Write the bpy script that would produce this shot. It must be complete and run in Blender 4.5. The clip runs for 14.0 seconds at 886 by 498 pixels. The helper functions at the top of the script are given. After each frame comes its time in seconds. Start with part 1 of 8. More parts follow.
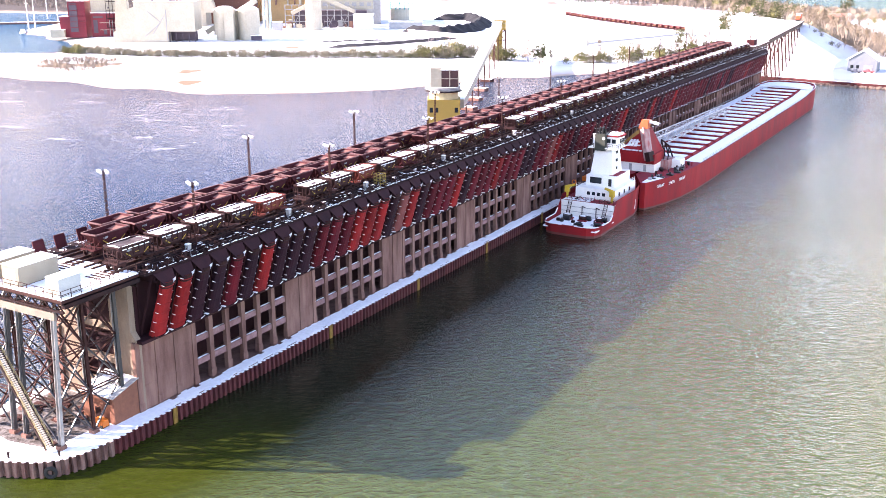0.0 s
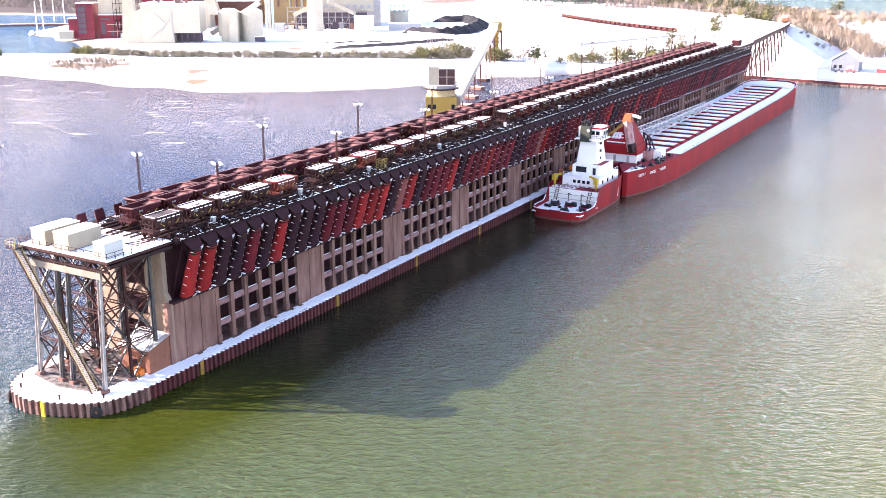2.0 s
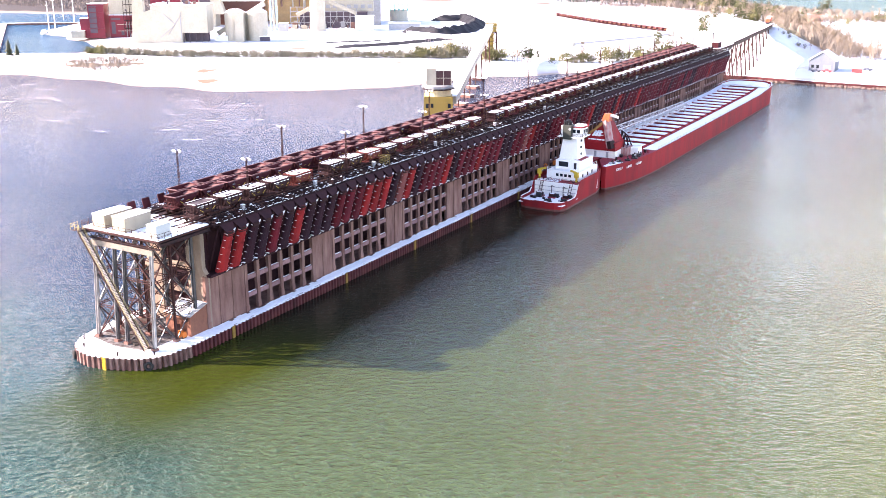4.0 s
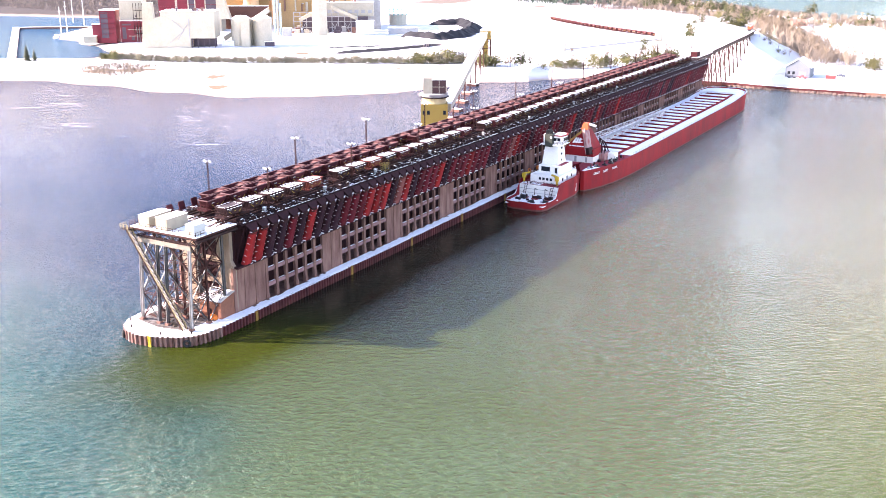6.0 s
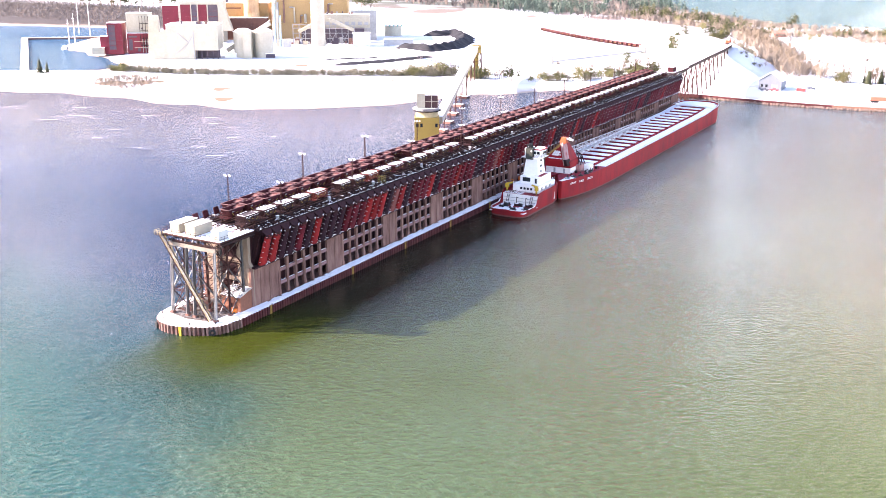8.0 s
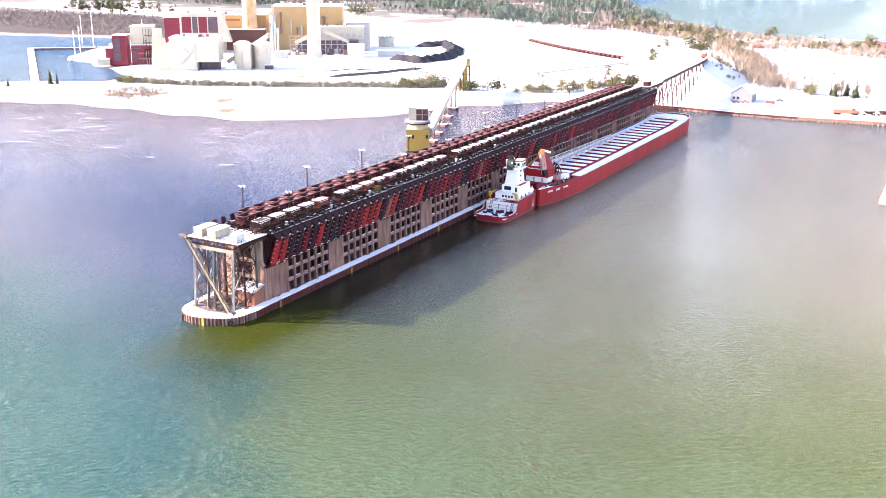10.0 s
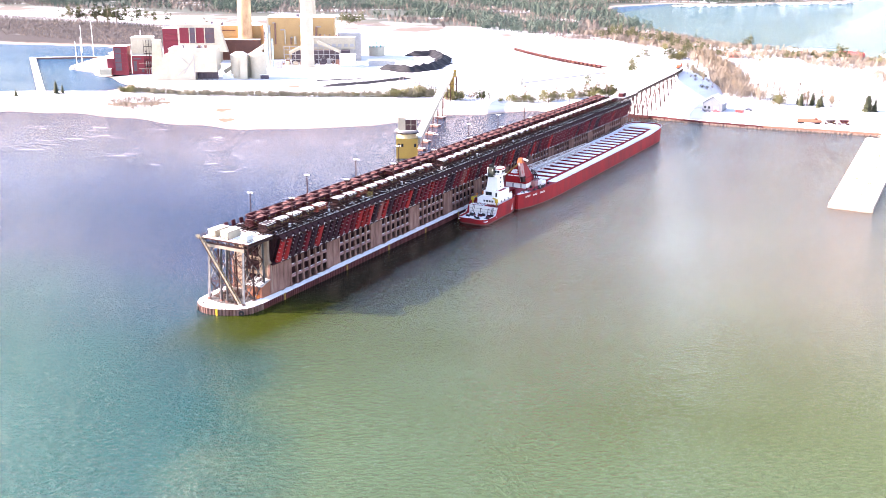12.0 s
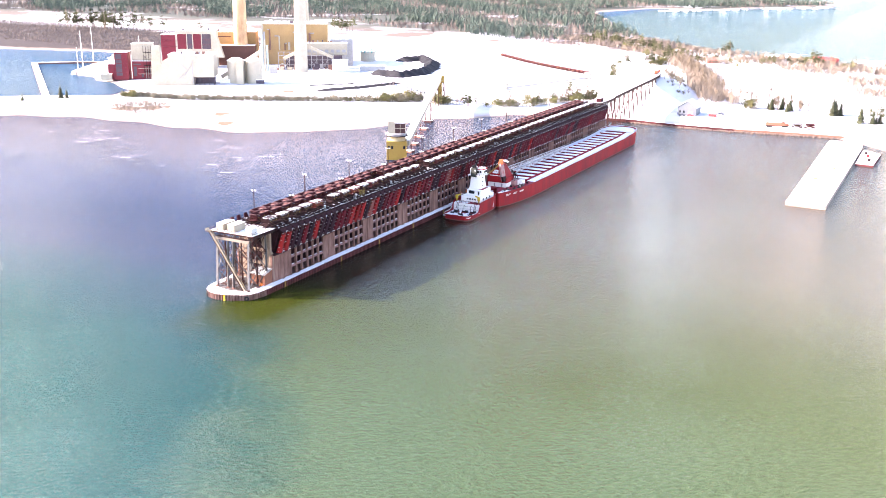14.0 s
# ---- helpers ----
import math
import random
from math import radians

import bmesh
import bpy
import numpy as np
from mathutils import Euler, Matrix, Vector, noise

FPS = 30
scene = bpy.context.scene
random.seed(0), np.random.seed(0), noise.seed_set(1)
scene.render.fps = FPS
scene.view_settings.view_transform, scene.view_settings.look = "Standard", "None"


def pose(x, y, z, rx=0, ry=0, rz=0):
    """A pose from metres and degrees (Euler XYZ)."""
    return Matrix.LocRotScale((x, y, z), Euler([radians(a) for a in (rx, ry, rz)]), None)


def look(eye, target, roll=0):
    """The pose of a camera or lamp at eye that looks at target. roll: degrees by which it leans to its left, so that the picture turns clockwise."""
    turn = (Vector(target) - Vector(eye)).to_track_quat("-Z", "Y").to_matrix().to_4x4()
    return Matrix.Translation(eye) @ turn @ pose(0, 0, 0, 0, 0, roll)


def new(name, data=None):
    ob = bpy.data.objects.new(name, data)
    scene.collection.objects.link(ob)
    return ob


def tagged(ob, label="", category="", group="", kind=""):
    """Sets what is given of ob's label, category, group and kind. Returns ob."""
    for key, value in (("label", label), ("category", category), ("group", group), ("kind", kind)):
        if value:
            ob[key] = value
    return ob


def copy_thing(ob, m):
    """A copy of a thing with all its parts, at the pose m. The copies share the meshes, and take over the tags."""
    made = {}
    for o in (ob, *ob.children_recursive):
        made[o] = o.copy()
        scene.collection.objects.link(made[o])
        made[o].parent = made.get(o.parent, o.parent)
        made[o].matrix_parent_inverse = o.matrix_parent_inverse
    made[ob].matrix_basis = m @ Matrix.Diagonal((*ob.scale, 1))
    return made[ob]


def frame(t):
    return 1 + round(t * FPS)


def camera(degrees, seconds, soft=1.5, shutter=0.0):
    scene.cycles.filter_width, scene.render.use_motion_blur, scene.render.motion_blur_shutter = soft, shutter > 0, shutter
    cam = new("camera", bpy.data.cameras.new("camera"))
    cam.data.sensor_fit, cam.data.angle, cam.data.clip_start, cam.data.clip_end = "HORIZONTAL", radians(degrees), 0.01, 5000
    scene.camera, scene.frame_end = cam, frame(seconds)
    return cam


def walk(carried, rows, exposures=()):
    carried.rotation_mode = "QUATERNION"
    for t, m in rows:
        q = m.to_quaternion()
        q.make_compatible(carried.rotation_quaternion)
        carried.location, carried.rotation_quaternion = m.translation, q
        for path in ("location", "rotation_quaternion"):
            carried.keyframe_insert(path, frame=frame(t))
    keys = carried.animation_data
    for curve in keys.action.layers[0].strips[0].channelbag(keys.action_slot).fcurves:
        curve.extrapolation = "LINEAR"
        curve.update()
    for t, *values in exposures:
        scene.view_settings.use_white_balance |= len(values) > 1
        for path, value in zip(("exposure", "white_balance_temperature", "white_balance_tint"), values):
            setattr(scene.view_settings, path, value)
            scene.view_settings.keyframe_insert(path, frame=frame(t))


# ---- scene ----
cam = camera(47.6, 14.0, soft=0.6)
# seconds, eye x y z, pitch, heading, roll
PATH = [
    (0.0, 108.48, -90.73, 64.80, -16.737, 29.776, 0.063),
    (0.5, 110.65, -93.69, 65.09, -16.708, 29.805, 0.060),
    (1.0, 113.07, -97.54, 65.08, -16.641, 29.797, 0.057),
    (1.5, 115.72, -102.10, 65.25, -16.621, 29.761, 0.057),
    (2.0, 119.07, -107.71, 65.76, -16.609, 29.740, 0.069),
    (2.5, 122.69, -113.51, 66.68, -16.638, 29.732, 0.078),
    (3.0, 126.34, -119.65, 68.20, -16.713, 29.714, 0.094),
    (5.5, 147.15, -152.57, 79.11, -17.125, 29.660, 0.074),
    (6.0, 151.58, -159.50, 81.73, -17.127, 29.647, 0.104),
    (6.5, 155.99, -166.47, 84.30, -17.185, 29.611, 0.139),
    (7.0, 160.55, -173.50, 86.77, -17.109, 29.557, 0.165),
    (7.5, 165.19, -180.65, 89.36, -17.030, 29.463, 0.201),
    (8.0, 169.68, -188.04, 92.06, -16.959, 29.368, 0.189),
    (10.5, 193.70, -227.55, 105.19, -16.728, 28.779, 0.335),
    (11.0, 198.48, -235.65, 107.62, -16.706, 28.629, 0.323),
    (11.5, 203.31, -243.40, 110.21, -16.668, 28.485, 0.356),
    (12.0, 208.22, -251.34, 112.43, -16.564, 28.333, 0.400),
    (12.5, 213.29, -259.03, 113.80, -16.428, 28.198, 0.442),
    (13.0, 218.11, -266.73, 115.40, -16.459, 28.073, 0.435),
    (13.5, 222.92, -274.22, 117.46, -16.493, 27.959, 0.464),
    (14.0, 227.49, -282.12, 119.29, -16.432, 27.820, 0.492),
]
walk(cam, [(t, pose(x, y, z, 90 + pitch, 0, heading) @ pose(0, 0, 0, 0, 0, roll)) for t, x, y, z, pitch, heading, roll in PATH],
     exposures=[(0, 2.37, 7150, 28), (14, 2.44, 7200, 28)])

# ---------------------------------------------------------------- light
SUN_EL, SUN_AZ = radians(27.0), math.atan2(-0.905, -0.424)      # azimuth clockwise from +y
world = bpy.data.worlds.new("sky")
scene.world = world
world.use_nodes = True
wn = world.node_tree
sky = wn.nodes.new("ShaderNodeTexSky")
sky.sky_type = "NISHITA"
sky.sun_disc = False
sky.sun_elevation = SUN_EL
sky.sun_rotation = SUN_AZ % (2 * math.pi)
sky.air_density, sky.dust_density, sky.ozone_density = 1.0, 0.7, 1.2
wn.links.new(sky.outputs["Color"], wn.nodes["Background"].inputs["Color"])
wn.nodes["Background"].inputs["Strength"].default_value = 0.15
sun = new("sun", bpy.data.lights.new("sun", "SUN"))
sun.data.energy = 4.6
sun.data.angle = radians(0.6)
sun.data.color = (1.0, 0.95, 0.87)
to_sun = Vector((math.sin(SUN_AZ) * math.cos(SUN_EL), math.cos(SUN_AZ) * math.cos(SUN_EL), math.sin(SUN_EL)))
sun.matrix_world = look(to_sun * 400, (0, 0, 0))

# ---------------------------------------------------------------- materials
MATS = {}


def mat(name, color, rough=0.7, metal=0.0, second=None, scale=0.6, amount=0.5, bump=0.0, fine=6.0, vary=0.0, spec=0.4, streak=0.0):
    """Two scales of noise between two colours, relief, and a shift of tone from object to object."""
    if name in MATS:
        return MATS[name]
    m = bpy.data.materials.new(name)
    m.use_nodes = True
    nt = m.node_tree
    n, l = nt.nodes, nt.links
    b = n["Principled BSDF"]
    b.inputs["Roughness"].default_value = rough
    b.inputs["Metallic"].default_value = metal
    b.inputs["Specular IOR Level"].default_value = spec
    geo = n.new("ShaderNodeNewGeometry")
    mp = n.new("ShaderNodeMapping")
    mp.inputs["Scale"].default_value = (1, 1, 1 if not streak else streak)
    l.new(geo.outputs["Position"], mp.inputs["Vector"])
    big = n.new("ShaderNodeTexNoise")
    big.inputs["Scale"].default_value = scale
    big.inputs["Detail"].default_value = 5
    big.inputs["Roughness"].default_value = 0.62
    l.new(mp.outputs["Vector"], big.inputs["Vector"])
    ramp = n.new("ShaderNodeMapRange")
    ramp.inputs["From Min"].default_value, ramp.inputs["From Max"].default_value = 0.36, 0.66
    ramp.inputs["To Max"].default_value = amount
    l.new(big.outputs["Fac"], ramp.inputs["Value"])
    mix = n.new("ShaderNodeMix")
    mix.data_type = "RGBA"
    mix.inputs["A"].default_value = (*color, 1)
    second = second or tuple(c * 0.55 for c in color)
    mix.inputs["B"].default_value = (*second, 1)
    l.new(ramp.outputs["Result"], mix.inputs["Factor"])
    small = n.new("ShaderNodeTexNoise")
    small.inputs["Scale"].default_value = fine
    small.inputs["Detail"].default_value = 3
    l.new(geo.outputs["Position"], small.inputs["Vector"])
    hsv = n.new("ShaderNodeHueSaturation")
    l.new(mix.outputs["Result"], hsv.inputs["Color"])
    val = n.new("ShaderNodeMath")
    val.operation = "MULTIPLY_ADD"
    l.new(small.outputs["Fac"], val.inputs[0])
    val.inputs[1].default_value, val.inputs[2].default_value = 0.3, 0.85
    if vary:
        info = n.new("ShaderNodeObjectInfo")
        more = n.new("ShaderNodeMath")
        more.operation = "MULTIPLY_ADD"
        l.new(info.outputs["Random"], more.inputs[0])
        more.inputs[1].default_value = vary
        l.new(val.outputs["Value"], more.inputs[2])
        off = n.new("ShaderNodeMath")
        off.operation = "SUBTRACT"
        l.new(more.outputs["Value"], off.inputs[0])
        off.inputs[1].default_value = vary / 2
        val = off
    l.new(val.outputs["Value"], hsv.inputs["Value"])
    l.new(hsv.outputs["Color"], b.inputs["Base Color"])
    if bump:
        bp = n.new("ShaderNodeBump")
        bp.inputs["Strength"].default_value = bump
        bp.inputs["Distance"].default_value = 0.1
        l.new(small.outputs["Fac"], bp.inputs["Height"])
        l.new(bp.outputs["Normal"], b.inputs["Normal"])
    MATS[name] = m
    return m


SNOW = mat("snow", (0.88, 0.89, 0.92), 0.85, second=(0.80, 0.82, 0.86), scale=0.25, amount=0.6, bump=0.25, fine=2.0, spec=0.2)
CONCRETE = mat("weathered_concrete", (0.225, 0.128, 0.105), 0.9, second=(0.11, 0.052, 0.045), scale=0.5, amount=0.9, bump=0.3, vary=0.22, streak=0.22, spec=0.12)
# paler copy for the end wall, with its sunlight put into the colour
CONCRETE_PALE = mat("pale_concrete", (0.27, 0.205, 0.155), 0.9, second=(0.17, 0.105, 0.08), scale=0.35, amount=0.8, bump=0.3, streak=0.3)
BEAM_GREY = mat("beam_concrete", (0.27, 0.1584, 0.16), 0.9, second=(0.15, 0.0748, 0.075), scale=0.8, amount=0.8, vary=0.2, spec=0.12)
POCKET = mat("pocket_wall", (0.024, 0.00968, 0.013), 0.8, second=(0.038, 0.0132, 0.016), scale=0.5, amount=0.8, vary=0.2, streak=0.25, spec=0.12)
CHUTE_RED = mat("chute_red", (0.27, 0.018, 0.018), 0.6, second=(0.10, 0.012, 0.014), scale=0.5, amount=0.7, vary=0.45, streak=0.3, spec=0.12)
CHUTE_DARK = mat("chute_dark", (0.022, 0.01012, 0.016), 0.6, second=(0.038, 0.01056, 0.016), scale=0.5, amount=0.6, vary=0.3, streak=0.3, spec=0.12)
CHUTE_MAROON = mat("chute_maroon", (0.125, 0.011, 0.018), 0.6, second=(0.040, 0.009, 0.014), scale=0.5, amount=0.7, vary=0.5, streak=0.3, spec=0.12)
CHUTE_RUST = mat("chute_rust", (0.2, 0.066, 0.062), 0.75, second=(0.14, 0.0396, 0.036), scale=0.6, amount=0.7, streak=0.3, spec=0.12)
PILE_STEEL = mat("sheet_pile_steel", (0.105, 0.030, 0.032), 0.75, second=(0.05, 0.016, 0.018), scale=0.9, amount=0.8, vary=0.35, streak=0.4, spec=0.12)
STEEL_DARK = mat("dark_steel", (0.018, 0.01144, 0.014), 0.6, 0.2, second=(0.055, 0.02112, 0.018), scale=0.8, amount=0.6, spec=0.12)
STEEL_RUST = mat("rusty_steel", (0.062, 0.0264, 0.024), 0.8, second=(0.03, 0.0132, 0.012), scale=1.2, amount=0.7, spec=0.12)
CAR_BROWN = mat("ore_car_brown", (0.075, 0.0176, 0.021), 0.8, second=(0.036, 0.01056, 0.013), scale=0.7, amount=0.7, vary=0.4, spec=0.12)
CAR_RED = mat("ore_car_orange", (0.16, 0.042, 0.034), 0.75, second=(0.09, 0.02, 0.015), scale=0.7, amount=0.6, spec=0.12)
CAR_DARK = mat("ore_car_dark", (0.045, 0.02112, 0.022), 0.8, second=(0.026, 0.01232, 0.013), scale=0.7, amount=0.6, vary=0.4, spec=0.12)
ORE = mat("iron_ore", (0.045, 0.030, 0.034), 0.95, second=(0.085, 0.065, 0.072), scale=1.2, amount=0.6, bump=0.6, fine=5)
YELLOW = mat("yellow_paint", (0.55, 0.36, 0.03), 0.6, second=(0.40, 0.25, 0.03), amount=0.5)
DECK_DARK = mat("dock_deck", (0.013, 0.00616, 0.008), 0.9, second=(0.034, 0.01496, 0.016), scale=0.9, amount=0.8, bump=0.3, spec=0.12)
WHITE_PAINT = mat("white_paint", (0.86, 0.85, 0.82), 0.5, second=(0.74, 0.70, 0.65), scale=0.4, amount=0.45, streak=0.3)
CREAM = mat("cream_cladding", (0.45, 0.41, 0.325), 0.6, second=(0.35, 0.31, 0.24), scale=0.15, amount=0.5, fine=1.0)
HULL_RED = mat("hull_red", (0.31, 0.013, 0.017), 0.7, second=(0.17, 0.014, 0.018), scale=0.22, amount=0.85, streak=0.3, spec=0.2)
HULL_WORN = mat("hull_worn", (0.15, 0.030, 0.028), 0.6, second=(0.08, 0.035, 0.03), scale=0.5, amount=0.8, streak=0.5)
DECK_RED = mat("deck_red", (0.3, 0.0308, 0.045), 0.65, second=(0.17, 0.0308, 0.042), scale=0.5, amount=0.7, spec=0.12)
BLACK = mat("black_paint", (0.02, 0.02, 0.022), 0.5)
RUBBER = mat("rubber", (0.02, 0.02, 0.02), 0.85)
GLASS = mat("dark_glass", (0.02, 0.025, 0.03), 0.08, spec=0.6)
GREY = mat("grey_steel", (0.35, 0.36, 0.37), 0.6, second=(0.25, 0.24, 0.23), scale=0.5, amount=0.5)
TAN = mat("tan_cladding", (0.42, 0.27, 0.12), 0.65, second=(0.36, 0.22, 0.10), scale=0.1, amount=0.6, fine=1.0)
BROWN_CLAD = mat("brown_cladding", (0.14, 0.055, 0.038), 0.65, second=(0.10, 0.04, 0.03), scale=0.1, amount=0.6)
MAGENTA = mat("crimson_cladding", (0.17, 0.012, 0.026), 0.5, second=(0.12, 0.010, 0.020), scale=0.1, amount=0.6)
TEAL = mat("teal_paint", (0.10, 0.42, 0.36), 0.6)
COAL = mat("coal", (0.010, 0.010, 0.014), 0.9, second=(0.022, 0.022, 0.028), scale=0.2, amount=0.6, bump=0.5)
ORANGE = mat("orange_paint", (0.65, 0.16, 0.02), 0.5)
YELLOW_TOWER = mat("ochre_cladding", (0.34, 0.23, 0.045), 0.6, second=(0.28, 0.18, 0.04), scale=0.2, amount=0.6)


# ---------------------------------------------------------------- mesh building
class Shape:
    """Collects boxes, beams, tubes and prisms into one mesh with material slots."""

    def __init__(self):
        self.v, self.f, self.m, self.mats = [], [], [], []

    def slot(self, material):
        if material not in self.mats:
            self.mats.append(material)
        return self.mats.index(material)

    def add(self, verts, faces, material):
        k, s = len(self.v), self.slot(material)
        self.v.extend(tuple(p) for p in verts)
        for f in faces:
            self.f.append(tuple(i + k for i in f))
            self.m.append(s)

    def box(self, x0, x1, y0, y1, z0, z1, material, m=None):
        vs = [Vector((x, y, z)) for z in (z0, z1) for x, y in ((x0, y0), (x1, y0), (x1, y1), (x0, y1))]
        if m is not None:
            vs = [m @ p for p in vs]
        self.add(vs, [(3, 2, 1, 0), (4, 5, 6, 7), (0, 1, 5, 4), (1, 2, 6, 5), (2, 3, 7, 6), (3, 0, 4, 7)], material)

    def beam(self, p, q, w, h, material):
        p, q = Vector(p), Vector(q)
        d = (q - p).normalized()
        side = d.cross(Vector((0, 0, 1)))
        side = side.normalized() if side.length > 1e-4 else Vector((1, 0, 0))
        up = side.cross(d)
        vs = [c + side * a * w / 2 + up * b * h / 2 for c in (p, q) for a, b in ((-1, -1), (1, -1), (1, 1), (-1, 1))]
        self.add(vs, [(3, 2, 1, 0), (4, 5, 6, 7), (0, 1, 5, 4), (1, 2, 6, 5), (2, 3, 7, 6), (3, 0, 4, 7)], material)

    def tube(self, p, q, r0, material, n=8, r1=None):
        r1 = r0 if r1 is None else r1
        p, q = Vector(p), Vector(q)
        d = (q - p).normalized()
        side = d.cross(Vector((0, 0, 1)))
        side = side.normalized() if side.length > 1e-4 else Vector((1, 0, 0))
        up = side.cross(d)
        vs = [c + (side * math.cos(a) + up * math.sin(a)) * r for c, r in ((p, r0), (q, r1)) for a in (2 * math.pi * i / n for i in range(n))]
        fs = [(i, (i + 1) % n, n + (i + 1) % n, n + i) for i in range(n)] + [tuple(range(n))[::-1], tuple(range(n, 2 * n))]
        self.add(vs, fs, material)

    def prism(self, outline, z0, z1, material, top=None):
        """A plan outline (counter-clockwise) drawn up from z0 to z1; top: another outline above."""
        n = len(outline)
        top = top or outline
        vs = [(x, y, z0) for x, y in outline] + [(x, y, z1) for x, y in top]
        fs = [(i, (i + 1) % n, n + (i + 1) % n, n + i) for i in range(n)] + [tuple(range(n))[::-1], tuple(range(n, 2 * n))]
        self.add(vs, fs, material)

    def ring(self, c, r, tube, axis, material, n=14, k=6):
        c, axis = Vector(c), Vector(axis).normalized()
        a = axis.orthogonal().normalized()
        b = axis.cross(a)
        vs = []
        for i in range(n):
            t = 2 * math.pi * i / n
            d = a * math.cos(t) + b * math.sin(t)
            for j in range(k):
                s = 2 * math.pi * j / k
                vs.append(c + d * (r + tube * math.cos(s)) + axis * tube * math.sin(s))
        fs = [(i * k + j, ((i + 1) % n) * k + j, ((i + 1) % n) * k + (j + 1) % k, i * k + (j + 1) % k) for i in range(n) for j in range(k)]
        self.add(vs, fs, material)

    def mesh(self, name):
        me = bpy.data.meshes.new(name)
        me.from_pydata(self.v, [], self.f)
        for material in self.mats:
            me.materials.append(material)
        me.polygons.foreach_set("material_index", self.m)
        me.update()
        return me


def thing(name, label, category, at=(0, 0, 0), group="", kind="", turn=0.0):
    ob = new(name)
    ob.empty_display_size = 0.5
    ob.matrix_basis = pose(*at, 0, 0, turn)
    return tagged(ob, label, category, group, kind)


def part(name, shape, parent, label="", at=None, kind=""):
    me = shape.mesh(name) if isinstance(shape, Shape) else shape
    ob = new(name, me)
    ob.parent = parent
    if at is not None:
        ob.matrix_basis = at if isinstance(at, Matrix) else Matrix.Translation(at)
    return tagged(ob, label, kind=kind)


def solo(name, shape, label, category="", group="", kind="", at=None):
    ob = new(name, shape.mesh(name) if isinstance(shape, Shape) else shape)
    if at is not None:
        ob.matrix_basis = at if isinstance(at, Matrix) else Matrix.Translation(at)
    return tagged(ob, label, category, group, kind)


# ---------------------------------------------------------------- water
def water_material():
    m = bpy.data.materials.new("harbour_water")
    m.use_nodes = True
    n, l = m.node_tree.nodes, m.node_tree.links
    n.remove(n["Principled BSDF"])
    body, shine = n.new("ShaderNodeBsdfDiffuse"), n.new("ShaderNodeBsdfGlossy")
    fresnel, surface = n.new("ShaderNodeFresnel"), n.new("ShaderNodeMixShader")
    l.new(body.outputs["BSDF"], surface.inputs[1])
    l.new(shine.outputs["BSDF"], surface.inputs[2])
    l.new(surface.outputs["Shader"], n["Material Output"].inputs["Surface"])
    geo = n.new("ShaderNodeNewGeometry")

    def math_node(op, a, c=None, d=None, clamp=False):
        k = n.new("ShaderNodeMath")
        k.operation, k.use_clamp = op, clamp
        for i, v in enumerate((a, c, d)):
            if v is None:
                continue
            if isinstance(v, (int, float)):
                k.inputs[i].default_value = v
            else:
                l.new(v, k.inputs[i])
        return k.outputs[0]

    def noise_node(scale, detail, sx=1.0, sy=1.0, rot=0.0, rough=0.55):
        mp = n.new("ShaderNodeMapping")
        mp.vector_type = "TEXTURE"
        mp.inputs["Scale"].default_value = (1 / sx, 1 / sy, 1)
        mp.inputs["Rotation"].default_value = (0, 0, rot)
        l.new(geo.outputs["Position"], mp.inputs["Vector"])
        t = n.new("ShaderNodeTexNoise")
        t.inputs["Scale"].default_value, t.inputs["Detail"].default_value, t.inputs["Roughness"].default_value = scale, detail, rough
        l.new(mp.outputs["Vector"], t.inputs["Vector"])
        return t.outputs["Fac"]

    def ramp(v, a, c):
        k = n.new("ShaderNodeMapRange")
        k.interpolation_type = "SMOOTHSTEP"
        k.inputs["From Min"].default_value, k.inputs["From Max"].default_value = a, c
        l.new(v, k.inputs["Value"])
        return k.outputs["Result"]

    def blend(f, a, c):
        k = n.new("ShaderNodeMix")
        k.data_type = "RGBA"
        l.new(f, k.inputs["Factor"])
        for s, v in (("A", a), ("B", c)):
            if isinstance(v, tuple):
                k.inputs[s].default_value = (*v, 1)
            else:
                l.new(v, k.inputs[s])
        return k.outputs["Result"]

    sep = n.new("ShaderNodeSeparateXYZ")
    l.new(geo.outputs["Position"], sep.inputs["Vector"])
    x, y = sep.outputs["X"], sep.outputs["Y"]
    drift = math_node("MULTIPLY", math_node("SUBTRACT", noise_node(0.02, 3), 0.5), 60.0)
    # the lee of the pier: sheltered, silty water on its east side
    off_line = math_node("ADD", math_node("ADD", math_node("MULTIPLY", x, 0.81), math_node("MULTIPLY", y, 0.587)), drift)
    lee = math_node("MULTIPLY", ramp(off_line, -22.0, 26.0), ramp(x, -40.0, 2.0))
    brown = ramp(math_node("ADD", math_node("ADD", math_node("MULTIPLY", x, 0.8), math_node("MULTIPLY", y, 0.45)), drift), 65.0, 220.0)
    near = ramp(math_node("ADD", y, drift), -110.0, 60.0)
    colour = blend(lee, blend(near, TEAL_WATER, OPEN_WATER), blend(near, SEA_GREEN, GREEN_WATER))
    brown = math_node("MULTIPLY", brown, ramp(math_node("ADD", y, drift), -30.0, 120.0))
    colour = blend(brown, colour, SILT_WATER)
    # the dock's shade and dark reflection, painted as darker water along its lee wall
    wall_shade = math_node("MULTIPLY", math_node("SUBTRACT", 1.0, ramp(math_node("ADD", math_node("ADD", x, math_node("MULTIPLY", y, 0.02)), math_node("MULTIPLY", drift, 0.25)), 20.0, 46.0)), ramp(math_node("ADD", y, math_node("MULTIPLY", drift, 0.5)), -14.0, 34.0))
    colour = blend(wall_shade, colour, blend(lee, OPEN_WATER, SHADED_WATER))
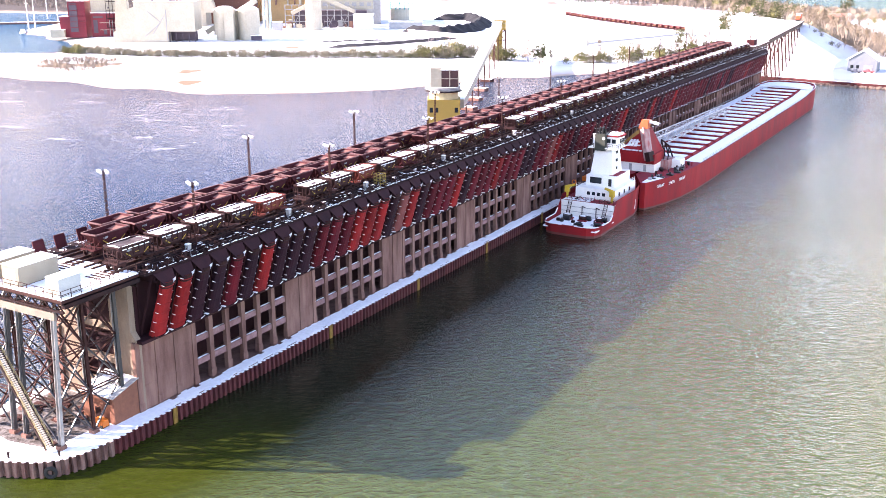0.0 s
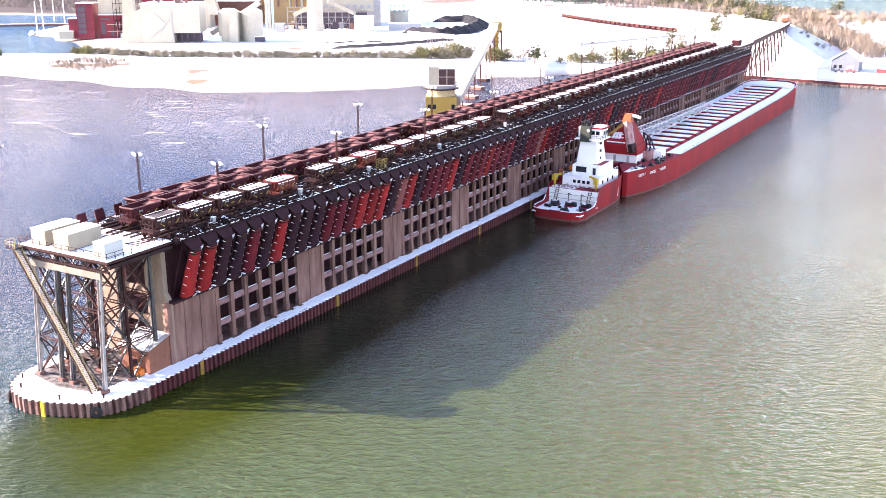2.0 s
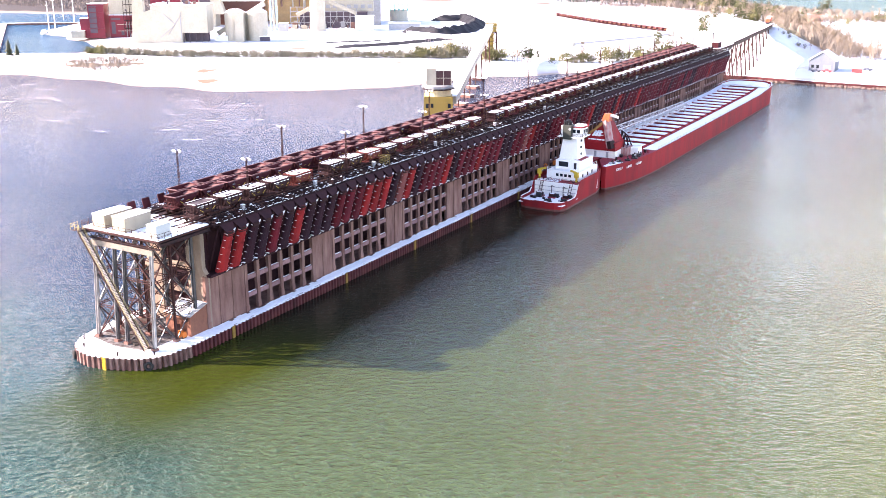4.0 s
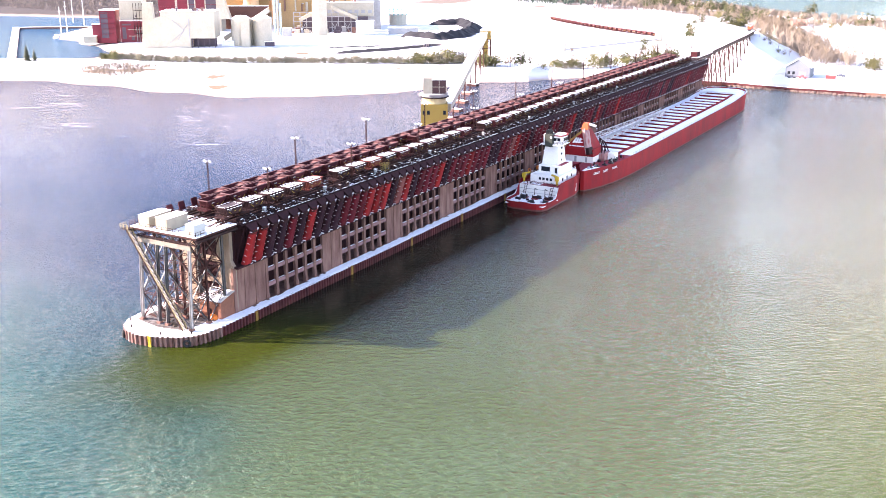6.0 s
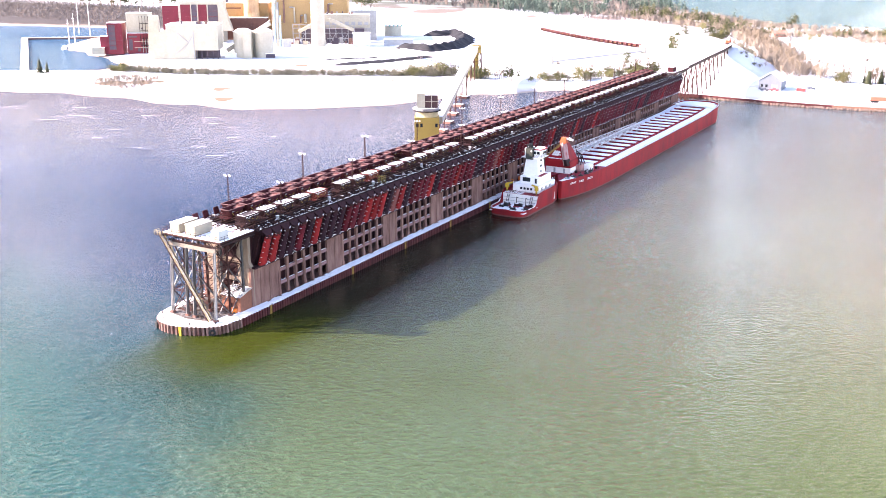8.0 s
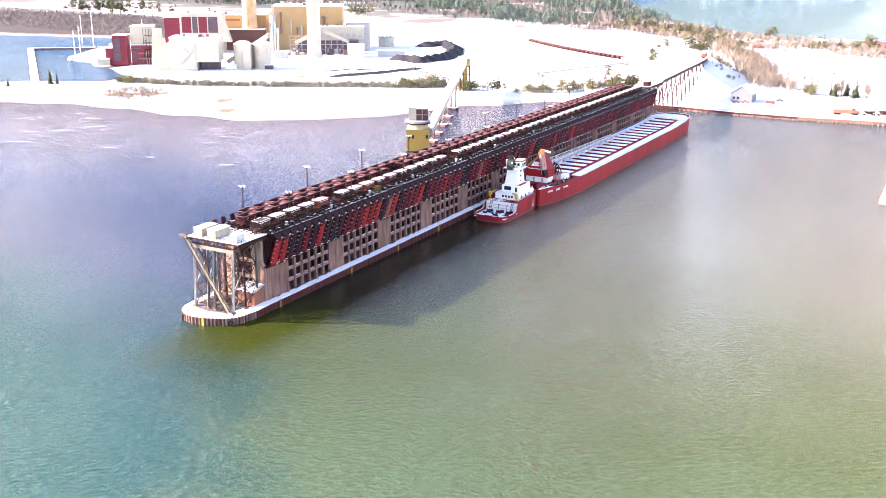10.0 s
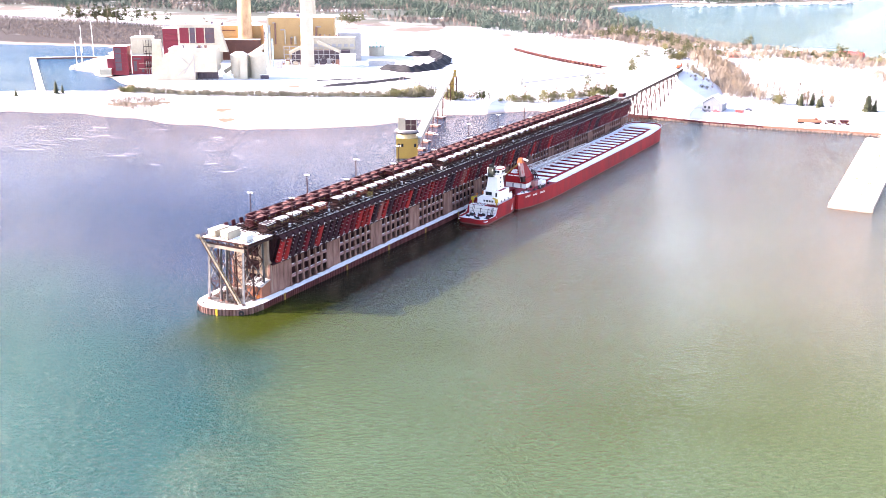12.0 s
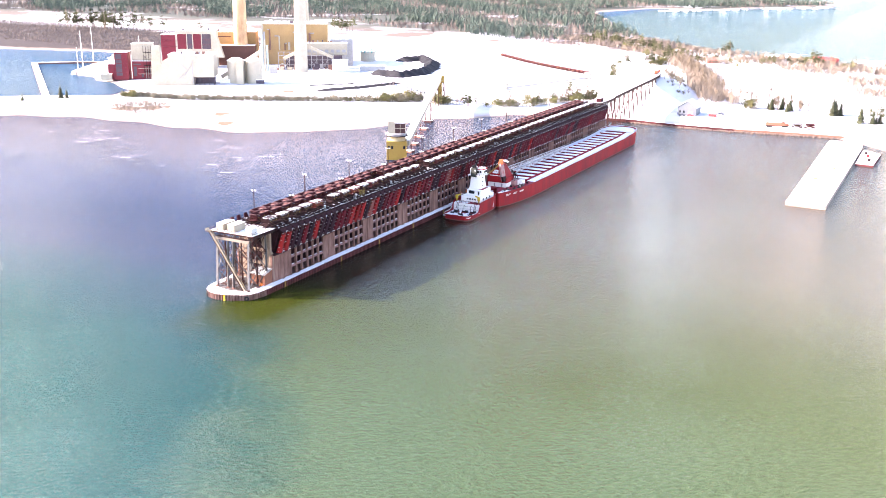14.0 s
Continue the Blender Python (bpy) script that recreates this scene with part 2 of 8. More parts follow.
    # open lake past the point
    colour = blend(ramp(y, 620.0, 800.0), colour, LAKE_WATER)
    shallows = math_node("MULTIPLY", ramp(math_node("ADD", y, math_node("MULTIPLY", x, -0.25)), 190.0, 310.0), math_node("LESS_THAN", y, 430.0))
    colour = blend(math_node("MULTIPLY", shallows, math_node("MULTIPLY", math_node("LESS_THAN", x, -20.0), ramp(x, -450.0, -420.0))), colour, SHOAL_WATER)
    colour = blend(ramp(x, -425.0, -445.0), colour, MARINA_WATER)
    # white wavelets on the bar in front of the beach
    bar = math_node("MULTIPLY", ramp(y, 112.0, 160.0), math_node("SUBTRACT", 1.0, ramp(y, 215.0, 262.0)))
    bar = math_node("MULTIPLY", bar, math_node("SUBTRACT", 1.0, ramp(x, -170.0, -90.0)))
    lines = noise_node(0.26, 4, 0.13, 1.3, 0.42, 0.62)
    crest = math_node("MULTIPLY", ramp(lines, 0.60, 0.64), ramp(noise_node(0.03, 3), 0.46, 0.56))
    trough = math_node("MULTIPLY", math_node("MULTIPLY", bar, ramp(lines, 0.50, 0.56)), math_node("SUBTRACT", 1.0, ramp(lines, 0.56, 0.60)))
    colour = blend(trough, colour, (0.012, 0.012, 0.020))
    bar = math_node("MULTIPLY", bar, crest)
    surf = math_node("MULTIPLY", math_node("MULTIPLY", math_node("GREATER_THAN", y, 900.0), math_node("LESS_THAN", y, 1250.0)), ramp(noise_node(0.01, 4, 0.25, 2.2, -0.3), 0.66, 0.69))
    foam = math_node("MAXIMUM", bar, surf)
    colour = blend(foam, colour, (0.20, 0.185, 0.20))
    # wind ripples in three sizes, in patches
    swell = noise_node(0.20, 3, 0.5, 1.2, 0.45)
    ripple = noise_node(0.85, 3, 0.6, 1.2, 0.62, 0.6)
    chop = noise_node(2.4, 3, 0.7, 1.2, 0.3, 0.65)
    patch = ramp(noise_node(0.012, 3), 0.3, 0.7)
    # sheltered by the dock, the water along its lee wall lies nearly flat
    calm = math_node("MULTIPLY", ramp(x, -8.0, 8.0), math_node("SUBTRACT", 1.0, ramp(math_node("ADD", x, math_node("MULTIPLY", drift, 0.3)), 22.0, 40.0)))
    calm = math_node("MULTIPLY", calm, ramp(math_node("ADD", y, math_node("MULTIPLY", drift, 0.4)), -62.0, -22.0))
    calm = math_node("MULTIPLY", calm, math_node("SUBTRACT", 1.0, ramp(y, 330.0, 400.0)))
    # shade and the dock's mirror image put into the calm strip's body colour
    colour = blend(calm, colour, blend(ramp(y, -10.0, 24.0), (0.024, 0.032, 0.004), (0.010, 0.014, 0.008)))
    # sunlit crests and dimmer troughs, put into the body colour by the ripple noise
    crest_light = math_node("ADD", math_node("MULTIPLY", ramp(ripple, 0.3, 0.7), 0.38), math_node("MULTIPLY_ADD", ramp(chop, 0.3, 0.7), 0.24, 0.69))
    tone = n.new("ShaderNodeHueSaturation")
    l.new(colour, tone.inputs["Color"])
    l.new(crest_light, tone.inputs["Value"])
    colour = tone.outputs["Color"]
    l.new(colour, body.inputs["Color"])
    l.new(math_node("MULTIPLY_ADD", foam, 0.5, 0.07), shine.inputs["Roughness"])
    height = math_node("ADD", math_node("MULTIPLY", swell, 0.30), math_node("MULTIPLY", ripple, 0.80))
    height = math_node("ADD", height, math_node("MULTIPLY", chop, 0.30))
    # constant slope added to the height, which aims every reflection higher into the sky
    lean = math_node("ADD", math_node("MULTIPLY", x, -0.5), math_node("MULTIPLY", y, 0.87))
    height = math_node("ADD", height, math_node("MULTIPLY", lean, 0.10))
    # painted glints: shine follows the ripple noise, strong on high spots, dull on low
    glint = math_node("ADD", math_node("MULTIPLY", ramp(ripple, 0.36, 0.64), 0.40), math_node("MULTIPLY_ADD", ramp(chop, 0.36, 0.64), 0.26, 0.66))
    # sky reflection tinted and dimmed by place: bluer in the open bay, greyer in the lee
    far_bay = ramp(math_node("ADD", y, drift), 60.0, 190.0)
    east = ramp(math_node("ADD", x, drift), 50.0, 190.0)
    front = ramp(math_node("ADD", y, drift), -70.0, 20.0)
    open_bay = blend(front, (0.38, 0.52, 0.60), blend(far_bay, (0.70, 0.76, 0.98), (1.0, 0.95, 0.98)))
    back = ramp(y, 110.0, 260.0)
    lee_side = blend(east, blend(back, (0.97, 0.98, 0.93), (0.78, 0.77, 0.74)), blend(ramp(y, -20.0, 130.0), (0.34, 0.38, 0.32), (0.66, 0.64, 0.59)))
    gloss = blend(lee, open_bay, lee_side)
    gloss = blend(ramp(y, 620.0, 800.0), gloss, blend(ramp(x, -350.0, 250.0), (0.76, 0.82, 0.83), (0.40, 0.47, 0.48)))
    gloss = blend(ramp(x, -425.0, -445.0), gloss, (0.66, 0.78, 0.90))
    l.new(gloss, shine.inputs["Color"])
    fresnel.inputs["IOR"].default_value = 1.36
    # reflection strength painted by place: boosted in the lee, cut in the calm strip
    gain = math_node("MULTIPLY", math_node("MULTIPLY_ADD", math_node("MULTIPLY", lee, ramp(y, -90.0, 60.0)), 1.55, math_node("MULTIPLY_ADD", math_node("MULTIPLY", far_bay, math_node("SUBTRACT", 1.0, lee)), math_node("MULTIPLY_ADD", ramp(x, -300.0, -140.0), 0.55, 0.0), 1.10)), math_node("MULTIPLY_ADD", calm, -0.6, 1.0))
    l.new(math_node("MULTIPLY", math_node("MULTIPLY", fresnel.outputs["Fac"], gain), glint, clamp=True), surface.inputs["Fac"])
    bp = n.new("ShaderNodeBump")
    bp.inputs["Distance"].default_value = 1.0
    l.new(math_node("MULTIPLY", math_node("MULTIPLY_ADD", patch, 0.4, 1.25), math_node("MULTIPLY", math_node("ADD", math_node("MULTIPLY_ADD", lee, -0.62, 1.20), math_node("MULTIPLY", math_node("MULTIPLY_ADD", lee, 0.35, -0.20), ramp(y, 10.0, 130.0))), math_node("MULTIPLY_ADD", calm, -0.82, 1.0))), bp.inputs["Strength"])
    l.new(height, bp.inputs["Height"])
    for k in (body, shine, fresnel):
        l.new(bp.outputs["Normal"], k.inputs["Normal"])
    return m


OPEN_WATER = (0.005, 0.024, 0.058)
MARINA_WATER = (0.025, 0.070, 0.120)
SHADED_WATER = (0.014, 0.019, 0.004)
TEAL_WATER = (0.004, 0.056, 0.054)
SEA_GREEN = (0.060, 0.098, 0.052)
GREEN_WATER = (0.046, 0.060, 0.009)
SILT_WATER = (0.060, 0.057, 0.044)
LAKE_WATER = (0.046, 0.094, 0.098)
SHOAL_WATER = (0.026, 0.034, 0.056)
sea = Shape()
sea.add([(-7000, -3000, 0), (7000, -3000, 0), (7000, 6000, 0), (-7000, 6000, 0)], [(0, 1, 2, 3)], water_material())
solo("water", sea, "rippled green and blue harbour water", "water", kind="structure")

# ---------------------------------------------------------------- land
SHORE = [(-1500, -350), (-700, 60), (-500, 180), (-414, 223), (-376, 243), (-329, 252), (-273, 251), (-225, 255), (-195, 265), (-175, 290),
         (-152, 312), (-143, 337), (-126, 374), (-102, 401), (-85, 421), (-50, 436), (5, 439), (40, 435), (80, 436), (118, 442), (146, 444),
         (172, 420), (190, 402), (260, 385), (420, 380), (900, 300), (3500, 0), (3500, 900), (700, 905), (300, 930), (129, 955)]
SHORE += [(26, 985), (-88, 1039), (-203, 1173), (-290, 1330), (-376, 1501), (-470, 1720), (-542, 1912), (-330, 2072), (-129, 2380), (-100, 2480),
          (-300, 2700), (-600, 5200), (-6500, 5200), (-6500, -100), (-3500, 0), (-1500, 380), (-857, 584), (-708, 626), (-650, 560),
          (-600, 470), (-578, 444), (-523, 422), (-434, 380), (-422, 344), (-436, 336), (-480, 317), (-500, 293), (-700, 160), (-1500, -220)]
BANK = [(-13, 500, 6), (-15, 545, 15), (-18, 578, 19), (-33, 626, 17), (-69, 705, 14), (-106, 747, 12), (-158, 786, 9), (-227, 823, 6), (-340, 850, 3)]


def shore_distance(px, py):
    """Metres inland (positive) or out in the water (negative)."""
    best = np.full(px.shape, 1e9)
    inside = np.zeros(px.shape, bool)
    for (ax, ay), (bx, by) in zip(SHORE, SHORE[1:] + SHORE[:1]):
        dx, dy = bx - ax, by - ay
        t = np.clip(((px - ax) * dx + (py - ay) * dy) / (dx * dx + dy * dy), 0, 1)
        best = np.minimum(best, np.hypot(px - ax - t * dx, py - ay - t * dy))
        if dy:
            inside ^= ((ay > py) != (by > py)) & (px < (bx - ax) * (py - ay) / dy + ax)
    return np.where(inside, best, -best)


def bank_height(px, py):
    top = np.zeros(px.shape)
    for (ax, ay, az), (bx, by, bz) in zip(BANK, BANK[1:]):
        dx, dy = bx - ax, by - ay
        t = np.clip(((px - ax) * dx + (py - ay) * dy) / (dx * dx + dy * dy), 0, 1)
        d = np.hypot(px - ax - t * dx, py - ay - t * dy)
        top = np.maximum(top, az + t * (bz - az) - np.maximum(d - 6, 0) * 0.5)
    return top


def land_z(px, py):
    px, py = np.asarray(px, float), np.asarray(py, float)
    d = shore_distance(px, py) + 3.0 * np.sin(px * 0.11 + 1.7 * np.sin(py * 0.05)) * np.clip((-30 - px) / 40, 0, 1)
    z = np.where(d > 0, 2.8 * (1 - np.exp(-d / 16)), np.maximum(d * 0.15, -4))
    z = z + np.where(d > 12, 0.25 * np.sin(px * 0.06) * np.sin(py * 0.043) + 0.12 * np.sin(px * 0.23 + py * 0.17), 0)
    return np.maximum(z, np.where(d > 4, bank_height(px, py), -9))


def spread(lo, hi, step, far_lo, far_hi):
    mid = list(np.arange(lo, hi + step, step))
    a, s = [], step
    while (a[-1] if a else lo) > far_lo:
        s *= 1.12
        a.append((a[-1] if a else lo) - s)
    c, s = [], step
    while (c[-1] if c else mid[-1]) < far_hi:
        s *= 1.12
        c.append((c[-1] if c else mid[-1]) + s)
    return np.array(a[::-1] + mid + c)


def snow_ground_material():
    m = bpy.data.materials.new("snowy_ground")
    m.use_nodes = True
    n, l = m.node_tree.nodes, m.node_tree.links
    b = n["Principled BSDF"]
    b.inputs["Roughness"].default_value = 0.9
    b.inputs["Specular IOR Level"].default_value = 0.15
    geo = n.new("ShaderNodeNewGeometry")
    sep = n.new("ShaderNodeSeparateXYZ")
    l.new(geo.outputs["Position"], sep.inputs["Vector"])

    def noise_node(scale, detail):
        t = n.new("ShaderNodeTexNoise")
        t.inputs["Scale"].default_value, t.inputs["Detail"].default_value = scale, detail
        l.new(geo.outputs["Position"], t.inputs["Vector"])
        return t.outputs["Fac"]

    def ramp(v, a, c):
        k = n.new("ShaderNodeMapRange")
        k.inputs["From Min"].default_value, k.inputs["From Max"].default_value = a, c
        l.new(v, k.inputs["Value"])
        return k.outputs["Result"]

    def blend(f, a, c):
        k = n.new("ShaderNodeMix")
        k.data_type = "RGBA"
        l.new(f, k.inputs["Factor"])
        for s, v in (("A", a), ("B", c)):
            if isinstance(v, tuple):
                k.inputs[s].default_value = (*v, 1)
            else:
                l.new(v, k.inputs[s])
        return k.outputs["Result"]

    def times(a, c):
        k = n.new("ShaderNodeMath")
        k.operation = "MULTIPLY"
        l.new(a, k.inputs[0])
        l.new(c, k.inputs[1])
        return k.outputs[0]

    snow = blend(noise_node(0.03, 5), (0.72, 0.72, 0.735), (0.58, 0.59, 0.62))
    # ploughed tracks and drifts wander over the snow as thin contour lines
    for scale, width, tint in ((0.007, 0.007, (0.50, 0.48, 0.48)), (0.016, 0.008, (0.62, 0.60, 0.61)), (0.05, 0.010, (0.66, 0.66, 0.70))):
        off = n.new("ShaderNodeMath")
        off.operation = "COMPARE"
        l.new(noise_node(scale, 2), off.inputs[0])
        off.inputs[1].default_value, off.inputs[2].default_value = 0.5, width
        snow = blend(times(off.outputs[0], ramp(noise_node(0.02, 4), 0.42, 0.60)), snow, tint)
    grass = blend(noise_node(0.4, 4), (0.20, 0.145, 0.095), (0.12, 0.085, 0.06))
    bare = ramp(noise_node(0.022, 6), 0.67, 0.74)
    def spot(cx, cy, r):
        k = n.new("ShaderNodeVectorMath")
        k.operation = "DISTANCE"
        l.new(geo.outputs["Position"], k.inputs[0])
        k.inputs[1].default_value = (cx, cy, 2.5)
        w_ = n.new("ShaderNodeMath")
        w_.operation = "MULTIPLY_ADD"
        l.new(noise_node(0.12, 5), w_.inputs[0])
        w_.inputs[1].default_value = r * 2.2
        l.new(k.outputs["Value"], w_.inputs[2])
        return ramp(w_.outputs[0], r * 2.1, r * 1.7)
    c = blend(bare, snow, grass)
    for cx, cy, r in ((-348, 286, 15), (-332, 300, 14), (-268, 299, 9), (-240, 272, 7), (-300, 430, 9)):
        c = blend(spot(cx, cy, r), c, grass)
    # scrub and reeds past the plant
    far = times(ramp(sep.outputs["Y"], 880.0, 1000.0), ramp(noise_node(0.010, 6), 0.47, 0.56))
    c = blend(far, c, (0.15, 0.118, 0.10))
    # dry grass under the thicket on the spit
    spit = times(ramp(sep.outputs["X"], -60.0, 60.0), ramp(sep.outputs["Y"], 780.0, 880.0))
    c = blend(times(spit, ramp(noise_node(0.03, 6), 0.44, 0.60)), c, (0.46, 0.38, 0.30))
    # brushy marsh beyond the marina
    marsh = times(ramp(sep.outputs["X"], -560.0, -660.0), ramp(sep.outputs["Y"], 560.0, 600.0))
    marsh = times(marsh, ramp(sep.outputs["Y"], 960.0, 860.0))
    c = blend(times(marsh, ramp(noise_node(0.02, 5), 0.22, 0.34)), c, (0.052, 0.042, 0.040))
    wood = times(times(ramp(sep.outputs["Y"], 1060.0, 1160.0), ramp(sep.outputs["X"], -60.0, -160.0)), ramp(noise_node(0.006, 5), 0.36, 0.44))
    c = blend(wood, c, (0.085, 0.092, 0.078))
    wet = n.new("ShaderNodeMath")
    wet.operation = "MULTIPLY_ADD"
    l.new(noise_node(0.09, 4), wet.inputs[0])
    wet.inputs[1].default_value = 1.4
    l.new(sep.outputs["Z"], wet.inputs[2])
    c = blend(ramp(wet.outputs[0], 0.95, 2.5), (0.40, 0.31, 0.25), c)
    l.new(c, b.inputs["Base Color"])
    bp = n.new("ShaderNodeBump")
    bp.inputs["Strength"].default_value, bp.inputs["Distance"].default_value = 0.4, 0.6
    l.new(noise_node(0.25, 5), bp.inputs["Height"])
    l.new(bp.outputs["Normal"], b.inputs["Normal"])
    return m


def build_land():
    gx, gy = spread(-560, 240, 5, -6400, 3400), spread(190, 760, 5, -300, 5100)
    px, py = np.meshgrid(gx, gy)
    pz = land_z(px, py)
    w, h = len(gx), len(gy)
    verts = np.stack([px.ravel(), py.ravel(), pz.ravel()], 1)
    i = np.arange(w * h).reshape(h, w)
    quads = np.stack([i[:-1, :-1], i[:-1, 1:], i[1:, 1:], i[1:, :-1]], -1).reshape(-1, 4)
    keep = (pz.ravel()[quads] > -1.5).any(1)
    me = bpy.data.meshes.new("ground")
    me.from_pydata(verts.tolist(), [], quads[keep].tolist())
    me.materials.append(snow_ground_material())
    me.polygons.foreach_set("use_smooth", [True] * len(me.polygons))
    me.update()
    solo("ground", me, "snow-covered shore with sandy beach and bare patches", "ground", kind="structure")


build_land()

# ---------------------------------------------------------------- ore dock
BAY, LEDGE, WALL_X, DECK = 3.6576, 2.4, 8.0, 22.86
BAYS = 100
DOCK_LEN = BAYS * BAY
SOLID = {0, 1, 2, 97, 98, 99} | {9 + 8 * k + j for k in range(11) for j in (0, 1)}

dock = thing("ore_dock", "long concrete and steel iron ore loading dock with snowy ledge", "ore dock")
# pier with its sheet-pile skirt
TIP = [(10.8, -8.0), (10.3, -12.4), (9.2, -15.2), (7.0, -17.3), (2.0, -19.6), (-1.5, -20.4), (-5.0, -19.8), (-8.0, -17.8), (-9.8, -14.8), (-10.8, -8.0)]
PIER = [(10.8, DOCK_LEN + 2), *[(10.8, y) for y in (300, 200, 100, 50)], *TIP, *[(-10.8, y) for y in (50, 100, 200, 300)], (-10.8, DOCK_LEN + 2)]
s = Shape()
s.prism(PIER[::-1], -3, 2.05, CONCRETE)
part("pier_core", s, dock)
s = Shape()
s.prism([(x * 0.985, y + 0.25) for x, y in TIP[::-1]] + [(10.6, 0.1), (-10.6, 0.1)][::1], 2.05, 2.2, SNOW)
part("tip_snow", s, dock, "trampled snow on the pier tip")
s = Shape()
rng = random.Random(2)
for k in range(BAYS):
    y0, y1 = k * BAY + (0.1 if k == 0 else 0), (k + 1) * BAY
    for j in range(3):
        a_, c_ = y0 + (y1 - y0) * j / 3, y0 + (y1 - y0) * (j + 1) / 3
        s.box(8.02 + rng.choice((0, 0.2, 0.3, 0.5, 0.9)), 10.62 - rng.choice((0, 0, 0.1, 0.35)), a_, c_, 2.05, 2.18 + rng.uniform(0, 0.08), SNOW)
part("ledge_snow", s, dock, "snow lying along the pier ledge", kind="stuff")


def pile_profile(z0=-2.5, z1=2.15):
    sh = Shape()
    pts = [(0.0, -0.52), (0.0, -0.26), (0.38, -0.14), (0.38, 0.30), (0.0, 0.42), (0.0, 0.52)]
    back = -0.15
    out = [(back, -0.52)] + pts + [(back, 0.52)]
    sh.prism(out, z0, z1, PILE_STEEL)
    sh.prism([(x * 0.9 - 0.02, y * 0.96) for x, y in out], z1, z1 + 0.06, SNOW)
    return sh.mesh("sheet_pile")


PILE = pile_profile()
# sunlight on the pier tip put into a paler, tan copy of the pile steel
PILE_SUNLIT = mat("bleached_pile_steel", (0.27, 0.17, 0.145), 0.8, second=(0.10, 0.04, 0.036), scale=0.9, amount=0.9, vary=0.3, streak=0.3, spec=0.12)
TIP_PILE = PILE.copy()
TIP_PILE.materials[0] = PILE_SUNLIT
for k in range(210):
    part("sheet_pile", PILE, dock, at=pose(10.85, -7.4 + k * 1.04, 0))
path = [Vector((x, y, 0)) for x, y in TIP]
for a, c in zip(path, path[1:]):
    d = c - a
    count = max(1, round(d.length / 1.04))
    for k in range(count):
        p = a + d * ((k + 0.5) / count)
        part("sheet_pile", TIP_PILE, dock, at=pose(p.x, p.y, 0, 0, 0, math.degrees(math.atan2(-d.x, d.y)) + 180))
far = Shape()
base_v = [v.co.copy() for v in PILE.vertices]
base_f = [(tuple(p.vertices), p.material_index) for p in PILE.polygons]
for side, ys in ((1, [-7.4 + k * 1.04 for k in range(210, 357)]), (-1, [-7.4 + k * 1.04 for k in range(0, 357)])):
    for y in ys:
        k = len(far.v)
        far.slot(PILE_STEEL), far.slot(SNOW)
        far.v.extend((side * (10.85 + v.x), y + side * v.y, v.z) for v in base_v)
        for f, mi in base_f:
            far.f.append(tuple(i + k for i in f))
            far.m.append(mi)
part("sheet_pile_row", far, dock, kind="stuff")
# yellow ladders down to the water, and tyres hung as fenders
LADDER_OCHRE = mat("ladder_ochre", (0.30, 0.17, 0.03), 0.7, second=(0.16, 0.08, 0.03), scale=1.5)
for y in (2.9, 40.3, 69.5, 98.7, 128.0, 157.3):
    s = Shape()
    for dy in (-0.28, 0.28):
        s.beam((11.32, y + dy, -0.3), (11.32, y + dy, 2.5), 0.1, 0.1, LADDER_OCHRE)
    for k in range(8):
        s.beam((11.32, y - 0.3, 0 + k * 0.32), (11.32, y + 0.3, 0 + k * 0.32), 0.09, 0.09, LADDER_OCHRE)
    s.box(11.22, 11.27, y - 0.42, y + 0.42, -0.2, 2.3, LADDER_OCHRE)
    part("ladder", s, dock, "yellow steel ladder")
s = Shape()
for dx in (-0.3, 0.3):
    s.beam((1.6 + dx, -20.25, -0.3), (1.6 + dx, -20.25, 2.5), 0.1, 0.1, YELLOW)
for k in range(8):
    s.beam((1.25, -20.25, k * 0.32), (1.95, -20.25, k * 0.32), 0.09, 0.09, YELLOW)
s.box(1.15, 2.05, -20.19, -20.14, -0.2, 2.3, YELLOW)
part("ladder", s, dock, "yellow steel ladder")
for p, ax in (((8.6, -16.5, 0.75), (0.6, -0.8, 0)), ((-7.1, -19.2, 0.75), (-0.55, -0.83, 0))):
    s = Shape()
    s.ring(p, 0.62, 0.27, ax, RUBBER, 16, 8)
    part("tyre_fender", s, dock, "black rubber tyre fender")

s = Shape()
s.prism([(-8.3, -13.9), (-1.0, -15.2), (5.6, -14.0), (6.2, -6.0), (6.4, -0.3), (-8.6, -0.3)], 2.2, 2.225,
        mat("trampled_ground", (0.028, 0.020, 0.017), 0.95, second=(0.24, 0.22, 0.22), scale=1.5, amount=0.7, bump=0.5))
part("bare_ground", s, dock, "muddy ground half covered by snow")

# columns and infill of the lower wall
s = Shape()
s.box(-0.72, 0.0, -0.42, 0.42, LEDGE - 0.3, 12.5, CONCRETE)
s.box(-0.72, 0.10, -0.5, 0.5, LEDGE - 0.3, 3.4, CONCRETE)
COLUMN = s.mesh("column")
s = Shape()
s.box(-0.55, -0.12, -BAY / 2, BAY / 2, LEDGE - 0.3, 12.45, CONCRETE)
PANEL = s.mesh("wall_panel")
s = Shape()
s.box(-0.125, -0.086, -BAY / 2 + 0.4, BAY / 2 - 0.4, 0, 0.03, CONCRETE)
JOINT = s.mesh("formwork_joint")
s = Shape()
s.box(-0.75, -0.22, -BAY / 2 + 0.42, BAY / 2 - 0.42, 0, 0.92, BEAM_GREY)
s.box(-0.72, -0.40, -BAY / 2 + 0.42, BAY / 2 - 0.42, 0.92, 0.95, SNOW)
BRACE = s.mesh("cross_beam")
for k in range(BAYS + 1):
    part("column", COLUMN, dock, at=(WALL_X, k * BAY, 0))
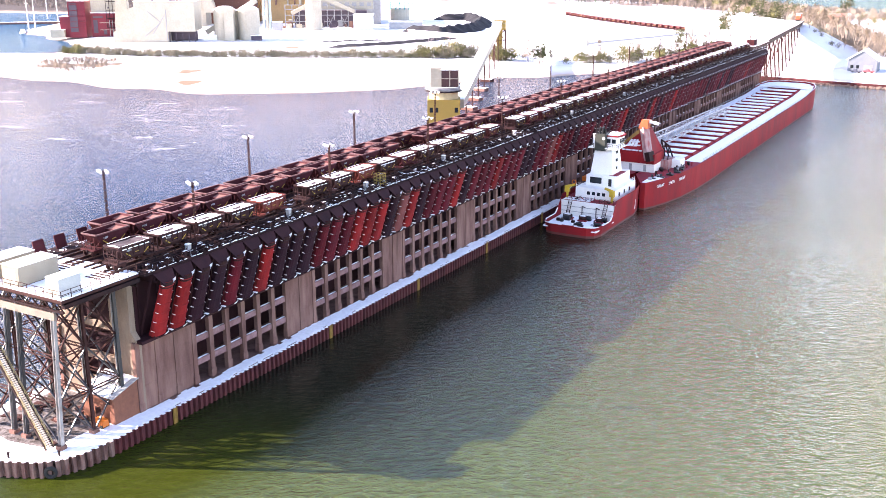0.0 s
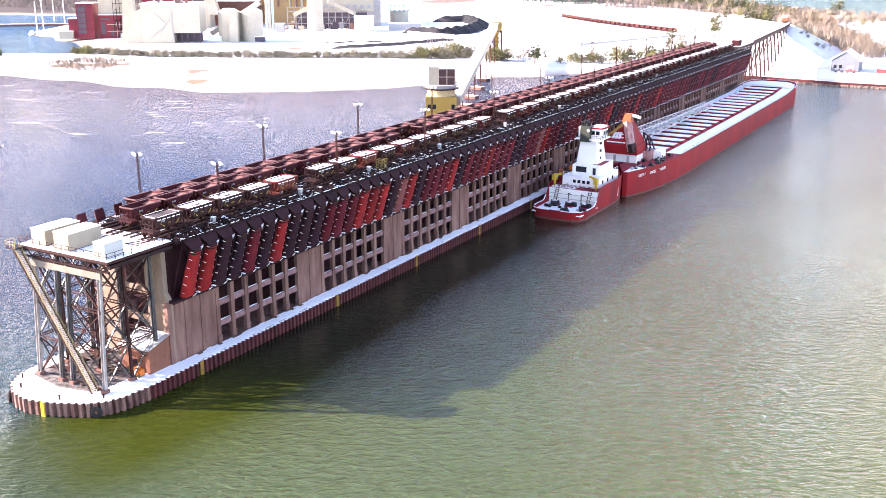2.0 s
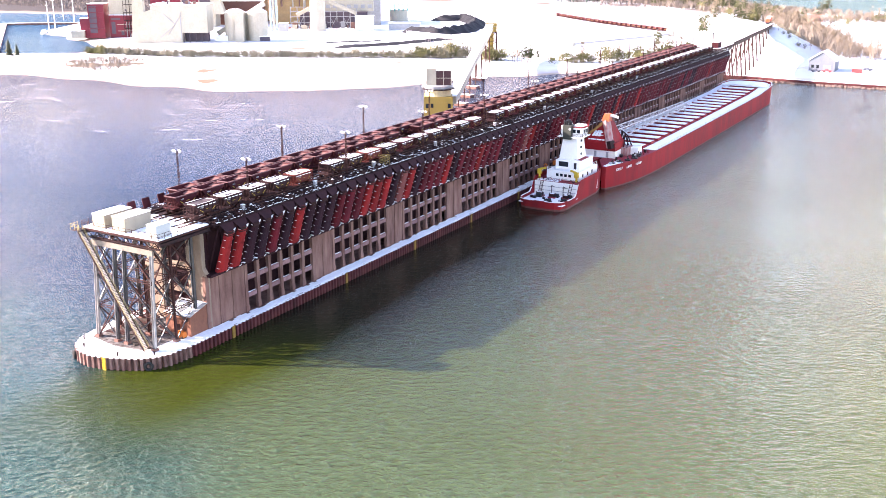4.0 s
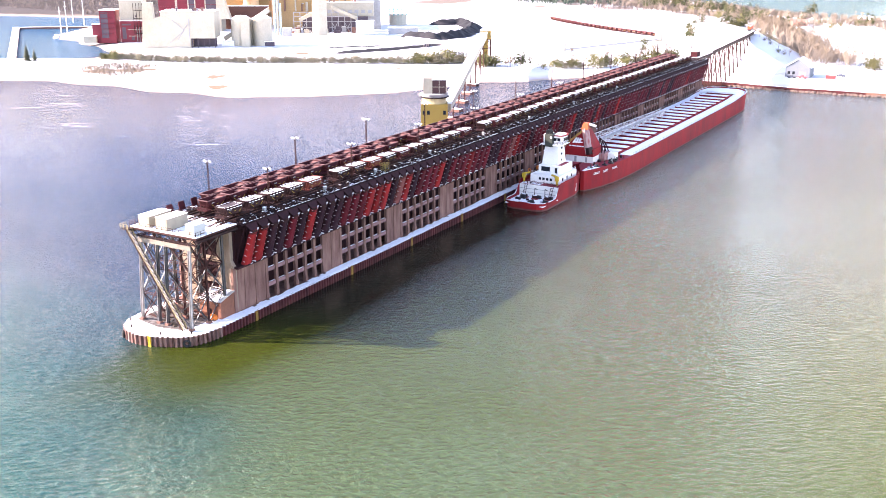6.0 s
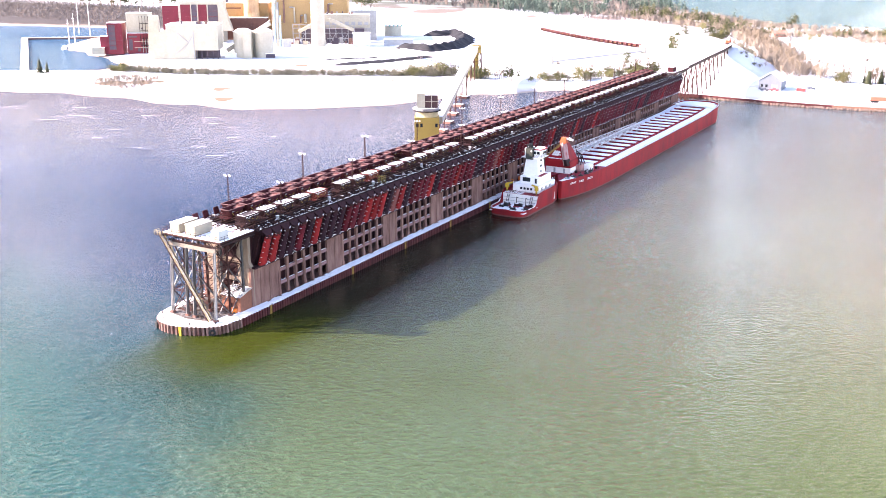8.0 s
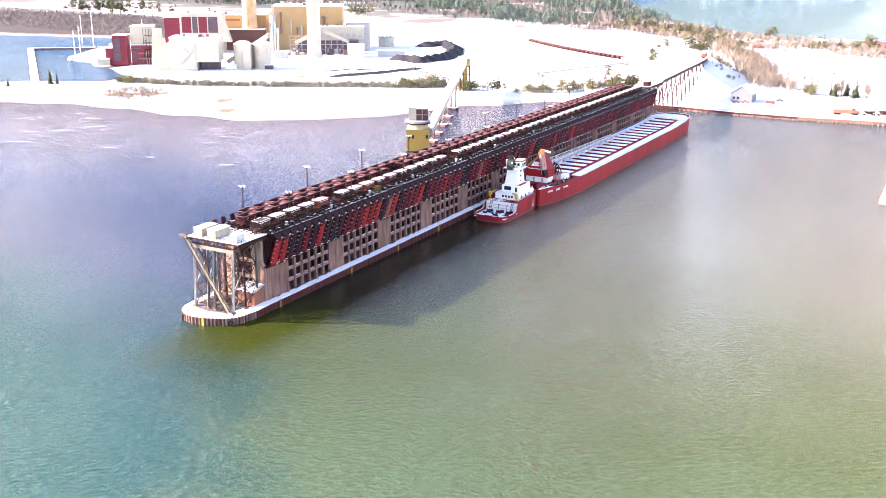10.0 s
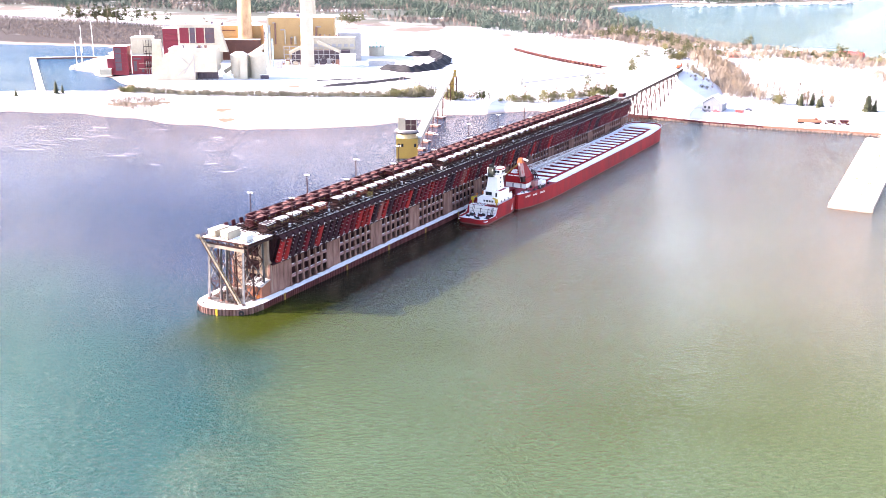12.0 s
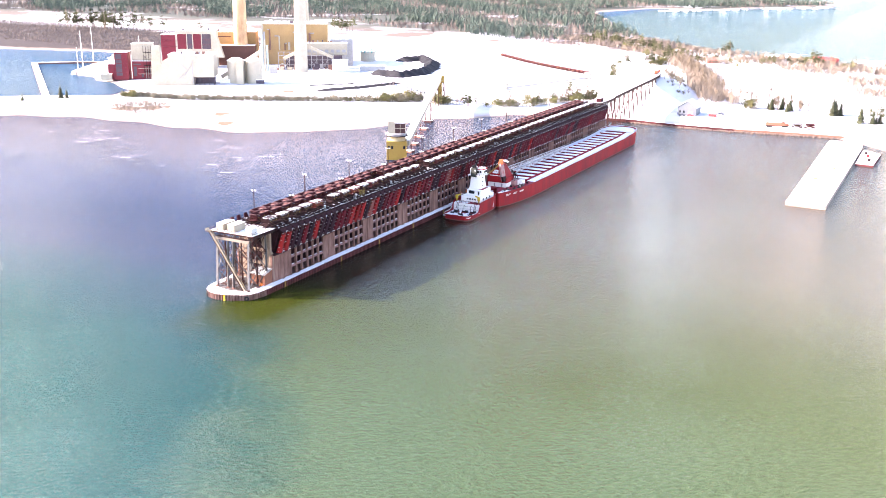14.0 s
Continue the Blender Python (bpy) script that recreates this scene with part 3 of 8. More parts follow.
for k in range(BAYS):
    y = (k + 0.5) * BAY
    if k in SOLID:
        p_ = part("wall_panel", PANEL, dock, at=(WALL_X, y, 0))
        for z in (5.75, 9.25):
            part("formwork_joint", JOINT, p_, at=(0, 0, z))
    else:
        for z in (4.85, 8.45):
            part("cross_beam", BRACE, dock, at=(WALL_X, y, z))
# unseen west side, its bays walled up to keep sunlight out of the dock
s = Shape()
for k in range(BAYS + 1):
    s.box(-8.0, -7.3, k * BAY - 0.42, k * BAY + 0.42, 2.1, 12.5, CONCRETE)
for k in range(BAYS):
    s.box(-7.9, -7.45, k * BAY, (k + 1) * BAY, 2.1, 12.45, CONCRETE)
part("west_wall", s, dock)
s = Shape()                                   # added near-black wall inside, standing in for shade behind the openings
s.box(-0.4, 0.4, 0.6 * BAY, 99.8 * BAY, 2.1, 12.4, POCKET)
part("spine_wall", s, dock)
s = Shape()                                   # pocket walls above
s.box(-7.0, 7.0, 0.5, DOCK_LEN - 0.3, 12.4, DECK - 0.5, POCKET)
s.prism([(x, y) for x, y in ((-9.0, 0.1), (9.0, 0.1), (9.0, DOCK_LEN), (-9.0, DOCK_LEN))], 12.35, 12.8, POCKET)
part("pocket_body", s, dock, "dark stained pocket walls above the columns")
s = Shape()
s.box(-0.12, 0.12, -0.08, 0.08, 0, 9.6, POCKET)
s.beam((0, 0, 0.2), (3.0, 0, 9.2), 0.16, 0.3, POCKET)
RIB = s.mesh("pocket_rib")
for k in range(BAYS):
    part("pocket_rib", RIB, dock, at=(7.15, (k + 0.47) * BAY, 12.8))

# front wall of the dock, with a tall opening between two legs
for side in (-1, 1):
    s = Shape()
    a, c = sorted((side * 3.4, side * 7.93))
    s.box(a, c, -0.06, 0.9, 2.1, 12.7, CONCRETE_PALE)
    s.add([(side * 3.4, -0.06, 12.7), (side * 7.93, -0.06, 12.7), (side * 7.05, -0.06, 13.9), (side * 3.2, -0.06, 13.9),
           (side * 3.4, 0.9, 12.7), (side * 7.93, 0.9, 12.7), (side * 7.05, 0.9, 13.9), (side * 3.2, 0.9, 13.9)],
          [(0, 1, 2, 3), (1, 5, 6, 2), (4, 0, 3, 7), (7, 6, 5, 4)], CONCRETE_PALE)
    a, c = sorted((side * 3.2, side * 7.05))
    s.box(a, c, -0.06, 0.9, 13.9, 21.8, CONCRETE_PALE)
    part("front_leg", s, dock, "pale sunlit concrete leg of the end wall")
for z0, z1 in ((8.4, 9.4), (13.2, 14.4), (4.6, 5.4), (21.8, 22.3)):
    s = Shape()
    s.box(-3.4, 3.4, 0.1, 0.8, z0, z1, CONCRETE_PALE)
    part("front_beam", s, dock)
# near-black sheet across the opening stands in for the shade inside
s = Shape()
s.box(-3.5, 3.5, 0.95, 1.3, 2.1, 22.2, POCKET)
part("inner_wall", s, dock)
# deck
s = Shape()
s.box(-10.4, 10.4, 0.3, DOCK_LEN, DECK - 0.45, DECK - 0.02, DECK_DARK)
part("deck", s, dock, "dark steel dock deck with patches of snow")
s = Shape()
rng = random.Random(4)
for k in range(5200):
    y, x = rng.uniform(1, DOCK_LEN - 2), rng.choice((rng.uniform(7.6, 10.3), rng.uniform(7.6, 10.3), rng.uniform(8.2, 10.4), rng.uniform(0.3, 3.9), rng.uniform(-9.8, -7.4)))
    w, d = rng.uniform(0.02, 0.06), rng.uniform(0.08, 0.55)
    if rng.random() < 0.35:
        w, d = d, w
    z = DECK - 0.02
    if x > 7 and rng.random() < 0.5:
        h = rng.uniform(0.2, 0.75)
        s.box(x - w, x + w, y - d, y + d, z, z + h, STEEL_DARK)
        z += h
        if rng.random() < 0.75:
            continue
    s.box(x - w, x + w, y - d, y + d, z, z + rng.uniform(0.04, 0.1), SNOW)
part("deck_clutter", s, dock, "small gear and scattered snow along the deck", kind="stuff")
RAIL = mat("rail_steel", (0.16, 0.09, 0.07), 0.5, 0.6, second=(0.10, 0.06, 0.05))
for cx in (5.9, 2.1, -1.7, -5.5):
    for dx in (-0.72, 0.72):
        s = Shape()
        s.box(cx + dx - 0.04, cx + dx + 0.04, -2.0, DOCK_LEN + 4, DECK + 0.12, DECK + 0.27, RAIL)
        s.box(cx + dx - 0.12, cx + dx + 0.12, -2.0, DOCK_LEN + 4, DECK - 0.02, DECK + 0.12, STEEL_RUST)
        part("rail", s, dock, "rusty steel running rail")

# chutes leaning out along the face, one to a bay
APRON = mat("chute_apron", (0.045, 0.020, 0.018), 0.8, second=(0.022, 0.011, 0.012), scale=0.8, amount=0.8, vary=0.3, spec=0.12)


def chute_mesh(material):
    sh = Shape()
    b0, t0 = Vector((9.0, 0, 12.75)), Vector((11.9, 0, 21.7))
    d = (t0 - b0).normalized()
    out = Vector((d.z, 0, -d.x))
    h = (t0 - b0).length

    def rim(k, w, inset):
        c = b0 + d * (h * k)
        return [c + Vector((0, a * (w - inset), 0)) + out * (o - inset) for a, o in ((-1, -0.85), (-1, -0.30), (-0.78, -0.04), (-0.4, 0.08), (0.4, 0.08), (0.78, -0.04), (1, -0.30), (1, -0.85))]
    # round-bellied trough with its flanges turned towards the dock
    for k0, k1, w0, w1 in ((0, 0.22, 1.42, 1.28), (0.22, 0.82, 1.28, 0.98), (0.82, 0.93, 0.98, 0.92)):
        a, c = rim(k0, w0, 0), rim(k1, w1, 0)
        sh.add(a + c, [(i, i + 1, 9 + i, 8 + i) for i in range(7)], APRON if k0 > 0.5 else material)
        a, c = rim(k0, w0, 0.07), rim(k1, w1, 0.07)
        sh.add(a + c, [(8 + i, 9 + i, i + 1, i) for i in range(7)], material)
    # stiffener bands round the trough, with snow lying on their ends
    for i, k in enumerate((0.08, 0.24, 0.40, 0.56, 0.72, 0.86)):
        w = 1.40 - 0.42 * k
        c = b0 + d * (h * k)
        arc = [c + Vector((0, a * w, 0)) + out * o for a, o in ((-1, -0.26), (-0.78, 0.02), (-0.4, 0.13), (0.4, 0.13), (0.78, 0.02), (1, -0.26))]
        for p, q in zip(arc, arc[1:]):
            sh.beam(p, q, 0.10, 0.10, material)
        for s_ in (-1, 1):
            e = c + Vector((0, s_ * (w + 0.05), 0))
            sh.beam(e - out * 0.8, e - out * 0.2, 0.13, 0.12, material)
            sh.beam(e - out * (0.50 if s_ < 0 else 0.30) + Vector((0, 0, 0.10)), e + Vector((0, -s_ * 0.16, 0.10)) - out * 0.06, 0.09 if s_ < 0 else 0.05, 0.06, SNOW)
    c = t0 - d * 0.9
    sh.add([c + Vector((0, 0.55, 0)) + out * 0.1, c + Vector((0, 1.15, 0)) - out * 0.1, c + Vector((0, 0.95, 0)) + d * 0.75, c + Vector((0, 0.6, 0)) + d * 0.35 - out * 0.2], [(0, 1, 2), (0, 2, 3), (2, 1, 0), (3, 2, 0)], SNOW)
    # hanging head plate that closes the chute's top against the deck
    e = b0 + d * (h * 0.91) + out * 0.08
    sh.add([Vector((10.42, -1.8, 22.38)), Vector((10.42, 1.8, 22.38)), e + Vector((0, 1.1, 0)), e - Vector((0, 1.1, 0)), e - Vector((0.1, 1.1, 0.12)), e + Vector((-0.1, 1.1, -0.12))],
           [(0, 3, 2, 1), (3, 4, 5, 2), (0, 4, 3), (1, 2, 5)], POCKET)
    # lip with a sagging chain at the foot
    for i in range(8):
        a0, a1 = math.pi * i / 8, math.pi * (i + 1) / 8
        p = b0 + Vector((0.25, -1.45 * math.cos(a0), -0.55 * math.sin(a0) + 0.35))
        q = b0 + Vector((0.25, -1.45 * math.cos(a1), -0.55 * math.sin(a1) + 0.35))
        sh.beam(p, q, 0.09, 0.09, STEEL_RUST)
        if i in (5, 6):
            sh.beam(p + Vector((0, 0, 0.07)), q + Vector((0, 0, 0.07)), 0.11, 0.06, SNOW)
    sh.box(9.0, 9.75, 1.45, 1.75, 12.85, 13.05, STEEL_DARK)
    sh.box(9.0, 9.75, 1.42, 1.78, 13.05, 13.17, SNOW)
    # hoist rod up to the deck edge, and hopper throat above
    sh.beam(b0 + d * 0.6 + Vector((0, 1.5, 0)) + out * 0.1, t0 + Vector((0.1, 1.0, 0.4)), 0.045, 0.045, STEEL_RUST)
    sh.box(7.0, 10.3, -1.45, 1.45, 21.0, 22.3, POCKET)
    sh.box(10.3, 10.5, -1.1, 1.1, 21.3, 22.3, POCKET)
    return sh.mesh("chute")


CHUTES = {"r": chute_mesh(CHUTE_RED), "d": chute_mesh(CHUTE_DARK), "m": chute_mesh(CHUTE_MAROON), "p": chute_mesh(CHUTE_RUST)}
ORDER = "rrddmdrdddmmmrrrdprdmmmrdmmmrmmmddmmprmmdmmmdmmdmm"
rng = random.Random(9)
ORDER += "".join(rng.choice("mmmmddmr") for _ in range(50))
WORDS = {"r": "raised chute in bright red paint with snow on its bands", "d": "raised chute stained almost black",
         "m": "raised chute in dull dark red", "p": "raised chute in faded pink rust"}
for k in range(BAYS - 1):
    part("chute", CHUTES[ORDER[k]], dock, WORDS[ORDER[k]], at=(0, (k + 0.97) * BAY, 0))

# broken line of snow on the deck's outer kerb
s = Shape()
rng = random.Random(31)
y = 1.0
while y < DOCK_LEN - 4:
    d = rng.uniform(0.6, 3.0)
    s.box(10.34 + rng.uniform(-0.04, 0.05), 10.43, y, y + d * 0.5, DECK - 0.02, DECK + rng.uniform(0.02, 0.08), SNOW)
    if rng.random() < 0.5:
        s.box(7.62, 7.70, y, y + d * 0.7, DECK - 0.02, DECK + 0.05, SNOW)
    y += d * 0.5 + rng.uniform(0.2, 1.2)
part("kerb_snow", s, dock, "broken line of snow on the kerb", kind="stuff")

# gear along the deck edge: winches, walkway rails
s = Shape()
s.box(-0.35, 0.35, -0.5, 0.5, 0, 0.25, STEEL_DARK)
s.tube((-0.3, -0.4, 0.55), (-0.3, 0.4, 0.55), 0.26, STEEL_DARK)
s.box(0.05, 0.4, -0.35, 0.2, 0.25, 0.75, STEEL_DARK)
s.box(0.03, 0.42, -0.37, 0.22, 0.75, 0.82, SNOW)
WINCH = s.mesh("chute_winch")
s = Shape()
s.beam((-0.5, 0.75, 0), (-0.3, 0.75, 0.95), 0.08, 0.08, STEEL_RUST)
LEVER = s.mesh("lever")
s = Shape()
s.beam((-0.6, -1.1, 0.25), (1.2, -1.1, 0.2), 0.14, 0.2, STEEL_DARK)
SKID = s.mesh("cross_skid")
for k in range(BAYS):
    w_ = part("chute_winch", WINCH, dock, at=pose(9.3 + 0.15 * math.sin(k * 2.1), (k + 0.5) * BAY, DECK - 0.02))
    part("lever", LEVER, w_)
    part("cross_skid", SKID, w_)


def railing(points, name, parent, h=1.05, step=2.4, material=None, snow=False):
    material = material or STEEL_DARK
    sh = Shape()
    for a, c in zip(points, points[1:]):
        a, c = Vector(a), Vector(c)
        n = max(1, round((c - a).length / step))
        for i in range(n + 1):
            p = a.lerp(c, i / n)
            sh.beam(p, p + Vector((0, 0, h)), 0.07, 0.07, material)
        for z in (h, h * 0.55):
            sh.beam(a + Vector((0, 0, z)), c + Vector((0, 0, z)), 0.06, 0.06, material)
        if snow:
            sh.beam(a + Vector((0, 0, 0.06)), c + Vector((0, 0, 0.06)), 0.25, 0.1, SNOW)
    return part(name, sh, parent)


railing([(10.35, 1.0, DECK), (10.35, DOCK_LEN, DECK)], "east_railing", dock, step=BAY)
railing([(8.15, 1.0, DECK), (8.15, DOCK_LEN, DECK)], "walkway_railing", dock, step=BAY)
railing([(-10.35, 1.0, DECK), (-10.35, DOCK_LEN, DECK)], "west_railing", dock, step=BAY)
s = Shape()
s.box(7.85, 8.25, 1, DOCK_LEN, DECK + 0.02, DECK + 0.5, STEEL_DARK)
s.box(7.9, 8.2, 1, DOCK_LEN, DECK + 0.5, DECK + 0.55, STEEL_RUST)
part("pipe_duct", s, dock)
# small cabinets and a yellow caged ladder at the walkway
for k, y in enumerate((10.5, 33.5, 55.8, 84.0, 117.0, 151.0, 190.0, 236.0)):
    s = Shape()
    s.box(-0.3, 0.3, -0.35, 0.35, 0.0, 1.3, GREY)
    s.box(-0.34, 0.34, -0.39, 0.39, 1.3, 1.38, SNOW)
    part("control_cabinet", s, dock, "pale grey control cabinet", at=(8.6, y, DECK - 0.02))
s = Shape()
CAGE = mat("cage_yellow", (0.26, 0.18, 0.04), 0.7)
for x in (-0.7, 0.7):
    for y in (-0.9, 0.0, 0.9):
        s.beam((x, y, 0), (x, y, 2.3), 0.09, 0.09, CAGE)
for z in (0.6, 1.2, 1.8, 2.3):
    for x in (-0.7, 0.7):
        s.beam((x, -0.9, z), (x, 0.9, z), 0.08, 0.08, CAGE)
    for y in (-0.9, 0.9):
        s.beam((-0.7, y, z), (0.7, y, z), 0.08, 0.08, CAGE)
part("ladder_cage", s, dock, "yellow steel ladder cage", at=(9.2, 59.5, DECK - 0.02))

# ---------------------------------------------------------------- steel end tower
tower = thing("end_tower", "dark riveted steel tower carrying the snowy end platform", "steel tower")
FRONT, BACK, TOPZ = -13.2, -2.6, 21.4


# sun glare on west flanges and outer front legs, put in as a pale steel
LEG_SUNLIT = mat("leg_bleached", (0.34, 0.32, 0.31), 0.5, second=(0.11, 0.085, 0.075), scale=0.7, amount=0.5)
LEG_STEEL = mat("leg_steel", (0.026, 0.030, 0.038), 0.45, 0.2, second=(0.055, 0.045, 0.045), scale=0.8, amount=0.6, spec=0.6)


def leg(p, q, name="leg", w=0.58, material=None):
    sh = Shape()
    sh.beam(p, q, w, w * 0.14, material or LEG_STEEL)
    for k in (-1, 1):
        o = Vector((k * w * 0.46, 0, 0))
        sh.beam(Vector(p) + o, Vector(q) + o, w * 0.12, w * 0.9, material or (LEG_SUNLIT if k < 0 else LEG_STEEL))
    b = Vector(p)
    sh.box(b.x - 0.5, b.x + 0.5, b.y - 0.5, b.y + 0.5, 2.0, 2.7, CONCRETE)
    part(name, sh, tower)


def brace(p, q, w=0.22, name="brace", material=None):
    sh = Shape()
    sh.beam(p, q, w, w * 0.8, material or (LEG_STEEL if round(p[2] * 10 + p[0]) % 3 else STEEL_RUST))
    part(name, sh, tower)


def laced(p, q, depth=0.5):
    """A laced strut: two chords with zigzag bars."""
    sh = Shape()
    p, q = Vector(p), Vector(q)
    d = (q - p).normalized()
    side = d.cross(Vector((0, 1, 0)))
    side = side.normalized() if side.length > 0.1 else Vector((0, 0, 1))
    for s_ in (-1, 1):
        sh.beam(p + side * s_ * depth / 2, q + side * s_ * depth / 2, 0.1, 0.14, STEEL_RUST)
    n = max(2, int((q - p).length / 0.7))
    for i in range(n):
        a, c = p.lerp(q, i / n), p.lerp(q, (i + 1) / n)
        k = 1 if i % 2 else -1
        sh.beam(a + side * k * depth / 2, c - side * k * depth / 2, 0.06, 0.06, STEEL_RUST)
    part("laced_strut", sh, tower)


XS = (-7.2, -2.2, 0.2, 7.0)
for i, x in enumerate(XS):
    leg((x, FRONT, 2.1), (x * 0.98, FRONT + 1.2, TOPZ), material=LEG_SUNLIT if i in (0, 3) else None)
for x in (-7.2, 0.2, 7.1):
    leg((x, BACK, 2.1), (x, BACK, TOPZ))
for x in (-7.2, 0.2, 7.0):
    leg((x, -7.8, 2.1), (x, -7.8, TOPZ), w=0.4, material=STEEL_RUST)
LEVELS = (2.5, 8.4, 14.6, 21.0)
for y0, y1 in ((FRONT, -7.8), (-7.8, BACK)):
    for x in (-7.2, 7.05):
        for z0, z1 in zip(LEVELS, LEVELS[1:]):
            f = 0.055 if y0 == FRONT else 0
            brace((x, y0 + f * z0, z0), (x, y1, z1))
            brace((x, y1, z0), (x, y0 + f * z1, z1))
            laced((x, y0 + f * z1, z1), (x, y1, z1), 0.4)
for y in (FRONT, -7.8, BACK):
    for x0, x1 in ((-7.2, -2.2), (0.2, 7.0)) if y == FRONT else ((-7.2, 0.2), (0.2, 7.0)):
        for z0, z1 in zip(LEVELS, LEVELS[1:]):
            f = 0.055 if y == FRONT else 0
            brace((x0, y + f * z0, z0), (x1, y + f * z1, z1))
            brace((x1, y + f * z0, z0), (x0, y + f * z1, z1))
    for z in LEVELS[1:]:
        f = 0.055 if y == FRONT else 0
        laced((-7.2, y + f * z, z), (7.0, y + f * z, z), 0.45)
s = Shape()                                   # light girder below the platform's front
s.box(-7.6, 7.4, FRONT + 0.85, FRONT + 1.25, 19.7, 20.7, mat("girder_tan", (0.24, 0.20, 0.16), 0.7, second=(0.15, 0.11, 0.09), scale=0.6, amount=0.7))
part("girder", s, tower, "tan weathered plate girder")
for y in (-12.3, -0.2):
    for z in (21.1, 22.3):
        brace((-9.4, y, z), (9.3, y, z), 0.3, "platform_beam", STEEL_DARK)
    for k in range(8):
        x = -9.4 + k * 2.34
        brace((x, y, 21.1), (x + 1.17, y, 22.3), 0.14, "platform_strut", STEEL_DARK)
        brace((x + 1.17, y, 22.3), (x + 2.34, y, 21.1), 0.14, "platform_strut", STEEL_DARK)
for x in (-9.3, 9.2):
    brace((x, -12.3, 21.9), (x, 0.2, 21.9), 0.7, "platform_beam", STEEL_DARK)
s = Shape()
s.box(-9.6, 9.4, -12.6, 0.3, DECK - 0.5, DECK - 0.16, STEEL_RUST)
part("platform", s, tower)
s = Shape()
s.box(-9.45, 9.25, -12.4, 0.3, DECK - 0.16, DECK + 0.04, SNOW)
part("platform_snow", s, tower, "fresh snow over the end platform")
s = Shape()
s.box(-1.3, 1.3, -0.125, 0.125, 0.04, 0.13, STEEL_RUST)
SLEEPER = s.mesh("sleeper")
for cx in (5.9, -1.7):
    for k in range(6):
        part("sleeper", SLEEPER, tower, at=(cx, -4.475 + k * 0.8, DECK))
railing([(9.35, 0.0, DECK), (9.35, -12.5, DECK), (-9.5, -12.5, DECK), (-9.5, 0.0, DECK)], "platform_railing", tower, h=1.1, step=1.6, material=STEEL_RUST)
RAIL_OCHRE = mat("rail_ochre", (0.34, 0.27, 0.13), 0.6)
s = Shape()                                   # stairs across the tower's front
a, c = Vector((-8.8, -13.6, 22.3)), Vector((6.2, -14.4, 2.5))
for dy in (-0.55, 0.55):
    s.beam(a + Vector((0, dy, 0)), c + Vector((0, dy, 0)), 0.12, 0.32, STEEL_DARK)
    for h in (0.55, 1.05):
        s.beam(a + Vector((0, dy, h)), c + Vector((0, dy, h)), 0.06, 0.06, RAIL_OCHRE)
    for i in range(17):
        p = a.lerp(c, i / 16) + Vector((0, dy, 0))
        s.beam(p, p + Vector((0, 0, 1.05)), 0.06, 0.06, RAIL_OCHRE)
part("stair_frame", s, tower, "long steel stair with yellow handrails")
TREAD = Shape()
TREAD.box(-0.16, 0.16, -0.52, 0.52, -0.03, 0.03, mat("stair_tread", (0.55, 0.50, 0.44), 0.9))
TREAD = TREAD.mesh("tread")
for i in range(82):
    part("tread", TREAD, tower, at=a.lerp(c, (i + 0.5) / 82))
s = Shape()
s.box(-10.4, -8.2, -14.3, -12.6, DECK - 0.4, DECK - 0.25, STEEL_DARK)
part("stair_landing", s, tower)
railing([(-8.2, -14.3, DECK - 0.25), (-10.4, -14.3, DECK - 0.25), (-10.4, -12.6, DECK - 0.25)], "landing_railing", tower, material=RAIL_OCHRE, step=1.1)


def container(x0, x1, y0, y1, h, walls, label):
    c = thing("site_container", label, "container", ((x0 + x1) / 2, (y0 + y1) / 2, DECK + 0.04), "site containers")
    w, d = (x1 - x0) / 2, (y1 - y0) / 2
    sh = Shape()
    sh.box(-w, w, -d, d, 0.08, h, walls)
    sh.box(-w, w, -d - 0.03, -d, 0.2, h - 0.15, walls)
    part("body", sh, c)
    sh = Shape()
    sh.box(-w - 0.05, w + 0.05, -d - 0.05, d + 0.05, h, h + 0.12, SNOW)
    part("roof_snow", sh, c, "snow on the roof")
    sh = Shape()
    sh.box(-w * 0.7, w * 0.7, -d - 0.05, -d - 0.03, 0.2, h * 0.85, CREAM)
    part("door", sh, c)
    sh = Shape()
    for x in (-w + 0.15, w - 0.15):
        sh.box(x - 0.12, x + 0.12, -d + 0.1, d - 0.1, 0, 0.08, STEEL_DARK)
    part("skid", sh, c)


container(6.2, 8.5, -12.0, -8.6, 2.3, mat("shelter_white", (0.50, 0.51, 0.50), 0.6, second=(0.40, 0.40, 0.40)), "small white steel equipment shelter with snowy roof")
BOX_CREAM = mat("container_cream", (0.27, 0.24, 0.18), 0.6, second=(0.22, 0.19, 0.14), scale=0.5, amount=0.6)
container(-2.4, 0.8, -11.8, -5.6, 2.6, BOX_CREAM, "cream steel site container with snowy roof")
container(-7.6, -4.5, -11.6, -5.0, 2.4, BOX_CREAM, "white site container with snowy roof")

# brick-red pump shed between the tower legs
shed = thing("pump_shed", "rust-brown shed with a snow-streaked sloping roof", "shed", (4.7, -2.7, 2.1))
s = Shape()
s.add([(-3.0, -2.2, 0), (3.2, -2.2, 0), (3.2, 2.2, 0), (-3.0, 2.2, 0), (-3.0, -2.2, 4.0), (3.2, -2.2, 4.0), (3.2, 2.2, 5.2), (-3.0, 2.2, 5.2)],
      [(3, 2, 1, 0), (4, 5, 6, 7), (0, 1, 5, 4), (1, 2, 6, 5), (2, 3, 7, 6), (3, 0, 4, 7)], mat("shed_boards", (0.22, 0.085, 0.05), 0.85, second=(0.13, 0.05, 0.035), scale=1.0, amount=0.7))
part("wall_block", s, shed)
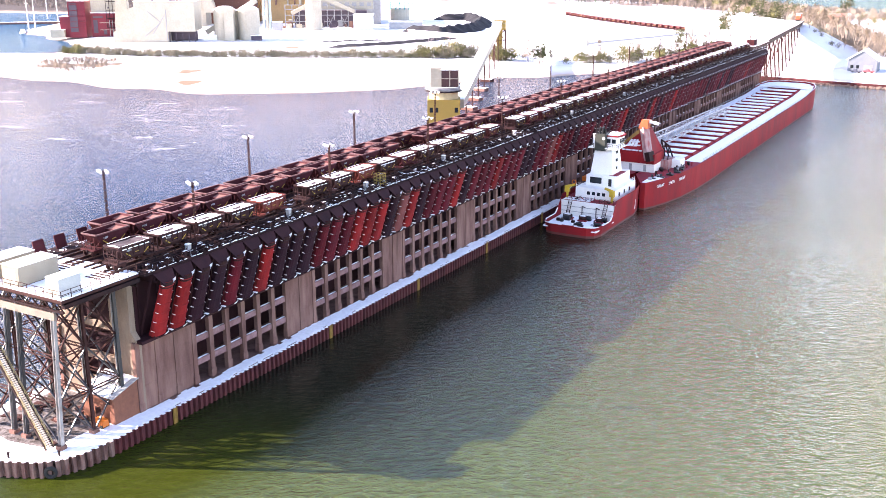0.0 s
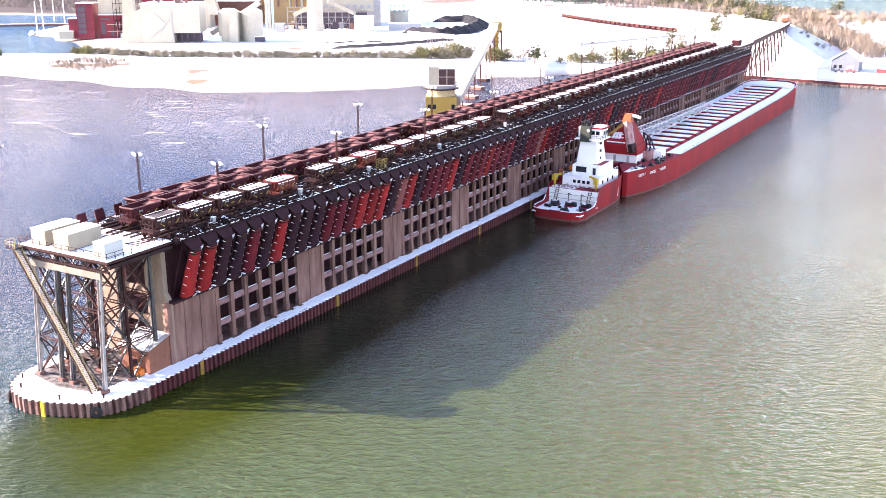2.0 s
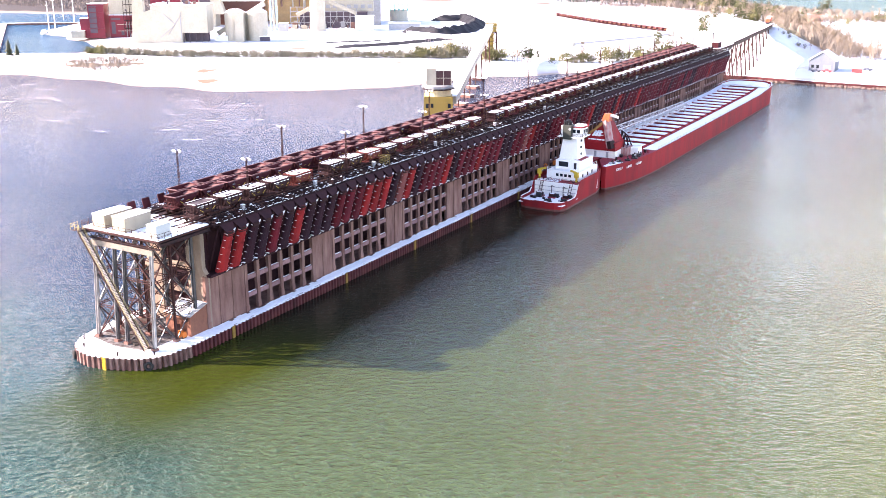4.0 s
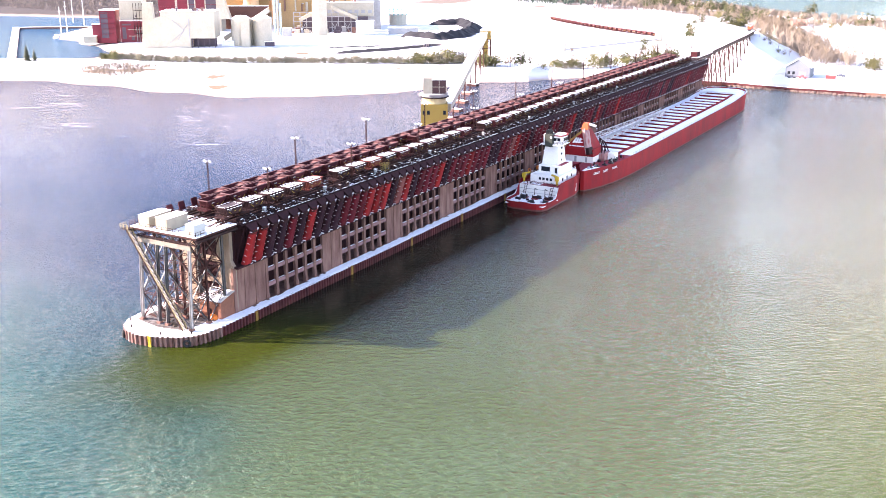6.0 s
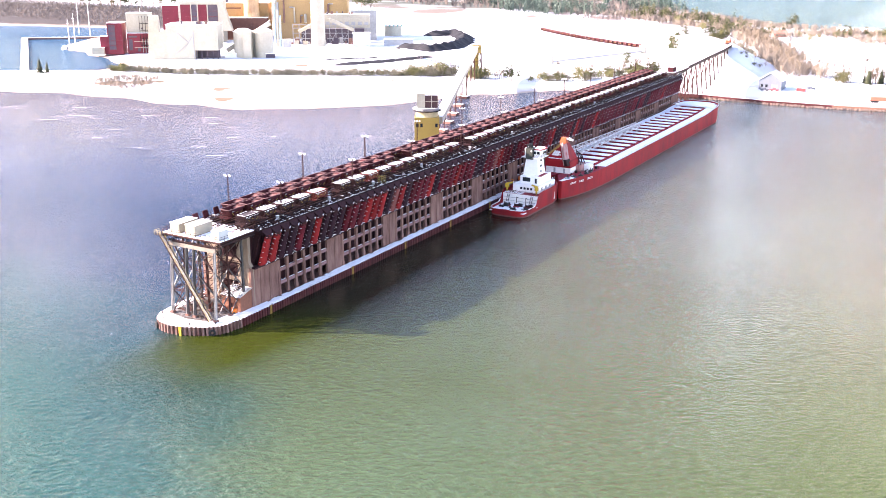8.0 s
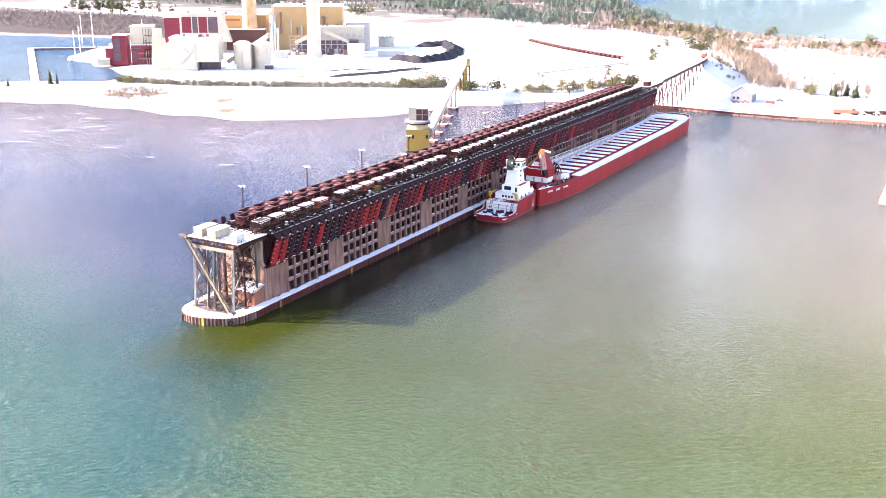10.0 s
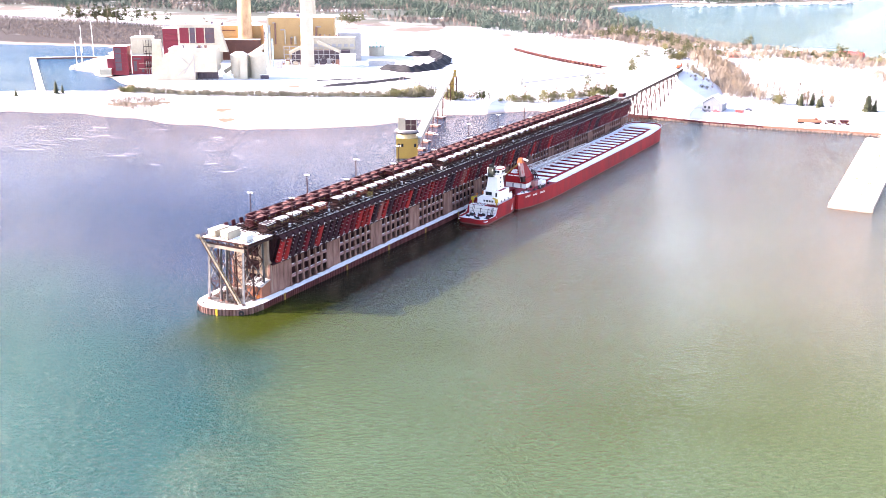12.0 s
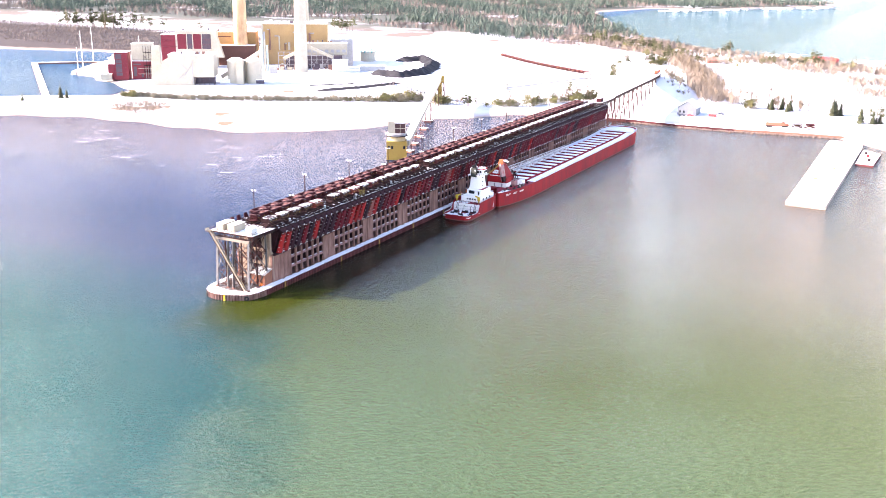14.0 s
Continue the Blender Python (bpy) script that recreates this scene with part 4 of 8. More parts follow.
for i in range(7):
    s = Shape()
    x0 = -3.2 + i * 0.95
    s.add([(x0, -2.5, 3.98), (x0 + 0.9, -2.5, 3.98), (x0 + 0.9, 2.4, 5.32), (x0, 2.4, 5.32), (x0, -2.5, 4.1), (x0 + 0.9, -2.5, 4.1), (x0 + 0.9, 2.4, 5.44), (x0, 2.4, 5.44)],
          [(3, 2, 1, 0), (4, 5, 6, 7), (0, 1, 5, 4), (1, 2, 6, 5), (2, 3, 7, 6), (3, 0, 4, 7)], SNOW if i % 3 else GREY)
    part("roof_sheet", s, shed)
s = Shape()
s.box(-0.5, 0.5, -2.25, -2.2, 0.1, 2.1, STEEL_DARK)
part("door", s, shed)
gen = thing("generator", "orange engine set standing in the snow", "generator", (6.6, -6.2, 2.2))
s = Shape()
s.box(-0.9, 0.9, -0.5, 0.5, 0.25, 1.2, ORANGE)
part("housing", s, gen)
s = Shape()
for x in (-0.6, 0.6):
    s.tube((x, -0.6, 0.28), (x, 0.6, 0.28), 0.28, RUBBER, 10)
part("wheel_pair", s, gen)
rng = random.Random(12)
for i in range(34):
    x, y = rng.uniform(-7.0, 5.0), rng.uniform(-13.0, -2.5)
    t = thing("timber_pile", "weathered timbers and scrap lying on the pier", "timber", (x, y, 2.2), "scrap on the pier", turn=rng.uniform(-40, 40))
    for j in range(3):
        s = Shape()
        s.box(-1.1, 1.1, j * 0.34 - 0.5, j * 0.34 - 0.22, 0, rng.uniform(0.15, 0.35), STEEL_RUST if i % 2 else mat("old_timber", (0.05, 0.034, 0.026), 0.9))
        part("timber", s, t)
s = Shape()
for x, y in ((-5.5, -18.2), (3.0, -18.2), (8.2, -14.6), (-8.4, -15.6)):
    b = thing("mooring_post", "short iron mooring post on the pier edge", "bollard", (x, y, 2.2), "mooring posts")
    s = Shape()
    s.tube((0, 0, 0), (0, 0, 0.6), 0.14, STEEL_DARK)
    s.tube((0, 0, 0.6), (0, 0, 0.72), 0.22, STEEL_DARK)
    part("post", s, b)
for y in (3.7, 7.4, 11.5):
    bd = thing("bumper_post", "rusty steel wheel stop at the deck edge", "buffer", (-9.4, y - 4.0, DECK), "wheel stops")
    s = Shape()
    s.beam((0.1, 0, 0), (-0.4, 0, 1.9), 1.9, 0.14, CAR_BROWN)
    part("plate", s, bd)
    s = Shape()
    s.beam((-0.9, 0, 0), (-0.2, 0, 1.0), 0.12, 0.12, STEEL_DARK)
    part("stay", s, bd)


# ---------------------------------------------------------------- ore cars
def car_parts(parent, body_mat, load, label_load):
    """A short hopper car: hopper, load or empty inside, end frames, trucks and wheels; rail top at 0, length along y."""
    L, W, H = 3.08, 1.45, 3.15
    sh = Shape()

    def ring_at(z, l, w):
        return [Vector((-w, -l, z)), Vector((w, -l, z)), Vector((w, l, z)), Vector((-w, l, z))]
    outer = [ring_at(1.0, 1.5, 0.9), ring_at(1.55, 1.9, W - 0.06), ring_at(2.72, 2.9, W - 0.04), ring_at(H, L, W - 0.02)]
    inner = [ring_at(H, L - 0.14, W - 0.14), ring_at(1.7, 1.85, W - 0.2), ring_at(1.2, 1.4, 0.8)]
    loops = outer + inner
    vs = [p for r in loops for p in r]
    fs = [(3, 2, 1, 0)]
    for i in range(len(loops) - 1):
        for j in range(4):
            fs.append((i * 4 + j, i * 4 + (j + 1) % 4, i * 4 + 4 + (j + 1) % 4, i * 4 + 4 + j))
    e = (len(loops) - 1) * 4
    fs.append((e, e + 1, e + 2, e + 3))
    sh.add(vs, fs, body_mat)
    part("hopper", sh, parent)
    sh = Shape()
    for x in (-1, 1):
        sh.box(x * W - 0.09, x * W + 0.09, -L, L, H - 0.16, H + 0.04, body_mat if load else RIM_DUST)
    for y in (-1, 1):
        sh.box(-W, W, y * L - 0.09, y * L + 0.09, H - 0.16, H + 0.04, body_mat if load else RIM_DUST)
    part("top_rim", sh, parent, "" if load else "rim pale with dust and frost")
    if load:
        sh = Shape()
        nx, ny = 6, 14
        rng_ = random.Random(len(label_load))
        vs = []
        for j in range(ny + 1):
            for i in range(nx + 1):
                x, y = -1.3 + 2.6 * i / nx, -2.95 + 5.9 * j / ny
                dip = -0.5 * math.exp(-(x * x * 2.2 + (y - 0.3) ** 2 * 0.35)) + 0.22 * (1 - abs(x) / 1.3)
                vs.append((x, y, H - 0.10 + dip * (0.8 if 0 < i < nx and 0 < j < ny else 0) + rng_.uniform(-0.03, 0.03)))
        fs = [(j * (nx + 1) + i, j * (nx + 1) + i + 1, (j + 1) * (nx + 1) + i + 1, (j + 1) * (nx + 1) + i) for j in range(ny) for i in range(nx)]
        k0 = len(sh.v)
        sh.v.extend(vs)
        for f in fs:
            cx = sum(vs[i][0] for i in f) / 4
            cy = sum(vs[i][1] for i in f) / 4
            bare = load == "ore" and abs(cx) < 1.1 and abs(cy) < 2.4 or load == "snow" and abs(cx) < 0.55 and abs(cy - 0.3) < 1.1
            sh.f.append(f)
            sh.m.append(sh.slot(ORE if bare else SNOW))
        part("load", sh, parent, label_load)
        for x in (-1, 1):
            sh = Shape()
            sh.box(x * W - 0.06, x * W + 0.04, -L * 0.8, L * 0.55, H + 0.04, H + 0.07, SNOW)
            part("rim_snow", sh, parent)
        sh = Shape()
        for x in (-1, 1):                               # snow caught in the pockets between the side stakes
            for k in range(5):
                y = -2.5 + k * 1.02
                sh.box(x * (W + 0.02) - 0.04, x * (W + 0.02) + 0.05, y, y + 0.72, 2.68, 2.8, SNOW)
        part("pocket_snow", sh, parent, kind="stuff")
        sh = Shape()
        sh.box(-0.05, 0.06, -0.06, 0.06, 1.7, H - 0.1, body_mat)
        sh = sh.mesh("side_stake")
        for x in (-1, 1):
            for k in range(6):
                part("side_stake", sh, parent, at=(x * (W + 0.02), -2.62 + k * 1.02, 0))
    else:
        sh = Shape()                                    # cross partition and hopper dust
        sh.box(-1.3, 1.3, 1.1, 1.2, 1.7, H - 0.35, body_mat)
        sh.add([(-1.25, 1.2, H - 0.5), (1.25, 1.2, H - 0.5), (1.25, 2.9, H - 0.2), (-1.25, 2.9, H - 0.2)], [(0, 1, 2, 3)], CAR_SALMON)
        part("partition", sh, parent)
    for y in (-1, 1):                                   # end frames
        sh = Shape()
        for x in (-1.25, -0.5, 0.5, 1.25):
            sh.beam((x, y * 3.25, 0.95), (x, y * 3.3, 2.75), 0.09, 0.09, body_mat)
        sh.box(-1.4, 1.4, min(y * 1.9, y * 3.6), max(y * 1.9, y * 3.6), 0.85, 1.02, body_mat)
        for z in (1.5, 2.1):
            sh.beam((-1.25, y * 3.28, z), (1.25, y * 3.28, z), 0.07, 0.07, body_mat)
        for x in (-1.0, 1.0):
            sh.beam((x, y * 3.25, 1.0), (x, y * 1.9, 1.9), 0.1, 0.1, body_mat)
        sh.box(-0.15, 0.15, min(y * 3.5, y * 3.72), max(y * 3.5, y * 3.72), 0.72, 1.0, STEEL_DARK)
        part("end_frame", sh, parent)
        sh = Shape()
        for x in (-0.8, 0.8):
            sh.box(x - 0.08, x + 0.08, y * 2.5 - 0.95, y * 2.5 + 0.95, 0.38, 0.68, STEEL_RUST)
        sh.box(-0.9, 0.9, y * 2.5 - 0.15, y * 2.5 + 0.15, 0.5, 0.85, STEEL_RUST)
        for dy in (-0.7, 0.7):
            for x in (-0.72, 0.72):
                sh.tube((x - 0.06, y * 2.5 + dy, 0.42), (x + 0.06, y * 2.5 + dy, 0.42), 0.42, STEEL_RUST, 10)
            sh.tube((-0.7, y * 2.5 + dy, 0.42), (0.7, y * 2.5 + dy, 0.42), 0.07, STEEL_DARK, 6)
        part("truck", sh, parent)
    for x in (-1, 1):                                   # yellow slashes and bars of lettering on the side
        sh = Shape()
        for y, t in ((-1.5, -1), (1.7, 1)):
            sh.beam((x * (W + 0.05), y - 0.4 * t, 1.55), (x * (W + 0.05), y + 0.4 * t, 2.15), 0.03, 0.13, MARK_YELLOW)
        sh.beam((x * (W + 0.05), -0.3, 2.0), (x * (W + 0.05), 0.5, 2.05), 0.03, 0.09, MARK_YELLOW)
        for k in range(4):
            sh.beam((x * (W + 0.05), -1.7 + k * 0.22, 2.3), (x * (W + 0.05), -1.7 + k * 0.22, 2.6), 0.03, 0.1, GREY)
        part("marking", sh, parent, kind="stuff")


RIM_DUST = mat("dusty_rim", (0.17, 0.085, 0.085), 0.9, second=(0.075, 0.028, 0.03), scale=0.5, amount=0.8, vary=0.5)
MARK_YELLOW = mat("marking_yellow", (0.34, 0.22, 0.03), 0.7)
CAR_SALMON = mat("ore_dust", (0.20, 0.09, 0.075), 0.95, second=(0.11, 0.045, 0.038), scale=0.8, amount=0.7)
RAIL_TOP = DECK + 0.27
CAR_KINDS = {}
for key, material, load, label in (
        ("empty", CAR_BROWN, "", "empty rust-brown steel ore car"),
        ("ore", CAR_DARK, "ore", "dark ore car heaped with iron ore and a rim of snow"),
        ("snow", CAR_DARK, "snow", "dark loaded ore car covered with snow"),
        ("brown_snow", CAR_BROWN, "full", "brown loaded ore car under smooth snow"),
        ("orange", CAR_RED, "snow", "orange-red loaded ore car topped with snow")):
    CAR_KINDS[key] = (material, load, label)
FIRST = {}


def ore_car(key, x, y, z=RAIL_TOP, turn=0.0):
    m = pose(x, y, z, 0, 0, turn)
    if key in FIRST:
        return copy_thing(FIRST[key], m)
    material, load, label = CAR_KINDS[key]
    c = thing("ore_car", label, "ore car", group="ore cars on the dock")
    c.matrix_basis = m
    car_parts(c, material, load, {"ore": "ore with snow at its edges", "snow": "snow with a bare hollow of ore", "full": "smooth snow cap"}.get(load, ""))
    FIRST[key] = c
    return c


STEP = 7.315
ROW = ["ore", "snow", "snow", "snow", "orange"]
for k, key in enumerate(ROW):
    ore_car(key, 5.9, 2.1 + k * STEP)
rng = random.Random(21)
for k in range(10):
    ore_car({1: "snow", 2: "orange"}.get(k, rng.choice(("snow", "snow", "brown_snow"))), 5.9, 43.4 + k * STEP)
for k in range(31):
    ore_car(rng.choice(("snow", "brown_snow", "brown_snow")), 5.9, 123.0 + k * STEP)
for k in range(47):
    if k != 11:
        ore_car("empty", -1.7, 5.0 + k * STEP + (1.2 if k > 11 else 0))
for k in range(47):
    ore_car("empty", -5.5, 9.5 + k * STEP)

# ---------------------------------------------------------------- lamp posts on the deck
def lamp_post():
    t = thing("lamp_post", "tall lattice lamp post with a cluster of white floodlights", "lamp post", group="deck lamp posts")
    sh = Shape()
    for x, y in ((-0.16, -0.16), (0.16, -0.16), (0.16, 0.16), (-0.16, 0.16)):
        sh.beam((x, y, 0), (x * 0.6, y * 0.6, 9.6), 0.07, 0.07, STEEL_RUST)
    for i in range(14):
        z = i * 0.68
        k = 0.16 * (1 - 0.03 * i)
        for (ax, ay), (bx, by) in (((-k, -k), (k, -k)), ((k, -k), (k, k)), ((k, k), (-k, k)), ((-k, k), (-k, -k))):
            sh.beam((ax, ay, z), (bx, by, z + 0.68), 0.04, 0.04, STEEL_RUST)
    part("mast", sh, t)
    sh = Shape()
    sh.beam((-0.75, 0, 9.65), (0.75, 0, 9.65), 0.1, 0.1, STEEL_DARK)
    sh.beam((0, -0.5, 9.75), (0, 0.5, 9.75), 0.1, 0.1, STEEL_DARK)
    part("crossarm", sh, t)
    for x, y in ((-0.7, 0), (0.7, 0), (0, 0.45), (0, -0.45)):
        sh = Shape()
        sh.tube((x, y, 9.85), (x * 1.35, y * 1.35 - 0.1, 9.6), 0.16, WHITE_PAINT, 8, 0.34)
        part("floodlight", sh, t, "white enamel floodlight")
    return t


post = None
for k in range(11):
    for x, y in ((8.1, 12.8 + k * 9 * BAY), (-8.9, 11.9 + k * 9 * BAY)):
        if post is None:
            post = lamp_post()
            post.matrix_basis = pose(x, y, DECK)
        else:
            copy_thing(post, pose(x, y, DECK, 0, 0, 7 * k))

# ---------------------------------------------------------------- barge
barge = thing("barge", "long red self-unloading barge with snow on its hatches", "barge")


def hull_loft(sections, material, worn, name, parent, label=""):
    """sections: list of (z, outline); the bottom band takes the worn paint."""
    sh = Shape()
    n = len(sections[0][1])
    for k, ((z0, a), (z1, c)) in enumerate(zip(sections, sections[1:])):
        vs = [(x, y, z0 if not callable(z0) else z0(y)) for x, y in a] + [(x, y, z1 if not callable(z1) else z1(y)) for x, y in c]
        sh.add(vs, [(i, (i + 1) % n, n + (i + 1) % n, n + i) for i in range(n)], worn if k == 0 else material)
    return part(name, sh, parent, label)


BX, BH = 22.55, 11.85


def barge_plan(grow=0.0, bow=0.0):
    h = BH + grow
    right = [(5.0, 152.4), (6.3, 152.5), (7.6, 156), (9.2, 162), (10.6, 170), (11.5, 181), (h, 195), (h, 240), (h, 290), (h, 330), (h, 347), (h - 0.4, 354 + bow * 0.5), (h - 2.2, 360 + bow), (h - 6.0, 363 + bow)]
    left = [(-x, y) for x, y in right[::-1]]
    notch = [(-1.8, 163.0), (1.8, 163.0)]
    return [(BX + x, y) for x, y in right + left + notch]


def sheer(y):
    return 7.0 + 1.9 * max(0.0, (y - 324) / 39) ** 1.5


hull_loft([(-2.0, barge_plan(-0.2, -3)), (0.45, barge_plan(0, -2)), (sheer, barge_plan(0, 0.5))], HULL_RED, HULL_WORN, "hull", barge, "bright red steel hull, scuffed near the water")
s = Shape()
RIGHT = [(5.0, 152.4), (6.3, 152.5), (7.6, 156), (9.2, 162), (10.6, 170), (11.5, 181), (11.8, 195), (11.8, 240), (11.8, 290), (11.8, 330), (11.8, 347), (11.4, 354.2), (9.6, 360.4), (5.8, 363.4)]
for (w0, y0), (w1, y1) in zip(RIGHT, RIGHT[1:]):
    inner = [max(0.0, 5.0 * (163 - y) / 10.6) if y < 163 else 0.0 for y in (y0, y1)]
    for sx in (-1, 1):
        vs = [(BX + sx * inner[0], y0, sheer(y0) - 0.05), (BX + sx * w0, y0, sheer(y0) - 0.05), (BX + sx * w1, y1, sheer(y1) - 0.05), (BX + sx * inner[1], y1, sheer(y1) - 0.05)]
        s.add(vs, [(0, 1, 2, 3) if sx > 0 else (3, 2, 1, 0)], DECK_RED)
part("deck", s, barge, "dull red steel deck")
s = Shape()
for sx in (-1, 1):
    ys = [(185, 11.3), (200, 11.5), (250, 11.5), (330, 11.5), (347, 11.4), (358, 10.0)]
    for (y0, w0), (y1, w1) in zip(ys, ys[1:]):
        s.add([(BX + sx * w0, y0, sheer(y0) + 0.06), (BX + sx * w1, y1, sheer(y1) + 0.06), (BX + sx * (w1 - 4.6), y1, sheer(y1) + 0.06), (BX + sx * (w0 - 4.6), y0, sheer(y0) + 0.06)],
              [(0, 1, 2, 3) if sx > 0 else (3, 2, 1, 0)], SNOW)
s.prism([(BX - 10.2, 347.5), (BX + 10.2, 347.5), (BX + 8.6, 358.5), (BX + 5.2, 361.5), (BX - 5.2, 361.5), (BX - 8.6, 358.5)], 8.2, 9.0, SNOW)
part("deck_snow", s, barge, "snow on the side decks")
HATCH = Shape()
HATCH.box(-6.9, 6.9, -2.1, 2.1, 0, 0.75, DECK_RED)
HATCH = HATCH.mesh("hatch_coaming")
COVER = Shape()
COVER.box(-6.8, 6.8, -2.0, 1.7, 0.75, 0.95, SNOW)
COVER = COVER.mesh("hatch_cover")
END_RAIL = Shape()
END_RAIL.box(-0.15, 0.15, -2.25, 2.25, 0, 0.9, HULL_RED)
END_RAIL = END_RAIL.mesh("end_plate")
STIFF = Shape()
STIFF.box(-0.06, 0.06, -2.17, 2.17, 0.3, 0.8, DECK_RED)
STIFF = STIFF.mesh("stiffener")
for k in range(20):
    y = 188.0 + k * 8.0
    h_ = part("hatch", HATCH, barge, "dark red hatch coaming", at=(BX - 0.5, y, sheer(y) - 0.05))
    part("cover", COVER, h_, "snow-covered hatch cover")
    for x in (-6.9, 6.9):
        part("end_plate", END_RAIL, h_, at=(x, 0, 0))
    for i in range(7):
        part("stiffener", STIFF, h_, at=(-5.7 + i * 1.9, 0, 0))
for sx in (-1, 1):
    s = Shape()
    for k in range(46):
        y = 186 + k * 3.5
        s.beam((BX + sx * 11.7, y, sheer(y)), (BX + sx * 11.7, y, sheer(y) + 1.0), 0.06, 0.06, GREY)
    for z in (0.55, 1.0):
        for k in range(45):
            y = 186 + k * 3.5
            s.beam((BX + sx * 11.7, y, sheer(y) + z), (BX + sx * 11.7, y + 3.5, sheer(y + 3.5) + z), 0.04, 0.04, GREY)
    part("side_railing", s, barge)
s = Shape()                                   # bow bulwark
outline = [p for p in barge_plan(0.02, 0.52) if p[1] > 345]
for (ax, ay), (bx, by) in zip(outline, outline[1:]):
    s.beam((ax, ay, sheer(ay) + 0.2), (bx, by, sheer(by) + 0.2), 0.15, 0.5, HULL_RED)
    s.beam((ax, ay, sheer(ay) + 0.48), (bx, by, sheer(by) + 0.48), 0.3, 0.08, SNOW)
part("bow_bulwark", s, barge)
# unloading tower and boom
WORN_RED = mat("worn_red_steel", (0.30, 0.075, 0.070), 0.6, second=(0.42, 0.34, 0.33), scale=0.7, amount=0.9, streak=0.4)
s = Shape()
s.box(-6.0, 4.2, 0, 8.5, 7.0, 9.3, WHITE_PAINT)
for x in (-2.4, 1.6):
    s.box(x - 0.4, x + 0.4, -0.04, 0, 7.1, 8.9, GREY)
part("boom_house", s, barge, "white deckhouse under the boom tower", at=(BX, 165.6, 0))
s = Shape()
s.box(-6.3, 4.2, 0, 8.8, 9.3, 11.9, HULL_RED)
s.box(-6.4, 4.3, -0.1, 8.9, 9.3, 9.5, HULL_RED)
part("boom_tower", s, barge, "red plated boom tower", at=(BX, 165.4, 0))
s = Shape()
s.prism([(-6.3, 0), (3.6, 0), (3.6, 8.8), (-6.3, 8.8)], 11.9, 18.2, HULL_RED, [(-0.9, 3.0), (0.9, 3.0), (0.9, 6.0), (-0.9, 6.0)])
part("sloped_roof", s, barge, "red sloped roof of the boom tower", at=(BX, 165.4, 0))
s = Shape()
rng = random.Random(8)
for k, (f, n_) in enumerate(((0.09, 6), (0.30, 4), (0.44, 3))):
    z, y = 11.9 + 6.3 * f, 3.0 * f
    for i in range(n_):
        x0 = -6.3 + 5.4 * f + 0.9 + i * 0.95
        s.box(x0, x0 + rng.uniform(0.6, 0.9), y - 0.28, y + 0.5, z, z + 0.28, SNOW)
for i in range(3):
    s.add([(-4.0 + i * 1.0, 0.75, 13.55), (-3.1 + i * 1.0, 0.75, 13.55), (-2.5 + i * 0.8, 1.6, 15.35), (-3.1 + i * 0.8, 1.6, 15.35)], [(0, 1, 2, 3)], SNOW)
part("roof_snow", s, barge, "patches of snow on the sloped roof", at=(BX, 165.3, 0))
s = Shape()
s.beam((BX + 2.7, 165.3, 10.4), (BX + 0.5, 166.6, 18.9), 2.0, 1.5, WORN_RED)
s.beam((BX + 3.3, 165.0, 10.2), (BX + 2.6, 165.2, 12.6), 2.3, 1.4, STEEL_DARK)
part("boom_mast", s, barge, "leaning boom mast in worn red and grey")
s = Shape()
s.prism([(BX - 0.8, 165.6), (BX + 1.7, 165.6), (BX + 1.7, 168.0), (BX - 0.8, 168.0)], 18.6, 20.9, mat("mast_orange", (0.46, 0.085, 0.022), 0.6, second=(0.30, 0.06, 0.02), scale=0.8), [(BX - 0.1, 165.8), (BX + 1.8, 165.8), (BX + 1.8, 167.6), (BX - 0.1, 167.6)])
part("mast_cap", s, barge, "orange cap of the boom mast")
s = Shape()
s.tube((BX + 1.8, 166.6, 20.4), (BX + 4.3, 167.0, 19.9), 0.42, WHITE_PAINT)
s.beam((BX + 1.6, 166.6, 20.6), (BX + 3.6, 166.9, 20.3), 0.2, 0.5, WHITE_PAINT)
part("mast_pipe", s, barge, "white pipe at the head of the mast")
for a_, c_ in (((-6.6, 165.0, 12.6), (-0.6, 165.6, 17.6)), ((-6.9, 166.4, 12.4), (-0.8, 166.6, 17.9))):
    s = Shape()
    s.beam((BX + a_[0], a_[1], a_[2]), (BX + c_[0], c_[1], c_[2]), 0.4, 0.6, mat("boom_ochre", (0.36, 0.19, 0.05), 0.7))
    part("boom_stay", s, barge, "ochre steel stay")
s = Shape()                                   # sheave frame at the foot of the boom
for k in range(3):
    x = BX + 3.6 + k * 1.1
    s.beam((x, 172.0, 9.5), (x - 0.7, 174.5, 14.6 - k * 0.8), 0.28, 0.28, STEEL_DARK)
    s.beam((x, 176.5, 9.5), (x - 0.7, 174.5, 14.6 - k * 0.8), 0.28, 0.28, STEEL_DARK)
s.beam((BX + 2.9, 174.5, 14.5), (BX + 5.2, 174.5, 12.9), 0.3, 0.3, STEEL_DARK)
s.box(BX + 2.9, BX + 6.2, 171.0, 177.0, 7.0, 9.6, WORN_RED)
part("sheave_frame", s, barge, "dark steel sheave frame")
BOOM_WHITE = mat("boom_white", (0.62, 0.58, 0.57), 0.6, second=(0.45, 0.36, 0.35), scale=0.5, amount=0.7)
s = Shape()                                   # lattice boom along the deck
bx, bz, n = BX - 3.6, 9.6, 20
y0, y1 = 179.0, 268.0
for dx in (-1.7, 1.7):
    for dz in (0, 3.3):
        s.beam((bx + dx, y0, bz + dz), (bx + dx * 0.8, y1, bz + dz * 0.45), 0.24, 0.24, BOOM_WHITE)
